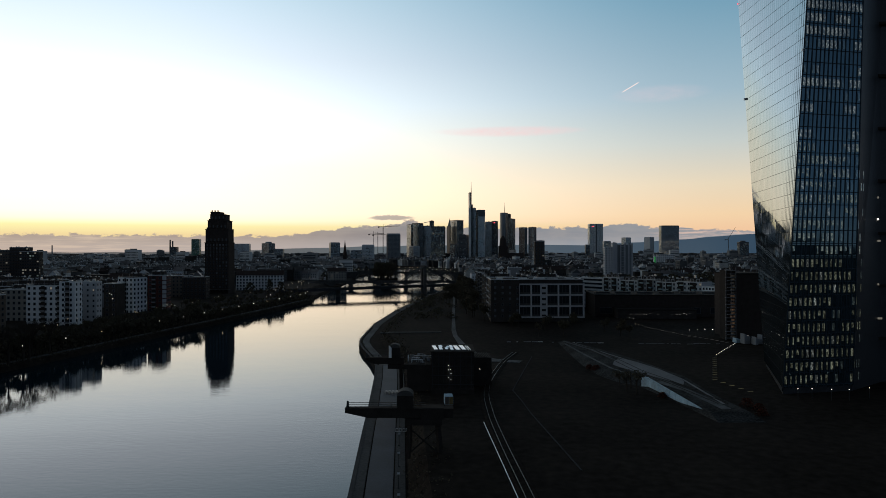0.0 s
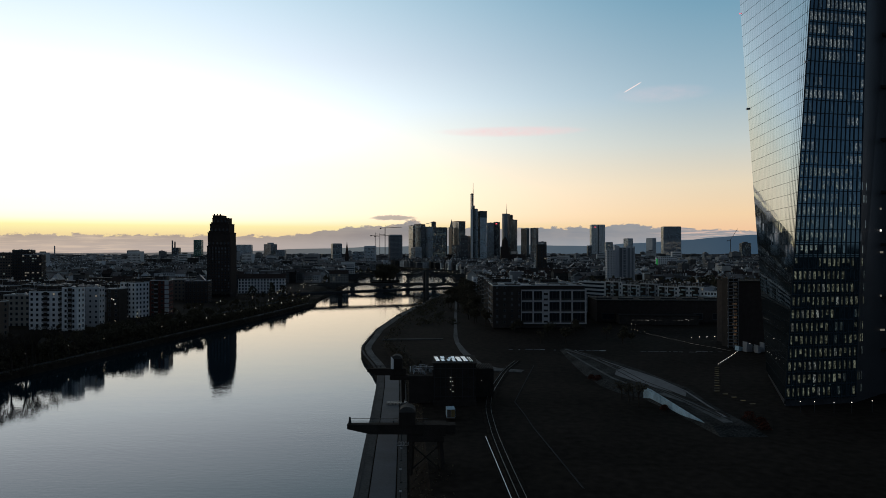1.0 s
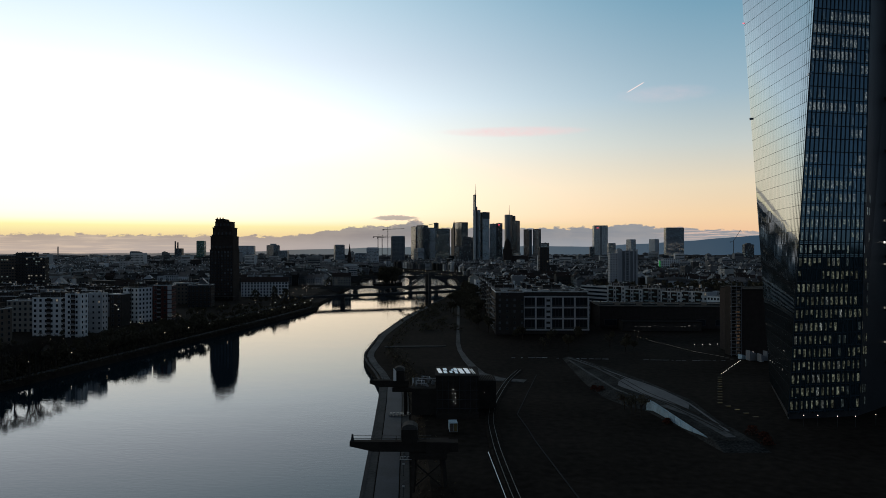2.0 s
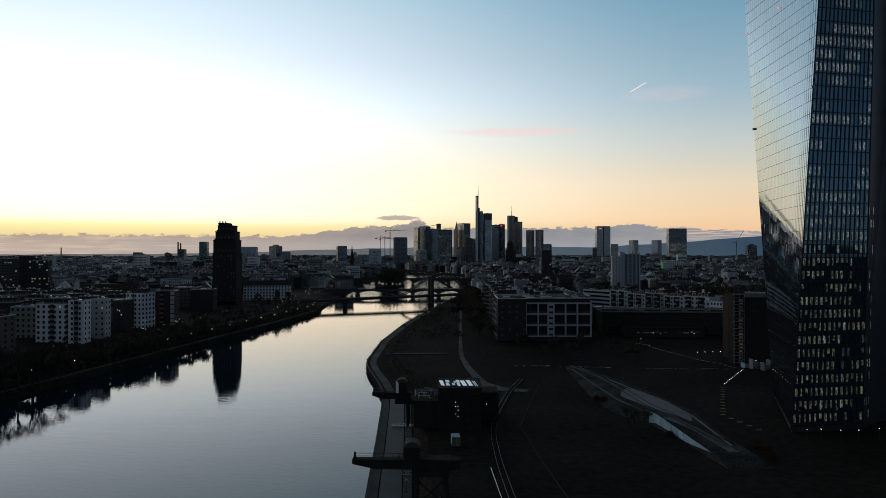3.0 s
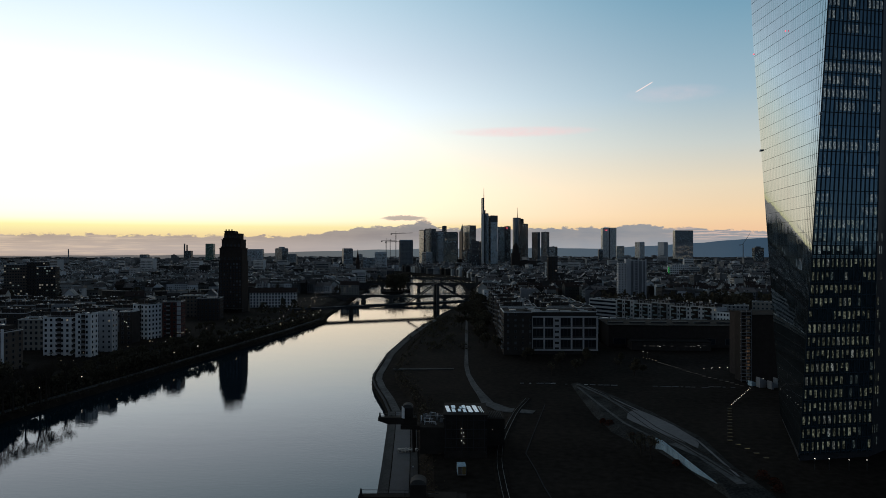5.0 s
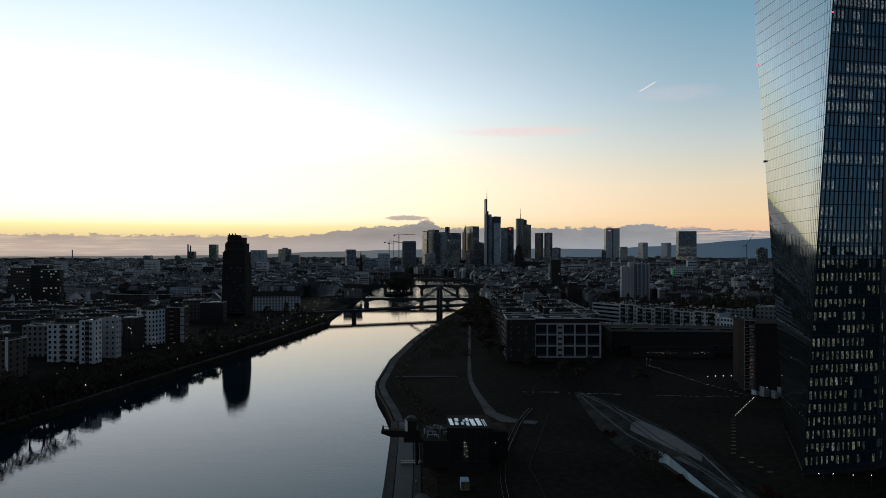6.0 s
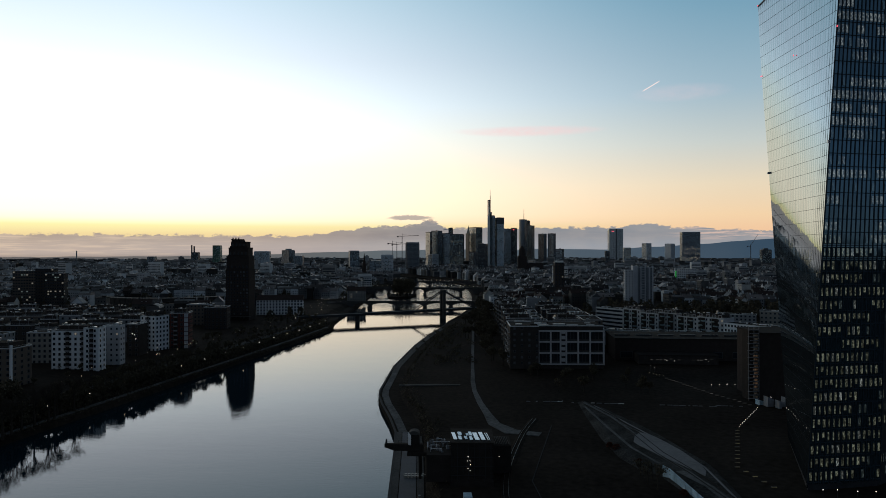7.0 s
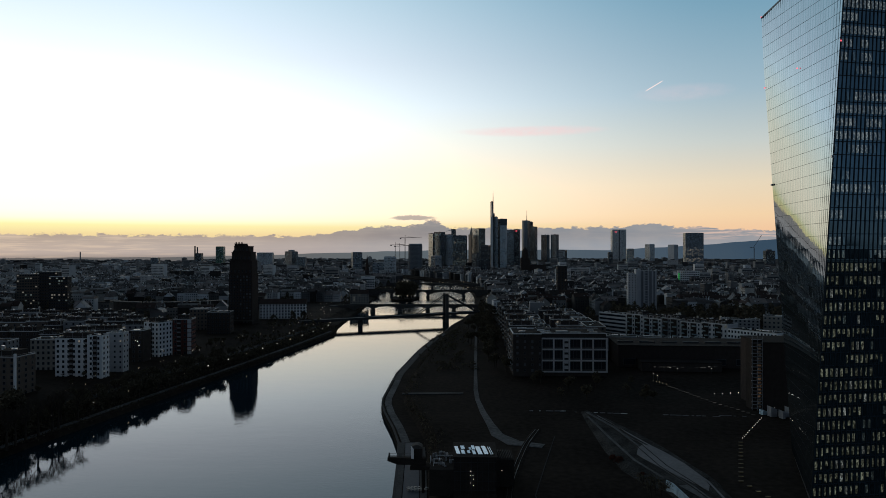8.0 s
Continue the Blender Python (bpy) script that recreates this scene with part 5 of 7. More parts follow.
def build_right_bank():
    r = random.Random(4)
    walls = (M_CREAM, M_GREYWALL, M_TAN, M_WHITE, M_DARKWALL)
    # the oblique white housing row: an office end with ribbon windows, balcony houses, long plain ends
    turn = math.atan2(-144, 102)
    at = 0.0
    for k, (w, h, cols, wall, sb) in enumerate(((33, 17.5, 0, M_GRID, 0), (19, 18.5, 6, M_GRID, 2.4), (19, 16.5, 6, M_GRID, 2.2), (19, 18, 6, M_GREYWALL, 2.4), (19, 16.5, 6, M_GRID, 2.2), (24, 17.5, 7, M_GRID, 2.4), (40, 14.5, 15, M_WHITE, 0), (40, 13.5, 15, M_WHITE, 0))):
        cx, cy = 124 + math.cos(turn) * (at + w / 2), 649 + math.sin(turn) * (at + w / 2)
        at += w + .1
        label = "white office end with ribbon windows" if k == 0 else "white housing row with dark balconies and roof terraces" if k < 6 else "long plain white house with square windows"
        b = building("apartment_block", label, "apartment block", cx, cy, 7.5, math.degrees(turn), w, 13, h, 5 if k < 6 else 4, cols, 0, wall, "flat", None, .06, "white housing row", 1.2, 1.5, sb, r)
        if k == 0:
            for q in range(5):
                child("ribbon_window", Shape().box(-w / 2 + .8, w / 2 - .8, -.08, .02, 3.5 * q + 1.0, 3.5 * q + 2.7).mesh("ribbon_window", M_PANE), b, "dark ribbon window")
        elif k < 6:
            bay_stack(b, -w * .30, 5.2, 5, h / 5, k % 2)
            bay_stack(b, w * .16, 5.6, 5, h / 5, (k + 1) % 2)
            for x in (-w * .36, -w * .1, w * .12, w * .34):
                child("pergola", Shape().box(x - 1.5, x + 1.5, .3, .5, h + 2.3, h + 2.55).box(x - 1.5, x - 1.3, .3, .5, h + .4, h + 2.3).box(x + 1.3, x + 1.5, .3, .5, h + .4, h + 2.3).mesh("pergola", M_GRID), b, "white roof terrace frame")
    for k in range(3):
        building("terrace_house", "low flat-roofed house before the white row", "house", 115 + 22.6 * k, 518 - 7 * k, 7.5, -17, 22.4, 12, 11, 3, 8, 0, (M_GREYWALL, M_TAN, M_GREYWALL)[k], "flat", None, .05, "right bank houses", 1.3, 1.4, 0, r)
    for k in range(5):
        building("terrace_house", "white flat-roofed house behind the housing row", "house", 250 + 34 * k, 640 - 9 * k, 7.5, -24, 32, 12, 13 + r.uniform(-2, 3), 4, 9, 0, (M_GREYWALL, M_CREAM)[k % 2], "flat", None, .05, "right bank houses", 1.4, 1.4, 0, r)
    # street blocks behind the grid facade, their river ends in one line
    for row, (y, h) in enumerate(((474, 24.5), (521, 24), (566, 23), (616, 22.5), (668, 21), (722, 20))):
        for x0, w, d, dy, dh, sb in ((30, 17.5, 17, 0, 0, 2.2), (49, 11, 30, 6, -3.5, 0), (63, 17, 14, 2, -.5, 2.4), (83, 13, 32, 4, -2, 0)):
            if x0 > 60 and row > 3:
                continue
            b = building("city_house", "dark apartment block with pale roof rails", "house", x0 + w / 2 + .9 * row, y + dy + r.uniform(-2, 2), 7, -2, w, d, h + dh + r.uniform(-.8, .8), 7, int(w / 3.4), int(d / 4), r.choice((M_DARKWALL, M_DARKWALL, M_TAN)), "flat", None, .10, "right bank houses", 1.3, 1.5, sb, r, 3)
            if x0 == 30:
                for k in range(1, 7):
                    for q in range(3):
                        child("balcony", Shape().box(-w / 2 - 1.3, -w / 2, 1.6 + 5.2 * q, 4.9 + 5.2 * q, 3.4 * k, 3.4 * k + .18).box(-w / 2 - 1.35, -w / 2 - 1.27, 1.6 + 5.2 * q, 4.9 + 5.2 * q, 3.4 * k + .9, 3.4 * k + 1.05).mesh("balcony", M_STEEL), b, "small balcony with a metal rail")
    building("office_block", "tall pale blank gable house behind the blocks", "office block", 66, 640, 7, -3, 13, 16, 27, 8, 0, 0, M_GREYWALL, "flat", None, .02)
    building("dark_slab_tower", "narrow dark residential tower", "tower", 127.5, 915, 7, 0, 12.5, 14, 55, 16, 3, 4, M_DARKWALL, "flat", None, .02, "", 1.5, 1.6)
    building("white_slab_tower", "white residential tower with small square windows", "tower", 200, 837, 7, -6, 9.8, 16, 47, 16, 3, 4, M_GRID, "flat", None, .02, "twin white towers", .8, 1.0)
    building("white_slab_tower", "pale blank lift tower between the residential towers", "tower", 208.2, 842, 7, -6, 5.6, 16, 52, 17, 0, 0, M_GRID, "flat", None, .02, "twin white towers")
    ob = building("white_slab_tower", "grey residential tower with balcony strips", "tower", 223.4, 858, 7, -6, 21, 16, 50, 16, 6, 4, M_GREYWALL, "flat", None, .02, "twin white towers", .9, 1.1)
    for x, top in ((-9.2, 52), (-4.4, 50), (.9, 53.5), (5.6, 50), (9.6, 52)):
        child("balcony_strip", Shape().box(x - .8, x + .8, -.9, -.02, 3, top).mesh("balcony_strip", M_GRID), ob, "pale vertical balcony strip")
    for k in range(15):
        child("balcony", Shape().box(-3.5, 0, -.8, -.02, 4 + 3.1 * k, 4.9 + 3.1 * k).mesh("balcony", M_GRID), ob)
    ob = building("office_slab", "white office slab with a green lit edge", "office block", 446, 1400, 7, -10, 40, 18, 34, 8, 10, 3, M_WHITE, "flat", None, .10, "", 2.6, 1.8)
    child("green_light_band", Shape().box(-20.5, -17.5, -.4, 0, 4, 30).mesh("green_light_band", M_GREENLIGHT), ob, "green lit facade strip")


build_right_bank()


# ---- the far skyline ----
def far_tower(label, x, y, w, d, top, mt, rz=0.0, lit=.15, crown="", bands=True, step=3.9, glowmat=None, zone=(0, 1)):
    """A skyscraper: shaft, floor ledges, corner piers, lit windows and what stands on the roof."""
    rng = random.Random(int(x * 3 + y))
    z0 = 7
    h = top - z0
    if abs(rz) > 15:  # turned towers show two faces across the same breadth
        w = d = w / (math.cos(radians(rz)) + abs(math.sin(radians(rz))))
        x -= d / 2 * math.sin(radians(-rz))
    ob = thing("skyscraper", x, y, z0, rz, label, "skyscraper", "city skyline")
    sob = child("shaft", Shape().box(-w / 2, w / 2, 0, d, 0, h).mesh("shaft", mt), ob)
    for sx in (-1, 1):
        child("corner_pier", Shape().box(sx * w / 2 - .9, sx * w / 2 + .9, -.5, 1.2, 0, h + .6).mesh("corner_pier", mt), sob)
    n = max(3, int(w / 4))
    for k in range(1, n):
        px = -w / 2 + w * k / n
        child("pier", Shape().box(px - .3, px + .3, -.4, 0, 0, h).mesh("pier", mt), sob)
    s = Shape()
    pale = mt is M_TOWERPALE
    for side in ((0, 1) if bands else ()):
        breadth = d if side else w
        cols = max(3, int(breadth / 3.0))
        for k in range(1, int(h / step)):
            dense = 1.5 * lit * rng.choice((.3, .7, 1, 1.7)) * (1 if zone[0] <= k * step / h <= zone[1] else .04) * (.6 if side else 1)
            for c in range(cols):
                px, g = -breadth / 2 + breadth * (c + .5) / cols, breadth / cols * .36
                q = rng.random()
                slot = (2 if rng.random() < .75 else 3) if q < dense else 1 if q < dense + .3 else 0
                z = k * step + .9
                if side:
                    sx = (-1 if x > 0 else 1) * (w / 2 + .08)
                    s.box(min(sx, sx * .99), max(sx, sx * .99), px + d / 2 - g, px + d / 2 + g, z, z + step * .62, slot)
                else:
                    s.box(px - g, px + g, -.1, .05, z, z + step * .62, slot)
    if s.v:
        child("glazing", s.mesh("glazing", [M_PANE, M_CELL, glowmat or M_LITCOOL, M_LITWIN]), ob, "rows of dark and lit windows", kind="stuff")
    c = Shape().box(-w / 2 + 1.2, w / 2 - 1.2, 1.2, d - 1.2, h, h + 1.6)
    if crown == "slope":
        c = Shape().add([(-w / 2, 0, h), (w / 2, 0, h), (w / 2, d, h), (-w / 2, d, h), (-w / 4, d * .3, h + 13), (-w / 4 + 1.5, d * .3, h + 13)],
                        [(0, 1, 5, 4), (1, 2, 5), (2, 3, 4, 5), (3, 0, 4)])
    elif crown == "box":
        c.box(-w / 4, w / 4, d * .3, d * .7, h + 1.6, h + 6)
    elif crown == "round":
        c.round(0, d / 2, h, h + 7, w * .38, w * .36, 16)
    child("crown", c.mesh("crown", mt), ob)
    return ob


def facade(sh, sk, o, along, normal, width, height, rng, style, lit, storey=3.9, bay=2.9, zone=(0, 1), dark=.55):
    """Cells of one tower face into sh (slots: dark pane, sky pane, cool lit, warm lit), ledges and fins into sk."""
    o, a, n = Vector(o), Vector(along), Vector(normal)
    up = Vector((0, 0, 1))

    def quad(target, u0, u1, z0, z1, off, slot=0):
        p = o + n * off
        target.add([p + a * u0 + up * z0, p + a * u1 + up * z0, p + a * u1 + up * z1, p + a * u0 + up * z1], [(0, 1, 2, 3)], slot)

    cols = max(1, round(width / bay))
    bay = width / cols
    for k in range(1, int(height / storey)):
        z = k * storey
        live = zone[0] <= z / height <= zone[1]
        amount = lit * rng.choice((.15, .35, .6, 1.0)) if live else lit * .05
        run = rng.random() < .12
        for c in range(cols):
            q = rng.random()
            slot = (2 if rng.random() < .88 else 3) if q < amount * (2.2 if run else 1) else 0 if q < amount + dark else 1
            g = .10 if style == "bands" else .16
            quad(sh, (c + g) * bay, (c + 1 - g) * bay, z + .7, z + storey * (.80 if style != "bands" else .74), .12, slot)
        if style == "bands" or k % 12 == 0:
            p = o + n * .3 + up * z
            sk.beam(p, p + a * width, .6, .55)
    if style in ("fins", "cells"):
        step = 2 if style == "cells" else 1
        for c in range(0, cols + 1, step):
            p = o + n * .35 + a * (c * bay)
            sk.box(p.x - .28, p.x + .28, p.y - .28, p.y + .28, p.z, p.z + height)


def corner_tower(label, x, y, left, right, phi, top, left_wall, right_wall, styles=("bands", "cells"), lit=(.05, .1), dark=(.5, .6), lamps=None, zone=(0, 1), parapet=2.4, name="skyscraper"):
    """A skyscraper standing corner-on: its near corner at x, y; left and right are the breadths that its two faces
    show, phi the turn of the left face. left_wall and right_wall paint the faces lighter or darker as the evening glow
    falls.
    """
    rng = random.Random(int(abs(x) * 5 + y))
    p = radians(phi)
    z0, h = 7.0, top - 7.0
    a, b = left / math.cos(p), right / math.sin(p) if right else 20.0
    ob = thing(name, x, y, z0, 0, label, "skyscraper", "city skyline")
    dl, dr = Vector((-math.cos(p), math.sin(p), 0)), Vector((math.sin(p), math.cos(p), 0))
    nl, nr = Vector((-math.sin(p), -math.cos(p), 0)), Vector((math.cos(p), -math.sin(p), 0))
    c0, c1, c2, c3 = Vector((0, 0, 0)), dl * a, dr * b, dl * a + dr * b
    up = Vector((0, 0, h))
    shaft = Shape()
    shaft.add([c1, c0, c0 + up, c1 + up], [(0, 1, 2, 3)], 0)
    shaft.add([c0, c2, c2 + up, c0 + up], [(0, 1, 2, 3)], 1)
    shaft.add([c2, c3, c3 + up, c2 + up, c1, c1 + up], [(0, 1, 2, 3), (1, 4, 5, 2)], 1)
    shaft.add([c0 + up, c2 + up, c3 + up, c1 + up], [(0, 1, 2, 3)], 1)
    sob = child("shaft", shaft.mesh("shaft", [left_wall, right_wall]), ob)
    for face, o, d, n, w in ((0, c1, -dl, nl, a), (1, c0, dr, nr, b if right else 0)):
        if w < 3:
            continue
        cells, ribs = Shape(), Shape()
        facade(cells, ribs, o, d, n, w, h, rng, styles[face], lit[face], zone=zone, dark=dark[face])
        child("glazing", cells.mesh("glazing", [M_PANE, M_SKYGLASS if (left_wall, right_wall)[face] is M_SKYGLASS else M_CELL, lamps or M_LITCOOL, M_LITWIN]), ob, "rows of dark and lit windows", kind="stuff")
        if ribs.v:
            child("facade_ribs", ribs.mesh("facade_ribs", (left_wall, right_wall)[face]), sob, kind="stuff")
    rim = Shape()
    for q0, q1 in ((c1, c0), (c0, c2), (c2, c3), (c3, c1)):
        rim.beam(q0 + up + Vector((0, 0, parapet / 2)), q1 + up + Vector((0, 0, parapet / 2)), .8, parapet)
    child("parapet", rim.mesh("parapet", right_wall), ob)
    m = c3 * .5
    child("plant_room", Shape().box(m.x - 3, m.x + 3, m.y - 3, m.y + 3, h, h + 1.5 * parapet).mesh("plant_room", right_wall), ob)
    return ob


def mast(ob, x, y, z, h, r=.9):
    child("mast", Shape().round(x, y, z, z + h * .5, r, r * .7, 8).round(x, y, z + h * .5, z + h, r * .55, r * .3, 8).mesh("mast", M_STEEL), ob)


def build_skyline():
    # the round-cornered tower at the edge of the centre
    ob = thing("skyscraper", -156.6, 2200, 7, 0, "dark office tower with rounded corners and fine fins", "skyscraper", "city skyline")
    ring = [(sx * 21.5 * abs(math.cos(t)) ** .45, sy * 16 * abs(math.sin(t)) ** .45) for t, sx, sy in ((radians(7.5 + 15 * k), 1 if math.cos(radians(7.5 + 15 * k)) > 0 else -1, 1 if math.sin(radians(7.5 + 15 * k)) > 0 else -1) for k in range(24))]
    child("shaft", Shape().prism(ring, 0, 93).mesh("shaft", M_TOWERDARK), ob)
    child("crown_band", Shape().prism([(x * .985, y * .985) for x, y in ring], 93, 97).mesh("crown_band", M_TOWERGLASS), ob)
    fins = Shape()
    for (xa, ya), (xb, yb) in zip(ring, ring[1:] + ring[:1]):
        parts = max(1, int(math.hypot(xb - xa, yb - ya) / 2.2))
        for q in range(parts):
            fx, fy = xa + (xb - xa) * q / parts, ya + (yb - ya) * q / parts
            fins.box(fx - .3, fx + .3, fy - .3, fy + .3, 0, 93)
    for k in range(1, 23):
        fins.prism([(x * 1.006, y * 1.006) for x, y in ring], 4 * k, 4 * k + .5)
    child("fin_cladding", fins.mesh("fin_cladding", M_TOWERGLASS), ob, "fine metal fins", kind="stuff")
    # sunset-side faces get a paler metallic glass, dark sides a darker cladding
    corner_tower("slim tower, sunset glow put into its paler flank", -114.3, 2500, 17.6, 5.4, 57, 142, M_SKYGLASS, M_TOWERDARK, ("bands", "cells"), (.04, .05), (.25, .7))
    corner_tower("low grey office block before the towers", -100, 2350, 14, 20, 34, 63, M_TOWERGLASS, M_TOWERPALE, ("cells", "cells"), (.05, .05))
    corner_tower("bluish glass office tower beside a dark flank", -87.5, 2530, 25.4, 15.1, 38, 148, M_TOWERGLASS, M_TOWERDARK, ("bands", "cells"), (.05, .03), (.25, .85))
    corner_tower("pale glass tower with fine floors", -44.1, 2562, 29.1, 3.5, 12, 139.5, M_TOWERPALE, M_TOWERDARK, ("cells", "cells"), (.10, .05), (.5, .7))
    ob = corner_tower("slim dark tower with a cantilevered roof frame", -37.1, 2610, 13.5, 3.5, 14, 160, M_TOWERDARK, M_TOWERDARK, ("bands", "cells"), (.02, .02))
    child("roof_frame", Shape().beam((-34, 6, 148), (-12, 6, 152), 12, 1.4).mesh("roof_frame", M_TOWERPALE), ob, "pale cantilevered roof frame")
    corner_tower("broad dark glass tower with many lit rooms", 4.2, 2450, 46.5, 4.0, 6, 133.5, M_TOWERDARK, M_TOWERDARK, ("cells", "cells"), (.42, .2), (.52, .6))
    ob = corner_tower("corner-on tower with a paler sunset-side face and a speckled face", 54.4, 2700, 27, 25.6, 55, 166, M_SKYGLASS, M_TOWERDARK, ("bands", "cells"), (.03, .26), (.12, .6))
    wing = Shape().prism([(-40, 20), (-28.4, 4), (-24, 20), (-32, 34)], 0, 138).mesh("side_wing", M_TOWERDARK)
    child("side_wing", wing, ob, "dark narrow side wing")
    child("spire", Shape().add([(-36, 20, 137.8), (-27, 12, 137.8), (-23.5, 22, 137.8), (-28.4, 18, 170)], [(0, 1, 3), (1, 2, 3), (2, 0, 3)]).mesh("spire", M_TOWERDARK), ob, "small pointed spire")
    corner_tower("low dark block before the corner-on tower", 40, 2400, 16, 24, 30, 71, M_TOWERDARK, M_TOWERDARK, ("cells", "cells"), (.12, .12))
    corner_tower("black office slab before the skyline", 70.5, 2100, 22, 8, 18, 96, M_TOWERDARK, M_TOWERDARK, ("cells", "cells"), (.03, .02), (.9, .9))
    # the tallest tower: three shafts round a core
    ob = corner_tower("slim main shaft of the tallest tower, carrying the mast", 98.3, 2500, 6.1, 4.9, 52, 255, M_SKYGLASS, M_TOWERDARK, ("bands", "bands"), (.01, .02), (.3, .6), parapet=3)
    mast(ob, 3.5, 6, 248, 42, 1.3)
    child("core_shaft", Shape().box(3.6, 9.5, 6, 22, 0, 209).mesh("core_shaft", M_TOWERDARK), ob, "dark core shaft")
    child("pale_shaft", Shape().box(-5.5, 2.6, -6, 1.4, 0, 196).mesh("pale_shaft", M_SKYGLASS), ob, "pale glazed shaft")
    corner_tower("pale inner shaft of the tallest tower", 113.4, 2496, 7.6, 5.2, 46, 201, M_TOWERPALE, M_TOWERGLASS, ("bands", "bands"), (.02, .03), (.2, .3))
    ob = corner_tower("broad banded shaft of the tallest tower", 126.3, 2505, 6.8, 25.7, 60, 194, M_TOWERDARK, M_TOWERPALE, ("cells", "bands"), (.03, .10), (.6, .25))
    child("upper_cladding", Shape().add([(.6, -.6, 166), (26.4, 14.2, 166), (26.4, 14.2, 190), (.6, -.6, 190)], [(0, 1, 2, 3)]).mesh("upper_cladding", M_TOWERDARK), ob, "dark upper floors")
    corner_tower("grey twin tower with even floors", 189.4, 2700, 25.5, 5.1, 20, 160, M_TOWERGLASS, M_TOWERDARK, ("bands", "cells"), (.06, .05), (.4, .6))
    b = corner_tower("dark twin tower with a red sign light", 212.1, 2720, 21.3, 4.4, 12, 163, M_TOWERDARK, M_TOWERDARK, ("cells", "cells"), (.06, .05), (.7, .7))
    child("sign_light", Shape().box(-14, -8, -.9, -.5, 150, 153).mesh("sign_light", M_REDLIGHT), b, "red sign light")
    c = corner_tower("tall round-fronted tower with a mast", 258.5, 2860, 21, 11, 30, 203, M_TOWERGLASS, M_TOWERDARK, ("fins", "cells"), (.14, .10), (.6, .6))
    child("round_front", Shape().round(-10, 12, 0, 199, 13, 13, 20).mesh("round_front", M_TOWERGLASS), c, "rounded glass front")
    mast(c, -3, 17, 196, 45, 1.4)
    corner_tower("dark slab behind the mast tower", 279.8, 2885, 10.9, 2.3, 20, 199, M_TOWERDARK, M_TOWERDARK, ("cells", "cells"), (.05, .05), (.7, .7))
    corner_tower("dark companion of the mast tower", 281.9, 2800, 20.4, 11.3, 32, 176, M_TOWERDARK, M_TOWERDARK, ("cells", "cells"), (.12, .10), (.6, .7))
    corner_tower("slim dark twin tower with vertical fins", 353, 3000, 22.7, 12.9, 35, 148, M_TOWERDARK, M_TOWERGLASS, ("fins", "cells"), (.03, .03), (.7, .6))
    corner_tower("slim grey twin tower with vertical fins", 393.5, 3000, 22.7, 12.1, 35, 149, M_TOWERGLASS, M_TOWERDARK, ("fins", "cells"), (.03, .03), (.5, .7))
    corner_tower("low grey office slab behind the cathedral", 329, 2300, 18.6, 9.3, 25, 81, M_TOWERGLASS, M_TOWERDARK, ("bands", "cells"), (.10, .06), (.4, .6))
    e = far_tower("tall pale double tower with a red sign", 859.8, 3900, 75, 50, 198, M_TOWERPALE, 0, .16)
    # raised dark strip stands in for the shade of a recess
    child("recess_shade_strip", Shape().box(-3, 3, -.9, -.2, 0, 191).mesh("recess_shade_strip", M_TOWERDARK), e, "dark strip painted as a shaded vertical recess")
    child("sign_light", Shape().box(-25, -12, -1.0, -.5, 177, 180).mesh("sign_light", M_REDLIGHT), e, "red sign light")
    far_tower("small dark tower on the plain", 624, 3000, 17, 20, 74, M_TOWERDARK, 0, .05)
    far_tower("small office tower with lit rooms", 709, 3000, 29, 24, 89, M_TOWERGLASS, 0, .35)
    far_tower("grey office tower with lit rooms", 899, 3400, 43, 30, 112, M_TOWERPALE, 30, .20)
    far_tower("plain pale slab without windows", 892, 3000, 42, 26, 106, M_TOWERPALE, 42, .01, bands=False)
    far_tower("broad blue glass tower with golden lit middle floors", 980, 3000, 75, 36, 156, M_TOWERGLASS, 0, .17, glowmat=M_LITGOLD, zone=(.18, .6))
    far_tower("dark tower near the hills", 1126, 2600, 33, 24, 80, M_TOWERDARK, 0, .08, "box")
    far_tower("green glass tower on the plain", -1069, 3000, 31, 30, 99, M_GREENGLASS, 0, .10)
    far_tower("broad grey housing slab", -725, 2500, 55, 22, 74, M_TOWERPALE, 0, .02)
    far_tower("grey office tower with a round top", -685, 2715, 48, 34, 78, M_TOWERGLASS, -30, .04, "round")
    far_tower("lower wing of the grey tower", -640, 2700, 33, 30, 56, M_TOWERGLASS, 0, .04)
    far_tower("lone grey slab above the roofs", -361, 2300, 38, 22, 76, M_TOWERGLASS, 20, .03)
    far_tower("dark slab beside the building site", -224, 1800, 29, 20, 50, M_TOWERGLASS, 0, .06)
    far_tower("white ribbed slab beside the building site", -205, 1900, 31, 20, 65, M_TOWERPALE, 0, .05)
    far_tower("grey slab in the haze", -1176, 2600, 27, 22, 54, M_TOWERGLASS, 0, .05)
    far_tower("boiler house of the power station", -1358, 3500, 32, 30, 68, M_TOWERDARK, 0, .01)
    for x, top in ((-1403, 106), (-1390, 100)):
        ob = thing("power_station_chimney", x, 3576, 7, 0, "tall slim concrete chimney", "chimney", "power station chimneys")
        child("shaft", Shape().round(0, 0, 0, top - 7, 4.6, 3.6, 12).mesh("shaft", M_TOWERDARK), ob)
        child("rim", Shape().round(0, 0, top - 8.2, top - 6.4, 4.0, 4.0, 12).mesh("rim", M_TOWERDARK), ob)
    ob = thing("chimney_stack", -1855, 3300, 7, 0, "lone slim chimney on the horizon", "chimney")
    child("shaft", Shape().round(0, 0, 0, 70, 3.4, 2.6, 12).mesh("shaft", M_TOWERGLASS), ob)
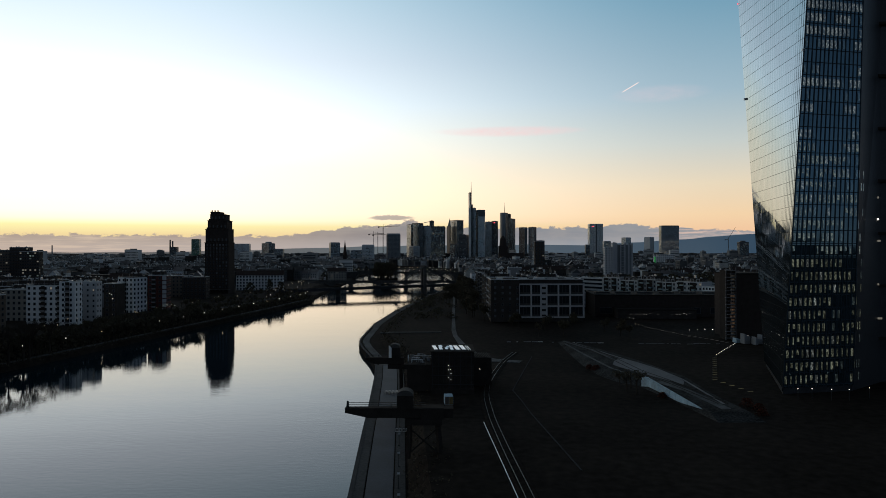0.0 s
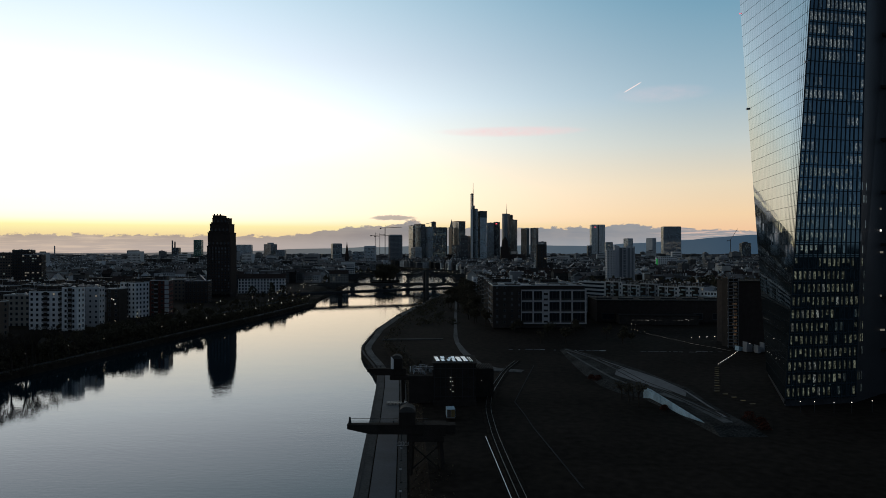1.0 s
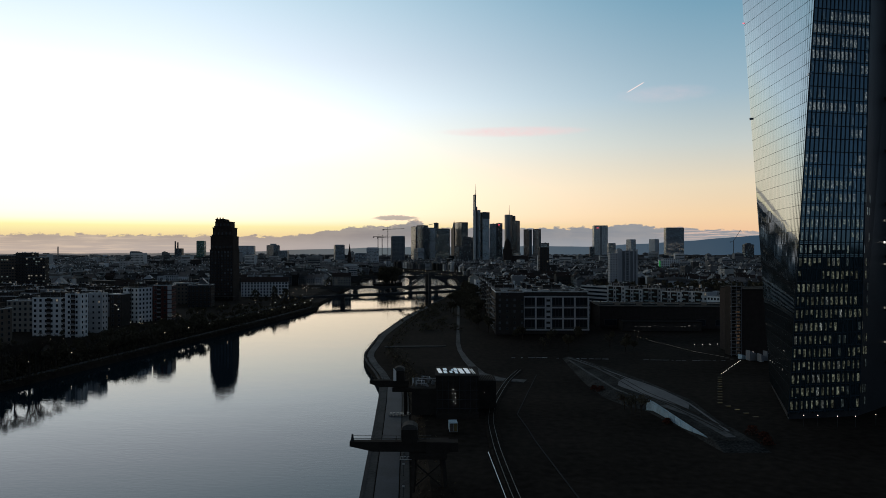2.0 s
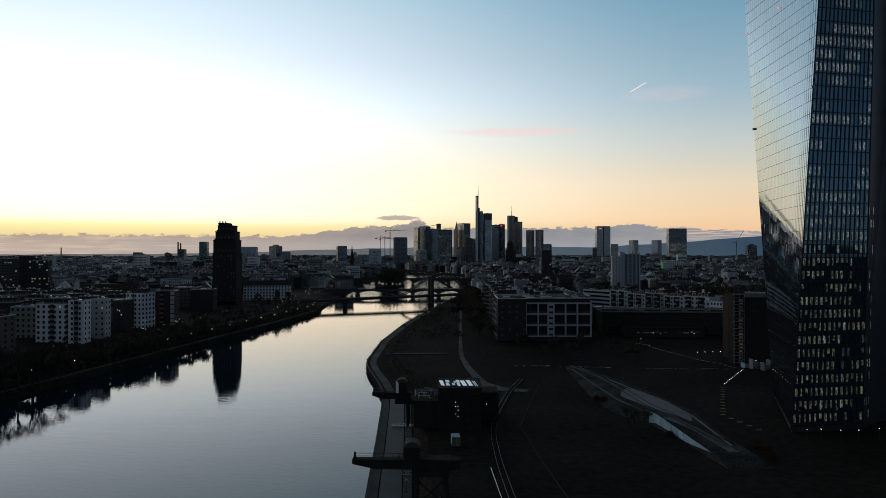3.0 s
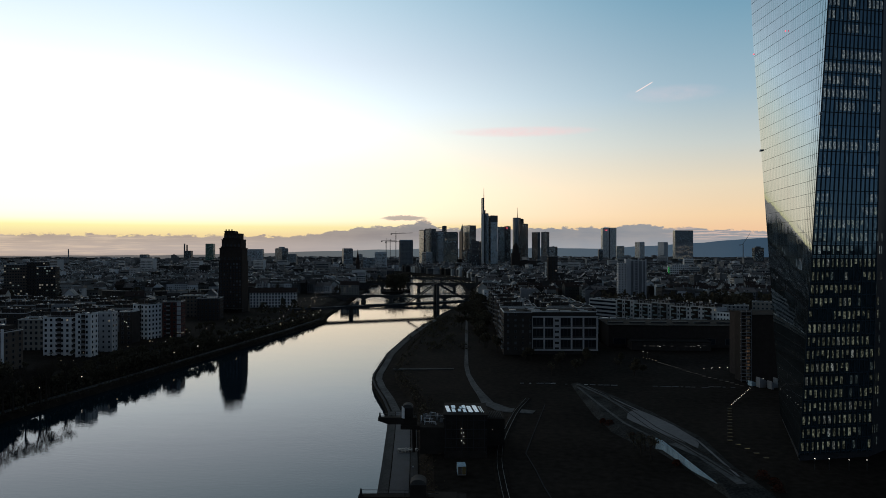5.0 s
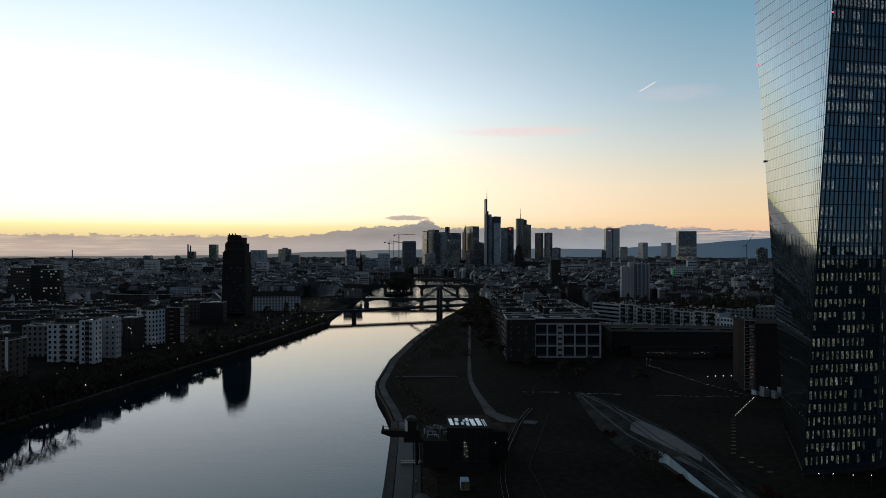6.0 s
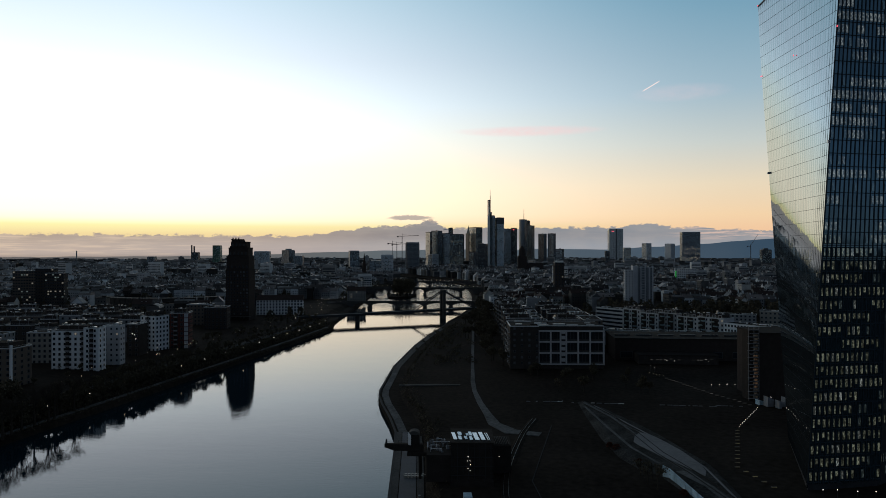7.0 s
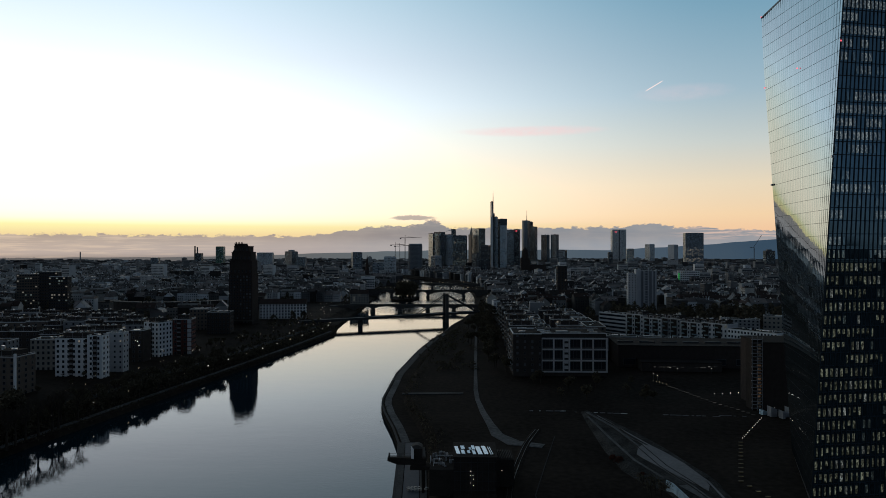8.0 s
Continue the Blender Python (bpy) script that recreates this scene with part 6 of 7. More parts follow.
    # cathedral: dark tower with a stepped lantern and nave
    ob = thing("cathedral", 165, 1900, 7, 0, "dark sandstone cathedral tower and nave", "church")
    child("tower", Shape().box(-12, 12, 0, 24, 0, 56).mesh("tower", M_BRICK), ob)
    child("lantern", Shape().round(0, 12, 56, 76, 10, 8, 8).round(0, 12, 76, 84, 7, 1.5, 8).mesh("lantern", M_BRICK), ob)
    child("nave", Shape().box(12, 56, 4, 22, 0, 22).gable(12, 56, 4, 22, 22, 14, .5, "x").mesh("nave", M_BRICK), ob)
    mast(ob, 0, 12, 84, 8, .5)
    ob = thing("church", -212, 1500, 7, 0, "slim dark church spire", "church")
    child("tower", Shape().box(-4, 4, 0, 8, 0, 34).mesh("tower", M_BRICK), ob)
    child("spire", Shape().round(0, 4, 34, 66, 4.4, .2, 8).mesh("spire", M_TILE), ob)
    for x, y, h, arm in ((-172, 2000, 112, 48), (-205, 2050, 92, 30), (-186, 1980, 88, 26), (1190, 2900, 88, 60)):
        ob = thing("tower_crane", x, y, 7, 0, "slim lattice tower crane on a building site", "crane", "tower cranes")
        m = Shape()
        for dx, dy in ((-1, -1), (1, -1), (-1, 1), (1, 1)):
            m.box(dx - .25, dx + .25, dy - .25, dy + .25, 0, h)
        for k in range(int(h / 6)):
            m.beam((-1, -1, 6 * k), (1, -1, 6 * k + 6), .3)
        child("mast", m.mesh("mast", M_STEEL), ob)
        up = 50 if x > 0 else 2
        child("jib", Shape().beam((-3, 0, h), (arm * (.5 if x > 0 else 1), 0, h + up), .9, 1.2).beam((0, 0, h + 6), (arm * .6 * (.5 if x > 0 else 1), 0, h + up * .6), .3).mesh("jib", M_STEEL), ob)
        child("counter_jib", Shape().beam((0, 0, h), (-15, 0, h), 1, 1.4).box(-15, -11, -1, 1, h - 3, h).mesh("counter_jib", M_STEEL), ob)
        child("apex", Shape().beam((0, 0, h), (0, 0, h + 8), .8).mesh("apex", M_STEEL), ob)


build_skyline()


# ---- the city carpet: roofs out to the hills ----
class Carpet:
    """Collects the far houses: walls, roofs, panes and trim."""

    def __init__(self):
        self.walls, self.roofs, self.tiles, self.panes, self.trim, self.lit, self.slabs = (Shape() for _ in range(7))

    def house(self, place, w, d, h, kind, rng, detail):
        """w along the street, d deep, the street on the -y side. kind: ridge, mansard or flat."""
        a, b, z0, z1 = w / 2, d / 2, 5.5, 7 + h
        ring = lambda u, v, z: [place(-u, -v, z), place(u, -v, z), place(u, v, z), place(-u, v, z)]
        sides = [(0, 1, 5, 4), (1, 2, 6, 5), (2, 3, 7, 6), (3, 0, 4, 7)]
        self.walls.add(ring(a, b, z0) + ring(a, b, z1), sides)
        e = .35
        if kind == "flat":
            self.roofs.add(ring(a + e, b + e, z1) + ring(a + e, b + e, z1 + .45), sides + [(4, 5, 6, 7)])
            if detail:
                u, v, q = rng.uniform(-.5, .5) * a, rng.uniform(-.4, .4) * b, rng.uniform(1, 2.6)
                self.roofs.add([place(u + p * q, v + r * 1.3, z1 + .45) for p, r in ((-1, -1), (1, -1), (1, 1), (-1, 1))] + [place(u + p * q, v + r * 1.3, z1 + 2.2) for p, r in ((-1, -1), (1, -1), (1, 1), (-1, 1))], sides + [(4, 5, 6, 7)])
                if rng.random() < .55:
                    self.trim.add([place(-a - e, -b - e - .03, z1 + .1), place(a + e, -b - e - .03, z1 + .1), place(a + e, -b - e - .03, z1 + .42), place(-a - e, -b - e - .03, z1 + .42)], [(0, 1, 2, 3)])
        elif kind == "mansard":
            k = 2.6
            self.tiles.add(ring(a + e, b + e, z1) + ring(a + e, b - 1.1, z1 + k), sides)
            self.tiles.add(ring(a + e, b - 1.1, z1 + k) + [place(-a - e, 0, z1 + k + 1.6), place(a + e, 0, z1 + k + 1.6)], [(0, 1, 5, 4), (2, 3, 4, 5), (1, 2, 5), (3, 0, 4)])
        else:
            r = b * rng.uniform(.75, 1.0)
            self.tiles.add(ring(a + e, b + e, z1 - .1) + [place(-a - e, 0, z1 + r), place(a + e, 0, z1 + r)], [(0, 1, 5, 4), (2, 3, 4, 5)])
            self.walls.add([place(a, -b, z1), place(a, b, z1), place(a, 0, z1 + r - .3), place(-a, -b, z1), place(-a, b, z1), place(-a, 0, z1 + r - .3)], [(0, 1, 2), (4, 3, 5)])
        if not detail:
            return
        if kind != "flat":
            for q in range(rng.randint(1, 3)):
                u = rng.uniform(-.8, .8) * a
                top = z1 + b + 1.0
                self.walls.add([place(u + x, v, z) for z in (z1 + 1, top) for x, v in ((-.5, .2), (.5, .2), (.5, 1.1), (-.5, 1.1))], sides + [(4, 5, 6, 7)])
            for q in range(int(w / 4)):
                if rng.random() < .55:
                    u, z = -a + 4 * q + 2, z1 + .7
                    for v in (-1, 1):
                        y0, y1 = v * (b - .7), v * (b - 2.4)
                        self.walls.add([place(u - .7, y0, z), place(u + .7, y0, z), place(u + .7, y0, z + 1.4), place(u - .7, y0, z + 1.4)], [(0, 1, 2, 3)])
                        self.trim.add([place(u - .8, y0, z + 1.42), place(u + .8, y0, z + 1.42), place(u + .8, y1, z + 1.62), place(u - .8, y1, z + 1.62)], [(0, 1, 2, 3)])
        for v in (-1, 1):
            for k in range(1, int(h / 3.3)):
                for c in range(int(w / 2.9)):
                    u, z = -a + 1.5 + 2.9 * c, 7.6 + 3.3 * k
                    y0 = v * (b + .05)
                    lamp_on = rng.random() < .022
                    (self.lit if lamp_on else self.panes).add([place(u - .55, y0, z), place(u + .55, y0, z), place(u + .55, y0, z + 1.6), place(u - .55, y0, z + 1.6)], [(0, 1, 2, 3)])


def build_far_city():
    rng = random.Random(21)
    far = Carpet()
    single = 0

    def free(px, py):
        """True outside the river, the named houses, the park and the tower's grounds."""
        if bank_at(py, 0) - 30 < px < bank_at(py, 1) + 28:
            return False
        if py < 800 and -60 < px < 420 or py < 700 and px < -.2 * py:
            return False
        if 845 < py < 940 and -605 < px < -490 or 700 < py < 850 and -.66 < px / py < -.56:
            return False
        if 660 < py < 1010 and -262 < px < -130 or 750 < py < 930 and -450 < px < -270:
            return False
        return not (800 < py < 900 and 180 < px < 250)

    def emit(px, py, turn, w, d, h, kind, detail):
        nonlocal single
        c, sn = math.cos(turn), math.sin(turn)
        if detail and py < 1150 and single < 190 and rng.random() < .4:
            single += 1
            one = Carpet()
            one.house(lambda u, v, z: (u, v, z), w, d, h, kind, rng, True)
            ob = thing("city_house", px, py, 0, math.degrees(turn), {"flat": "flat-roofed city house in a street row", "ridge": "dark pitched-roof city house in a street row", "mansard": "city house with a dark mansard roof"}[kind], "house", "city houses")
            wall = child("wall", one.walls.mesh("wall", M_CITYWALL), ob)
            child("roof", (one.roofs if kind == "flat" else one.tiles).mesh("roof", M_ROOF if kind == "flat" else M_TILE), ob)
            for name, sh, mt in (("glazing", one.panes, M_PANE), ("lit_window", one.lit, M_LITWIN)):
                if sh.v:
                    child(name, sh.mesh(name, mt), wall, kind="stuff")
            if one.trim.v:
                child("roof_trim", one.trim.mesh("roof_trim", M_METAL), ob)
        else:
            far.house(lambda u, v, z: (px + c * u - sn * v, py + sn * u + c * v, z), w, d, h, kind, rng, detail)

    # districts of street blocks, each with a turn of its own
    for y0, y1, bw, bd, deep in ((640, 1500, 78, 58, 11.5), (1500, 2300, 92, 70, 12.5), (2300, 3300, 130, 110, 16), (3300, 4600, 210, 190, 24)):
        detail = y1 <= 2300
        y = y0
        while y < y1:
            x = -.74 * y - 60
            while x < .70 * y + 60:
                cx, cy = x + rng.uniform(-6, 6), y + rng.uniform(-6, 6)
                x += bw
                turn = .32 * math.sin(cx * .0021 + 1.3) + .28 * math.cos(cy * .0027 + cx * .0009) + rng.uniform(-.05, .05)
                c, sn = math.cos(turn), math.sin(turn)
                if rng.random() < .07:
                    continue
                base = rng.uniform(12, 18)
                style = rng.choice(("ridge", "ridge", "ridge", "mansard", "flat"))
                hw, hd = bw / 2 - 7, bd / 2 - 6
                for side, length, off, extra in ((0, 2 * hw, -hd, 0), (1, 2 * hw, hd, math.pi), (2, 2 * (hd - deep), -hw, -math.pi / 2), (3, 2 * (hd - deep), hw, math.pi / 2)):
                    u = -length / 2
                    while u < length / 2 - 6:
                        w = min(rng.uniform(10, 20) * (1 if detail else 1.8), length / 2 - u)
                        m = u + w / 2
                        u += w
                        if w < 5 or rng.random() < .08:
                            continue
                        lx, ly = (m, off) if side < 2 else (off, m)
                        px, py = cx + c * lx - sn * ly, cy + sn * lx + c * ly
                        if not free(px, py):
                            continue
                        kind = style if rng.random() < .75 else rng.choice(("ridge", "mansard", "flat"))
                        h = base + rng.uniform(-2.5, 2.5) + (rng.uniform(5, 16) if rng.random() < .025 else 0)
                        emit(px, py, turn + extra, w - .1, deep * rng.uniform(.9, 1.1), h, "flat" if h > 21 else kind, detail)
                if detail and rng.random() < .5:
                    px, py = cx + rng.uniform(-8, 8), cy + rng.uniform(-5, 5)
                    if free(px, py):
                        emit(px, py, turn, rng.uniform(8, 22), rng.uniform(7, 12), rng.uniform(4, 10), "flat", True)
            y += bd
    # taller slabs and offices standing out of the roofs
    for k in range(230):
        py = rng.uniform(1250, 2300) if k % 3 else rng.uniform(2300, 4300)
        px = rng.uniform(.08, .66) * py if k % 5 < 3 else rng.uniform(-.70, -.13) * py
        w, d, h = rng.uniform(12, 32), rng.uniform(10, 16), rng.uniform(17, 27) if rng.random() < .75 else rng.uniform(27, 46)
        turn = rng.uniform(-.45, .45)
        c, sn = math.cos(turn), math.sin(turn)
        if not free(px, py):
            continue
        place = lambda u, v, z: (px + c * u - sn * v, py + sn * u + c * v, z)
        ring = [(-w / 2, -d / 2), (w / 2, -d / 2), (w / 2, d / 2), (-w / 2, d / 2)]
        far.slabs.add([place(u, v, z) for z in (5.5, 7 + h) for u, v in ring], [(0, 1, 5, 4), (1, 2, 6, 5), (2, 3, 7, 6), (3, 0, 4, 7), (4, 5, 6, 7)])
        far.roofs.add([place(u * .4, v * .5, z) for z in (7 + h, 9.4 + h) for u, v in ring], [(0, 1, 5, 4), (1, 2, 6, 5), (2, 3, 7, 6), (3, 0, 4, 7), (4, 5, 6, 7)])
        lit_slab = rng.random() < .12
        for q in range(1, int(h / 3.5)):
            z = 7 + 3.5 * q
            n = 1 if rng.random() < .5 else int(w / 3)
            for i in range(n):
                u0, u1 = -w / 2 + .6 + (w - 1.2) * i / n, -w / 2 + .6 + (w - 1.2) * (i + (1 if n == 1 else .7)) / n
                on = rng.random() < (.25 if lit_slab else .012) and n > 1
                (far.lit if on else far.panes).add([place(u0, -d / 2 - .06, z), place(u1, -d / 2 - .06, z), place(u1, -d / 2 - .06, z + 1.7), place(u0, -d / 2 - .06, z + 1.7)], [(0, 1, 2, 3)])
    ob = thing("far_city", 0, 0, 0, 0, "carpet of dark city houses and roofs reaching the hills", "city", kind="stuff")
    for name, sh, mt, label in (("walls", far.walls, M_CITY, ""), ("office_slabs", far.slabs, M_SLAB, "grey office slabs above the roofs"), ("flat_roofs", far.roofs, M_CITYROOF, ""), ("tiled_roofs", far.tiles, M_CITYTILE, "dark pitched roofs"), ("lit_windows", far.lit, M_LITWIN, ""),
                                ("dark_windows", far.panes, M_PANE, ""), ("metal_trim", far.trim, M_METAL, "pale metal roof edges catching the sky")):
        child(name, sh.mesh(name, mt), ob, label, kind="stuff")


build_far_city()


def build_hills():
    """Low wooded hills at the edge of the plain; distance haze is painted as a glowing colour."""
    mt = bpy.data.materials.new("haze_glow_hills")
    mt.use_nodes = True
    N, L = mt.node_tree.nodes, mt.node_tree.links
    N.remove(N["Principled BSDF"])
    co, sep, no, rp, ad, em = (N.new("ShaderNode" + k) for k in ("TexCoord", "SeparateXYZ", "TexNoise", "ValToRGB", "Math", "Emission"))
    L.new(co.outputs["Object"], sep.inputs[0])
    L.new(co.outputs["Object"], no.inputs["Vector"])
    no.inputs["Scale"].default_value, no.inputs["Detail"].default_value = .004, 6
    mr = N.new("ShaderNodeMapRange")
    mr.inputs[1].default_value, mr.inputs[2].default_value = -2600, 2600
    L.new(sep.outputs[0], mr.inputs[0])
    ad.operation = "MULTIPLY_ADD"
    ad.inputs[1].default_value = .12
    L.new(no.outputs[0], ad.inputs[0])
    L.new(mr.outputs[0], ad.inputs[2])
    # haze tints from grey-brown to blue, emitted by the hills themselves
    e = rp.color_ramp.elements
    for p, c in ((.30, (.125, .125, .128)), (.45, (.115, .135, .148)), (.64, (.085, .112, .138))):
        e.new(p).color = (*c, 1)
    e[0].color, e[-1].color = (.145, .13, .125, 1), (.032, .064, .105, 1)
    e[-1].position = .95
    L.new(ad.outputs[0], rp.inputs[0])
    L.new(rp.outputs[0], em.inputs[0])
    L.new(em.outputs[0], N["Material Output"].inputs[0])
    heights = [(-1.2, 40), (-.62, 40), (-.40, 42), (-.30, 50), (-.18, 68), (-.10, 78), (-.02, 86), (.06, 80), (.13, 90), (.20, 84), (.27, 102), (.33, 120), (.37, 136), (.42, 152), (.47, 166), (.55, 172), (.7, 150), (1.2, 90)]
    vs, fs = [], []
    R, n = 4700, 260
    for k in range(n + 1):
        a = -1.2 + 2.4 * k / n
        for (a0, h0), (a1, h1) in zip(heights, heights[1:]):
            if a0 <= a <= a1:
                t = (a - a0) / (a1 - a0)
                t = t * t * (3 - 2 * t)
                h = h0 + (h1 - h0) * t
                break
        h += 3.5 * noise.noise(Vector((a * 30, 0, 0))) + 1.2 * noise.noise(Vector((a * 160, 5, 0)))
        for q, r in ((-1.0, R - 260), (.35, R - 120), (1.0, R)):
            vs.append((r * math.sin(a), r * math.cos(a), 4 if q < 0 else 20 + (h - 20) * q))
    for k in range(n):
        i = 3 * k
        fs += [(i, i + 3, i + 4, i + 1), (i + 1, i + 4, i + 5, i + 2)]
    tagged(new("backdrop", solid("backdrop", vs, fs, mt, smooth=True)), "distant hills beyond the city plain, glowing in painted haze colours", "hills", kind="structure")


build_hills()


# ---- trees ----
def tree_meshes(seed, height, spread, leaves, leaf, levels=3, stout=.016):
    """Trunk with limbs, and a ragged crown of small leaf clumps."""
    rng = random.Random(seed)
    wood, tips = Shape(), []

    def limb(a, d, length, r, level):
        b = a + d * length
        wood.beam(a, b, r * 2, r * 2)
        if level < 2:
            tips.append((a + (b - a) * rng.uniform(.3, 1), length))
        if level == 0:
            return
        for _ in range(rng.randint(3, 4)):
            q = (d + Vector((rng.uniform(-1, 1), rng.uniform(-1, 1), rng.uniform(-.25, .5))) * spread).normalized()
            limb(a + d * length * rng.uniform(.35, 1), q, length * rng.uniform(.6, .85), r * .55, level - 1)

    trunk = Shape().round(0, 0, -.3, height * .2, height * .028, height * .02, 8)
    limb(Vector((0, 0, height * .18)), Vector((rng.uniform(-.1, .1), rng.uniform(-.1, .1), 1)).normalized(), height * .27, height * stout, levels)
    v, f = [], []
    for p, ln in tips:
        for _ in range(leaves):
            c = p + Vector((rng.gauss(0, 1), rng.gauss(0, 1), rng.gauss(0, .8))) * height * .065
            u = Vector((rng.gauss(0, 1), rng.gauss(0, 1), rng.gauss(0, 1))).normalized() * leaf * rng.uniform(.6, 1.3)
            w = u.cross(Vector((rng.gauss(0, 1), rng.gauss(0, 1), rng.gauss(0, 1)))).normalized() * leaf * rng.uniform(.5, 1)
            n = len(v)
            v += [tuple(c - u), tuple(c + w), tuple(c + u), tuple(c - w)]
            f.append((n, n + 1, n + 2, n + 3))
    trunk.add(wood.v, wood.f)
    return trunk.mesh("trunk", M_BARK), None, (solid("crown", v, f, M_LEAF) if v else None)


def plant(kinds, x, y, z, scale, rz, label, group):
    ob = thing("tree", x, y, z, rz, label, "tree", group)
    ob.scale = (scale, scale, scale)
    child("trunk", kinds[0], ob)
    if kinds[2]:
        child("crown", kinds[2], ob)
    return ob


def build_trees():
    rng = random.Random(17)
    full = [tree_meshes(s, 14, 1.1, 16, .62) for s in (1, 2, 3)]
    thin = [tree_meshes(s, 15, 1.0, 4, .42) for s in (7, 8)]
    bare = [tree_meshes(s, 16, .85, 0, .3, 5, .011) for s in (12, 13)]
    for k in range(124):
        y = 205 + k * 4.35 + rng.uniform(-3, 3)
        back = rng.choice((18, 22, 26, 32, 40, 52)) if y < 330 or y > 520 else rng.choice((17, 19, 21, 24))
        x = bank_at(y, 0) - back + rng.uniform(-3, 3)
        plant(rng.choice(full + full + thin), x, y, 6.3, (rng.uniform(.95, 1.25) if y < 318 else rng.uniform(.5, .68) if y < 500 else rng.uniform(.3, .44)), rng.uniform(0, 360), "dark autumn tree on the river bank", "left bank trees")
    for k in range(60):
        y = 262 + 5.0 * k + rng.uniform(-2, 2)
        plant(rng.choice(full + thin), bank_at(y, 0) - rng.uniform(7, 11), y, 2.6, rng.uniform(.72, .98) if y < 380 else rng.uniform(.66, .92) if y < 465 else rng.uniform(.4, .58), rng.uniform(0, 360), "dark autumn tree at the foot of the bank", "left bank trees")
    for x, y in ((-178, 264), (-176, 271), (-177, 278), (-178, 286), (-177, 293), (-175, 300), (-176, 306), (-179, 313), (-175, 320)):
        plant(rng.choice(bare), x - 6, y, 3, rng.uniform(1.2, 1.45), rng.uniform(0, 360), "bare tree leaning over the river bank", "left bank trees")
    for x, y in ((56.0, 212), (57.6, 207), (55.6, 219), (58.6, 217)):
        plant(rng.choice(thin), x, y, 7, rng.uniform(.46, .68), rng.uniform(0, 360), "thin half-bare tree before the ramp wall", "ramp trees")
    for k in range(20):
        y = rng.uniform(330, 470)
        plant(rng.choice(full + thin), rng.uniform(-250, bank_at(y, 0) - 36), y - 40, 6.5, rng.uniform(.28, .42), rng.uniform(0, 360), "dark tree between the riverside blocks", "left bank trees")
    for k in range(26):
        y = rng.uniform(495, 610)
        plant(rng.choice(full + thin), bank_at(y, 0) - rng.uniform(26, 62), y, 6.5, rng.uniform(.36, .52), rng.uniform(0, 360), "dark tree between the riverside blocks", "left bank trees")
    for k in range(26):
        y = rng.uniform(560, 760)
        plant(rng.choice(full), rng.uniform(bank_at(y, 1) + 24, 30), y, 6.8, rng.uniform(.6, 1.0), rng.uniform(0, 360), "dark tree in the riverside park", "right bank trees")
    for k in range(20):
        plant(rng.choice(full), rng.uniform(15, 25), 425 + 15 * k + rng.uniform(-4, 4), 6.8, rng.uniform(.8, 1.1), rng.uniform(0, 360), "dark street tree before the apartment blocks", "street trees")
    for k in range(18):
        y = rng.uniform(640, 900)
        plant(rng.choice(full), rng.uniform(20, 60), y, 6.8, rng.uniform(.8, 1.2), rng.uniform(0, 360), "dark tree behind the bridge head", "right bank trees")
    for k in range(12):
        plant(rng.choice(full + thin), rng.uniform(36, 98), rng.uniform(345, 405), 7, rng.uniform(.45, .75), rng.uniform(0, 360), "low dark tree before the offices", "right bank trees")
    for k in range(16):
        plant(rng.choice(full), rng.uniform(-113, -82), rng.uniform(1135, 1180), 3, rng.uniform(1.7, 2.6), rng.uniform(0, 360), "tall dark tree on the river island", "island trees")
    for k in range(10):
        plant(rng.choice(full), rng.uniform(-114, -82), rng.uniform(1126, 1150), 2.6, rng.uniform(.8, 1.3), rng.uniform(0, 360), "low dark tree on the river island", "island trees")
    tagged(new("island", Shape().prism([(-120, 1130), (-104, 1112), (-86, 1130), (-78, 1195), (-122, 1195)], -2, 3.2).mesh("island", M_GROUND)), "low wooded river island", "island", kind="structure")
    # scrub on both river banks and in the park
    v, f = [], []
    spots = []
    for k in range(2600):
        y = rng.uniform(180, 720)
        spots.append((bank_at(y, 0) - rng.uniform(8, 30), y, rng.uniform(3.2, 7.5), 1.0))
    for k in range(2200):
        y = rng.uniform(180, 720)
        spots.append((bank_at(y, 0) - (rng.uniform(.2, 2.0) if k % 3 == 0 else rng.uniform(7, 12)), y, rng.uniform(2.4, 3.4 if k % 3 == 0 else 4.6), .4 if k % 3 == 0 else .55))
    for k in range(1500):
        y = rng.uniform(60, 700)
        spots.append((bank_at(y, 1) + (rng.uniform(12.5, 19) if y < 330 else rng.uniform(12.5, 20)), y, rng.uniform(4, 7.2), .3 if y < 250 else .5))
    for k in range(90):
        y = rng.uniform(430, 660)
        x = rng.gauss(-12, 9)
        spots += [(x + rng.gauss(0, .8), y + rng.gauss(0, .8), rng.uniform(7, 9.2), .55) for _ in range(7)]
    for k in range(160):
        y = rng.uniform(330, 680)
        spots.append((bank_at(y, 1) + rng.uniform(.2, 1.0), y, rng.uniform(2.6, 3.2), .28))
    for x, y, z, g in spots:
        for _ in range(5):
            c = Vector((x + rng.gauss(0, 1), y + rng.gauss(0, 1), z + rng.gauss(0, .5)))
            u = Vector((rng.gauss(0, 1), rng.gauss(0, 1), rng.gauss(0, 1))).normalized() * g * rng.uniform(.5, 1.2)
            w = u.cross(Vector((rng.gauss(0, 1), rng.gauss(0, 1), rng.gauss(0, 1)))).normalized() * g * rng.uniform(.4, .9)
            n = len(v)
            v += [tuple(c - u), tuple(c + w), tuple(c + u), tuple(c - w)]
            f.append((n, n + 1, n + 2, n + 3))
    tagged(new("bank_scrub", solid("bank_scrub", v, f, M_LEAF)), "dark scrub and bushes on the river banks", "bushes", kind="stuff")
    # woods among the far roofs
    v, f = [], []
    groves = []
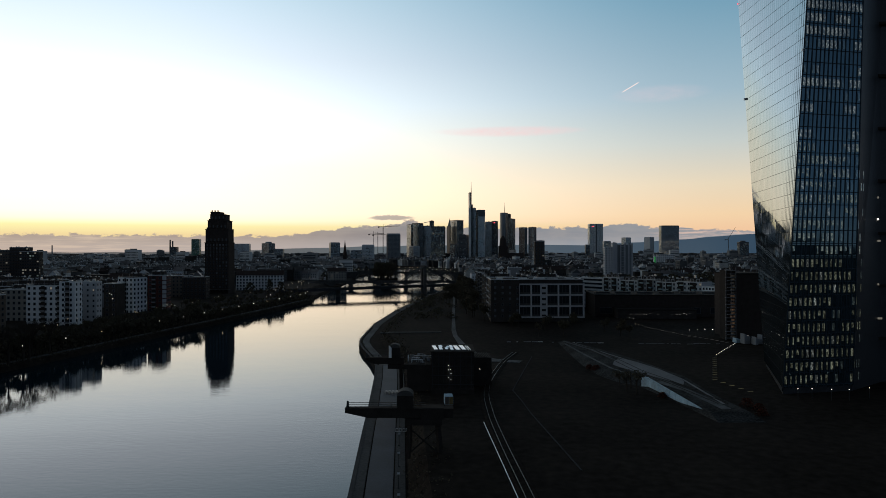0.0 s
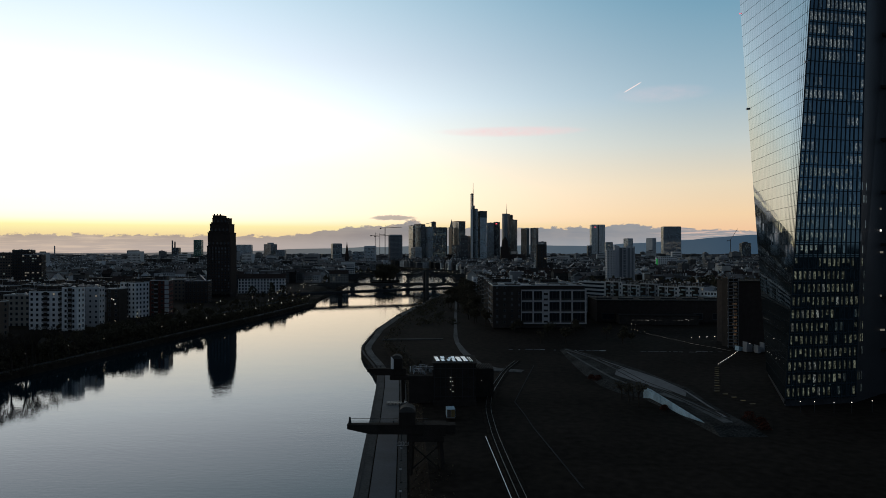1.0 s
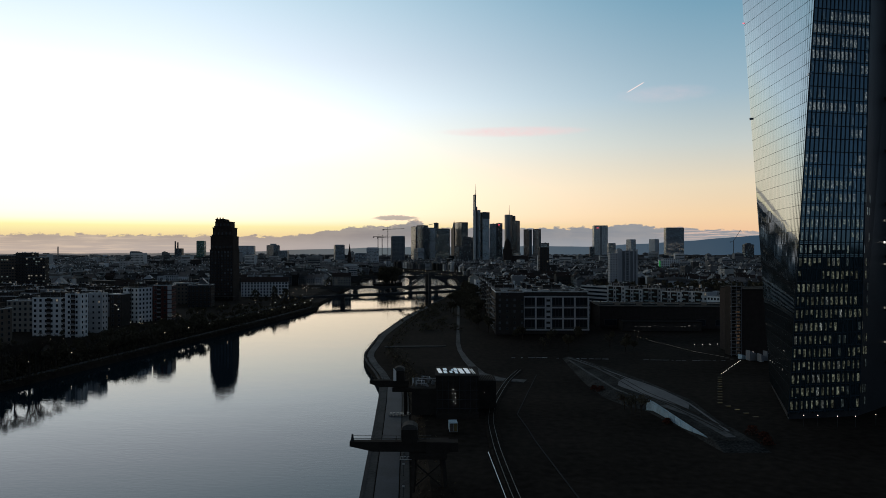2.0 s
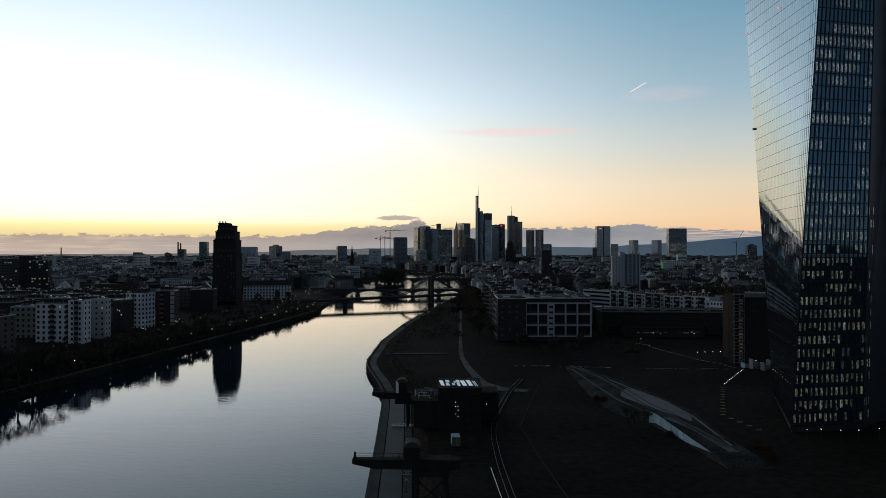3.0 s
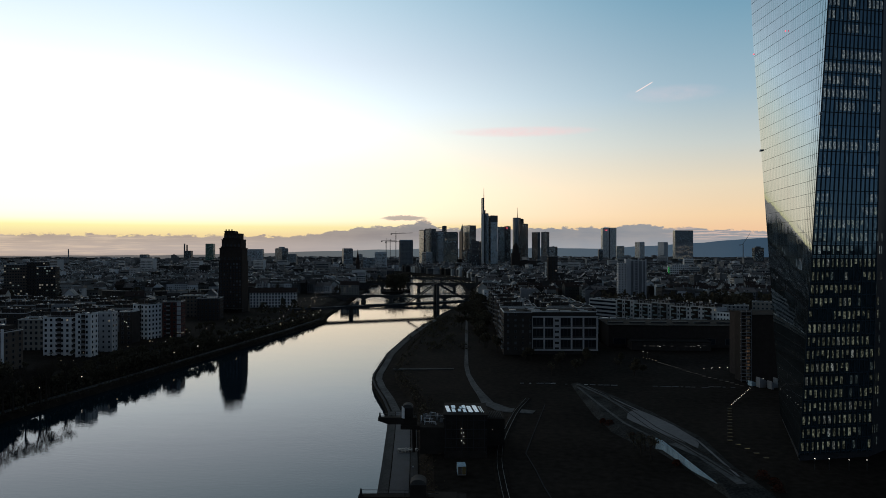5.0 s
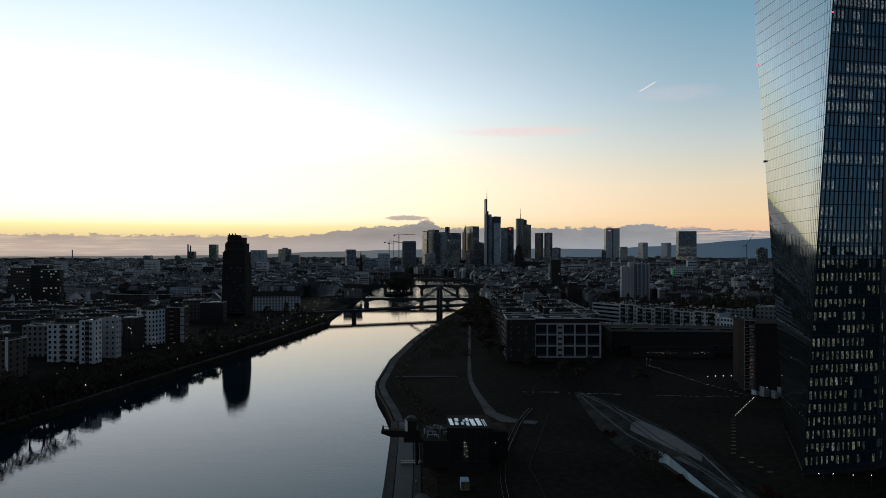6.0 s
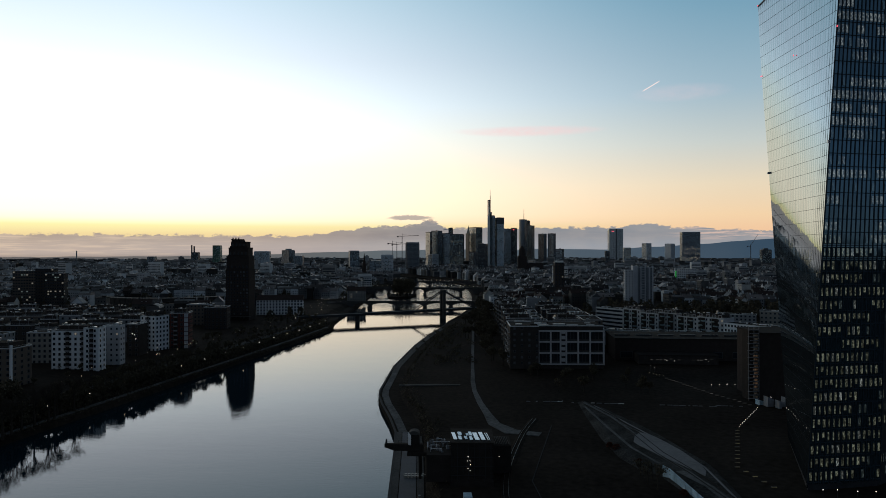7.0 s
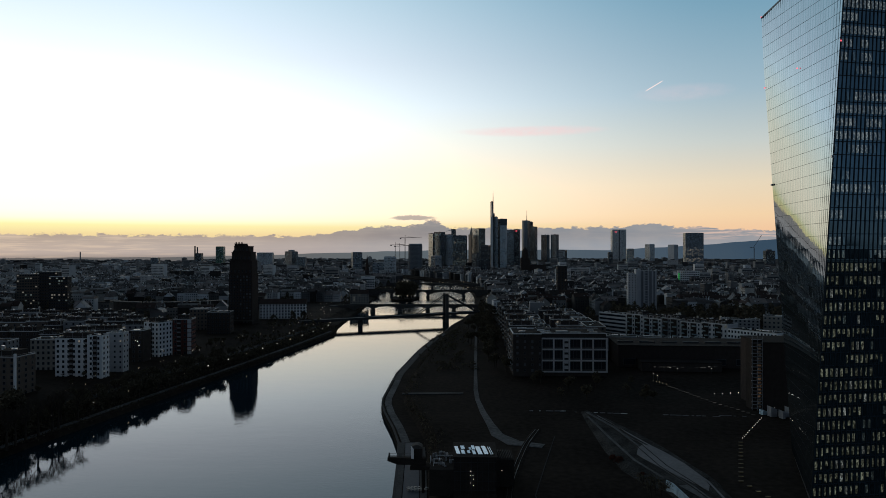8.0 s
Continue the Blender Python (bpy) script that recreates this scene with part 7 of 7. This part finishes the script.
    for k in range(880):
        y = rng.uniform(760, 3600) if k % 3 == 0 else rng.uniform(660, 1500)
        groves.append((rng.uniform(-.7, .68) * y, y, rng.uniform(4, 8), rng.uniform(8, 14)))
    for k in range(190):  # the belt behind the white housing row
        y = rng.uniform(650, 800)
        groves.append((rng.uniform(.21, .62) * y, y, rng.uniform(4, 8), rng.uniform(11, 17)))
    for k in range(110):
        y = rng.uniform(980, 1250)
        groves.append((rng.uniform(.25, .58) * y, y, rng.uniform(5, 9), rng.uniform(10, 16)))
    for x, y, r, h in groves:
        if bank_at(y, 0) - 20 < x < bank_at(y, 1) + 16:
            continue
        for _ in range(95):
            a, t = rng.uniform(0, 2 * math.pi), rng.random()
            reach = r * math.sqrt(rng.random()) * (1.25 - t)
            c = Vector((x + reach * math.cos(a), y + reach * math.sin(a), 8.5 + h * t))
            u = Vector((rng.gauss(0, 1), rng.gauss(0, 1), rng.gauss(0, 1))).normalized() * rng.uniform(.7, 1.7)
            w = u.cross(Vector((rng.gauss(0, 1), rng.gauss(0, 1), rng.gauss(0, 1)))).normalized() * rng.uniform(.6, 1.4)
            n = len(v)
            v += [tuple(c - u), tuple(c + w), tuple(c + u), tuple(c - w)]
            f.append((n, n + 1, n + 2, n + 3))
    tagged(new("far_woods", solid("far_woods", v, f, M_LEAF)), "dark tree clumps among the far houses", "trees", kind="stuff")


build_trees()


# ---- lamps ----
_lamp = {}


def lamp(x, y, z, h, r=.3, warm=True, group="street lamps", label="lit street lamp on a slim dark pole"):
    key = (round(h, 1), round(r, 2), warm)
    if key not in _lamp:
        _lamp[key] = (Shape().round(0, 0, 0, h, .09, .06, 6).mesh("pole", M_STEEL), Shape().round(0, 0, h, h + r * .9, r * .6, r, 8).round(0, 0, h + r * .9, h + r * 1.5, r, r * .3, 8).mesh("lamp_head", M_WARM if warm else M_COOL))
    ob = thing("street_lamp", x, y, z, 0, label, "street lamp", group)
    child("pole", _lamp[key][0], ob)
    child("lamp_head", _lamp[key][1], ob)


def build_lamps():
    rng = random.Random(9)
    for k in range(17):
        y = 306 + 27 * k
        lamp(bank_at(y, 0) - 6.3, y, 2.6, 5.5, .15 + .00025 * y, rng.random() < .3, "bank lamps")
    for k in range(24):
        y = 380 + 24 * k
        lamp(bank_at(y, 0) - 33 + rng.uniform(-6, 6), y, 6.8, 6, .16, rng.random() < .6, "bank lamps")
    for k in range(26):
        lamp(rng.uniform(-235, -185), rng.uniform(350, 520), 6.5, rng.choice((4, 5, 7)), .15, rng.random() < .5, "courtyard lamps")
    # lamp strings round the tower's forecourt
    pts = [(130, 310), (107, 274), (89, 228), (93, 204)]
    for (a, b), (c, d), n in zip(pts, pts[1:], (13, 10, 5)):
        for k in range(n):
            t = k / n
            if n != 13:
                ob = thing("lit_step", a + (c - a) * t, b + (d - b) * t, 7.5, 0, "low stone step with a dim yellow light line", "step", "forecourt steps")
                child("slab", Shape().box(-.8, .8, -.3, .3, 0, .22).mesh("slab", M_STONE), ob)
                child("light_line", Shape().box(-.7, .7, -.33, -.302, .08, .2).mesh("light_line", M_STEPLIGHT), ob, "dim yellow light line")
                continue
            lamp(a + (c - a) * t, b + (d - b) * t, 7.5, .9, .12, False, "forecourt bollards", "low lit bollard lamp beside the forecourt path")
    arc = [(106.7, 399), (112, 385), (121.8, 344), (127.6, 330), (131.3, 316)]
    for (a, b), (c, d), n in zip(arc, arc[1:], (5, 12, 4, 4)):
        for k in range(n):
            t = k / n
            if b < 390:
                ob = thing("path_light", a + (c - a) * t, b + (d - b) * t, 7.5, 0, "low stone kerb block with a dim light line", "path light", "forecourt path lights")
                child("block", Shape().box(-.8, .8, -.2, .2, 0, .3).mesh("block", M_STONE), ob)
                child("light_line", Shape().box(-.7, .7, -.23, -.202, .08, .26).mesh("light_line", M_STRIP), ob, "dim light line")
                continue
            lamp(a + (c - a) * t, b + (d - b) * t, 7.5, .8, .10, True, "forecourt bollards", "low lit bollard lamp beside the forecourt path")
    for k in range(5):
        lamp(128 + 4.3 * k, 361.3 + .8 * k, 7.5, 1.0, .17, False)
    for x, y in ((99.8, 474), (124.9, 428), (128.6, 426), (149, 426), (109.3, 408), (110, 402), (155.7, 334), (141, 322), (154, 347), (148, 262), (101, 198), (105, 198), (110, 197), (115, 197), (122, 199), (128, 200), (152, 300)):
        lamp(x, y, 7.5, 3, .13, False)
    for k in range(22):
        lamp(-155 + 8 * k + rng.uniform(-1, 1), 1216 + rng.uniform(-3, 3), 12.6, 4, .32, rng.random() < .6, "bridge lamps")
    for k in range(34):
        lamp(-190 + 9 * k + rng.uniform(-3, 3), 1500 + rng.uniform(-60, 60), 9, 5, .4, rng.random() < .6, "bridge lamps")
    for k in range(30):
        y = 560 + 24 * k + rng.uniform(-6, 6)
        lamp(bank_at(y, 0) - rng.choice((11, 16, 24, 34)) - rng.uniform(0, 5), y, 7, rng.uniform(4, 7), .13 + .00014 * y, rng.random() < .35, "bank lamps")
    for k in range(16):
        lamp(-70 + 6.5 * k, 1236 + rng.uniform(0, 120), 8, 4, .30, rng.random() < .4, "bridge lamps")
    for k in range(24):
        y = rng.uniform(700, 1400)
        lamp(bank_at(y, 0) - rng.uniform(14, 60), y, 7, 6, .17, rng.random() < .3, "bank lamps")
    for k in range(26):
        y = rng.uniform(900, 3400)
        x = rng.uniform(-.65, .6) * y
        if not bank_at(y, 0) - 16 < x < bank_at(y, 1) + 16:
            lamp(x, y, 7, 20, .15 + y * .00014, rng.random() < .6, "city lamps", "lit lamp above the far streets")


build_lamps()
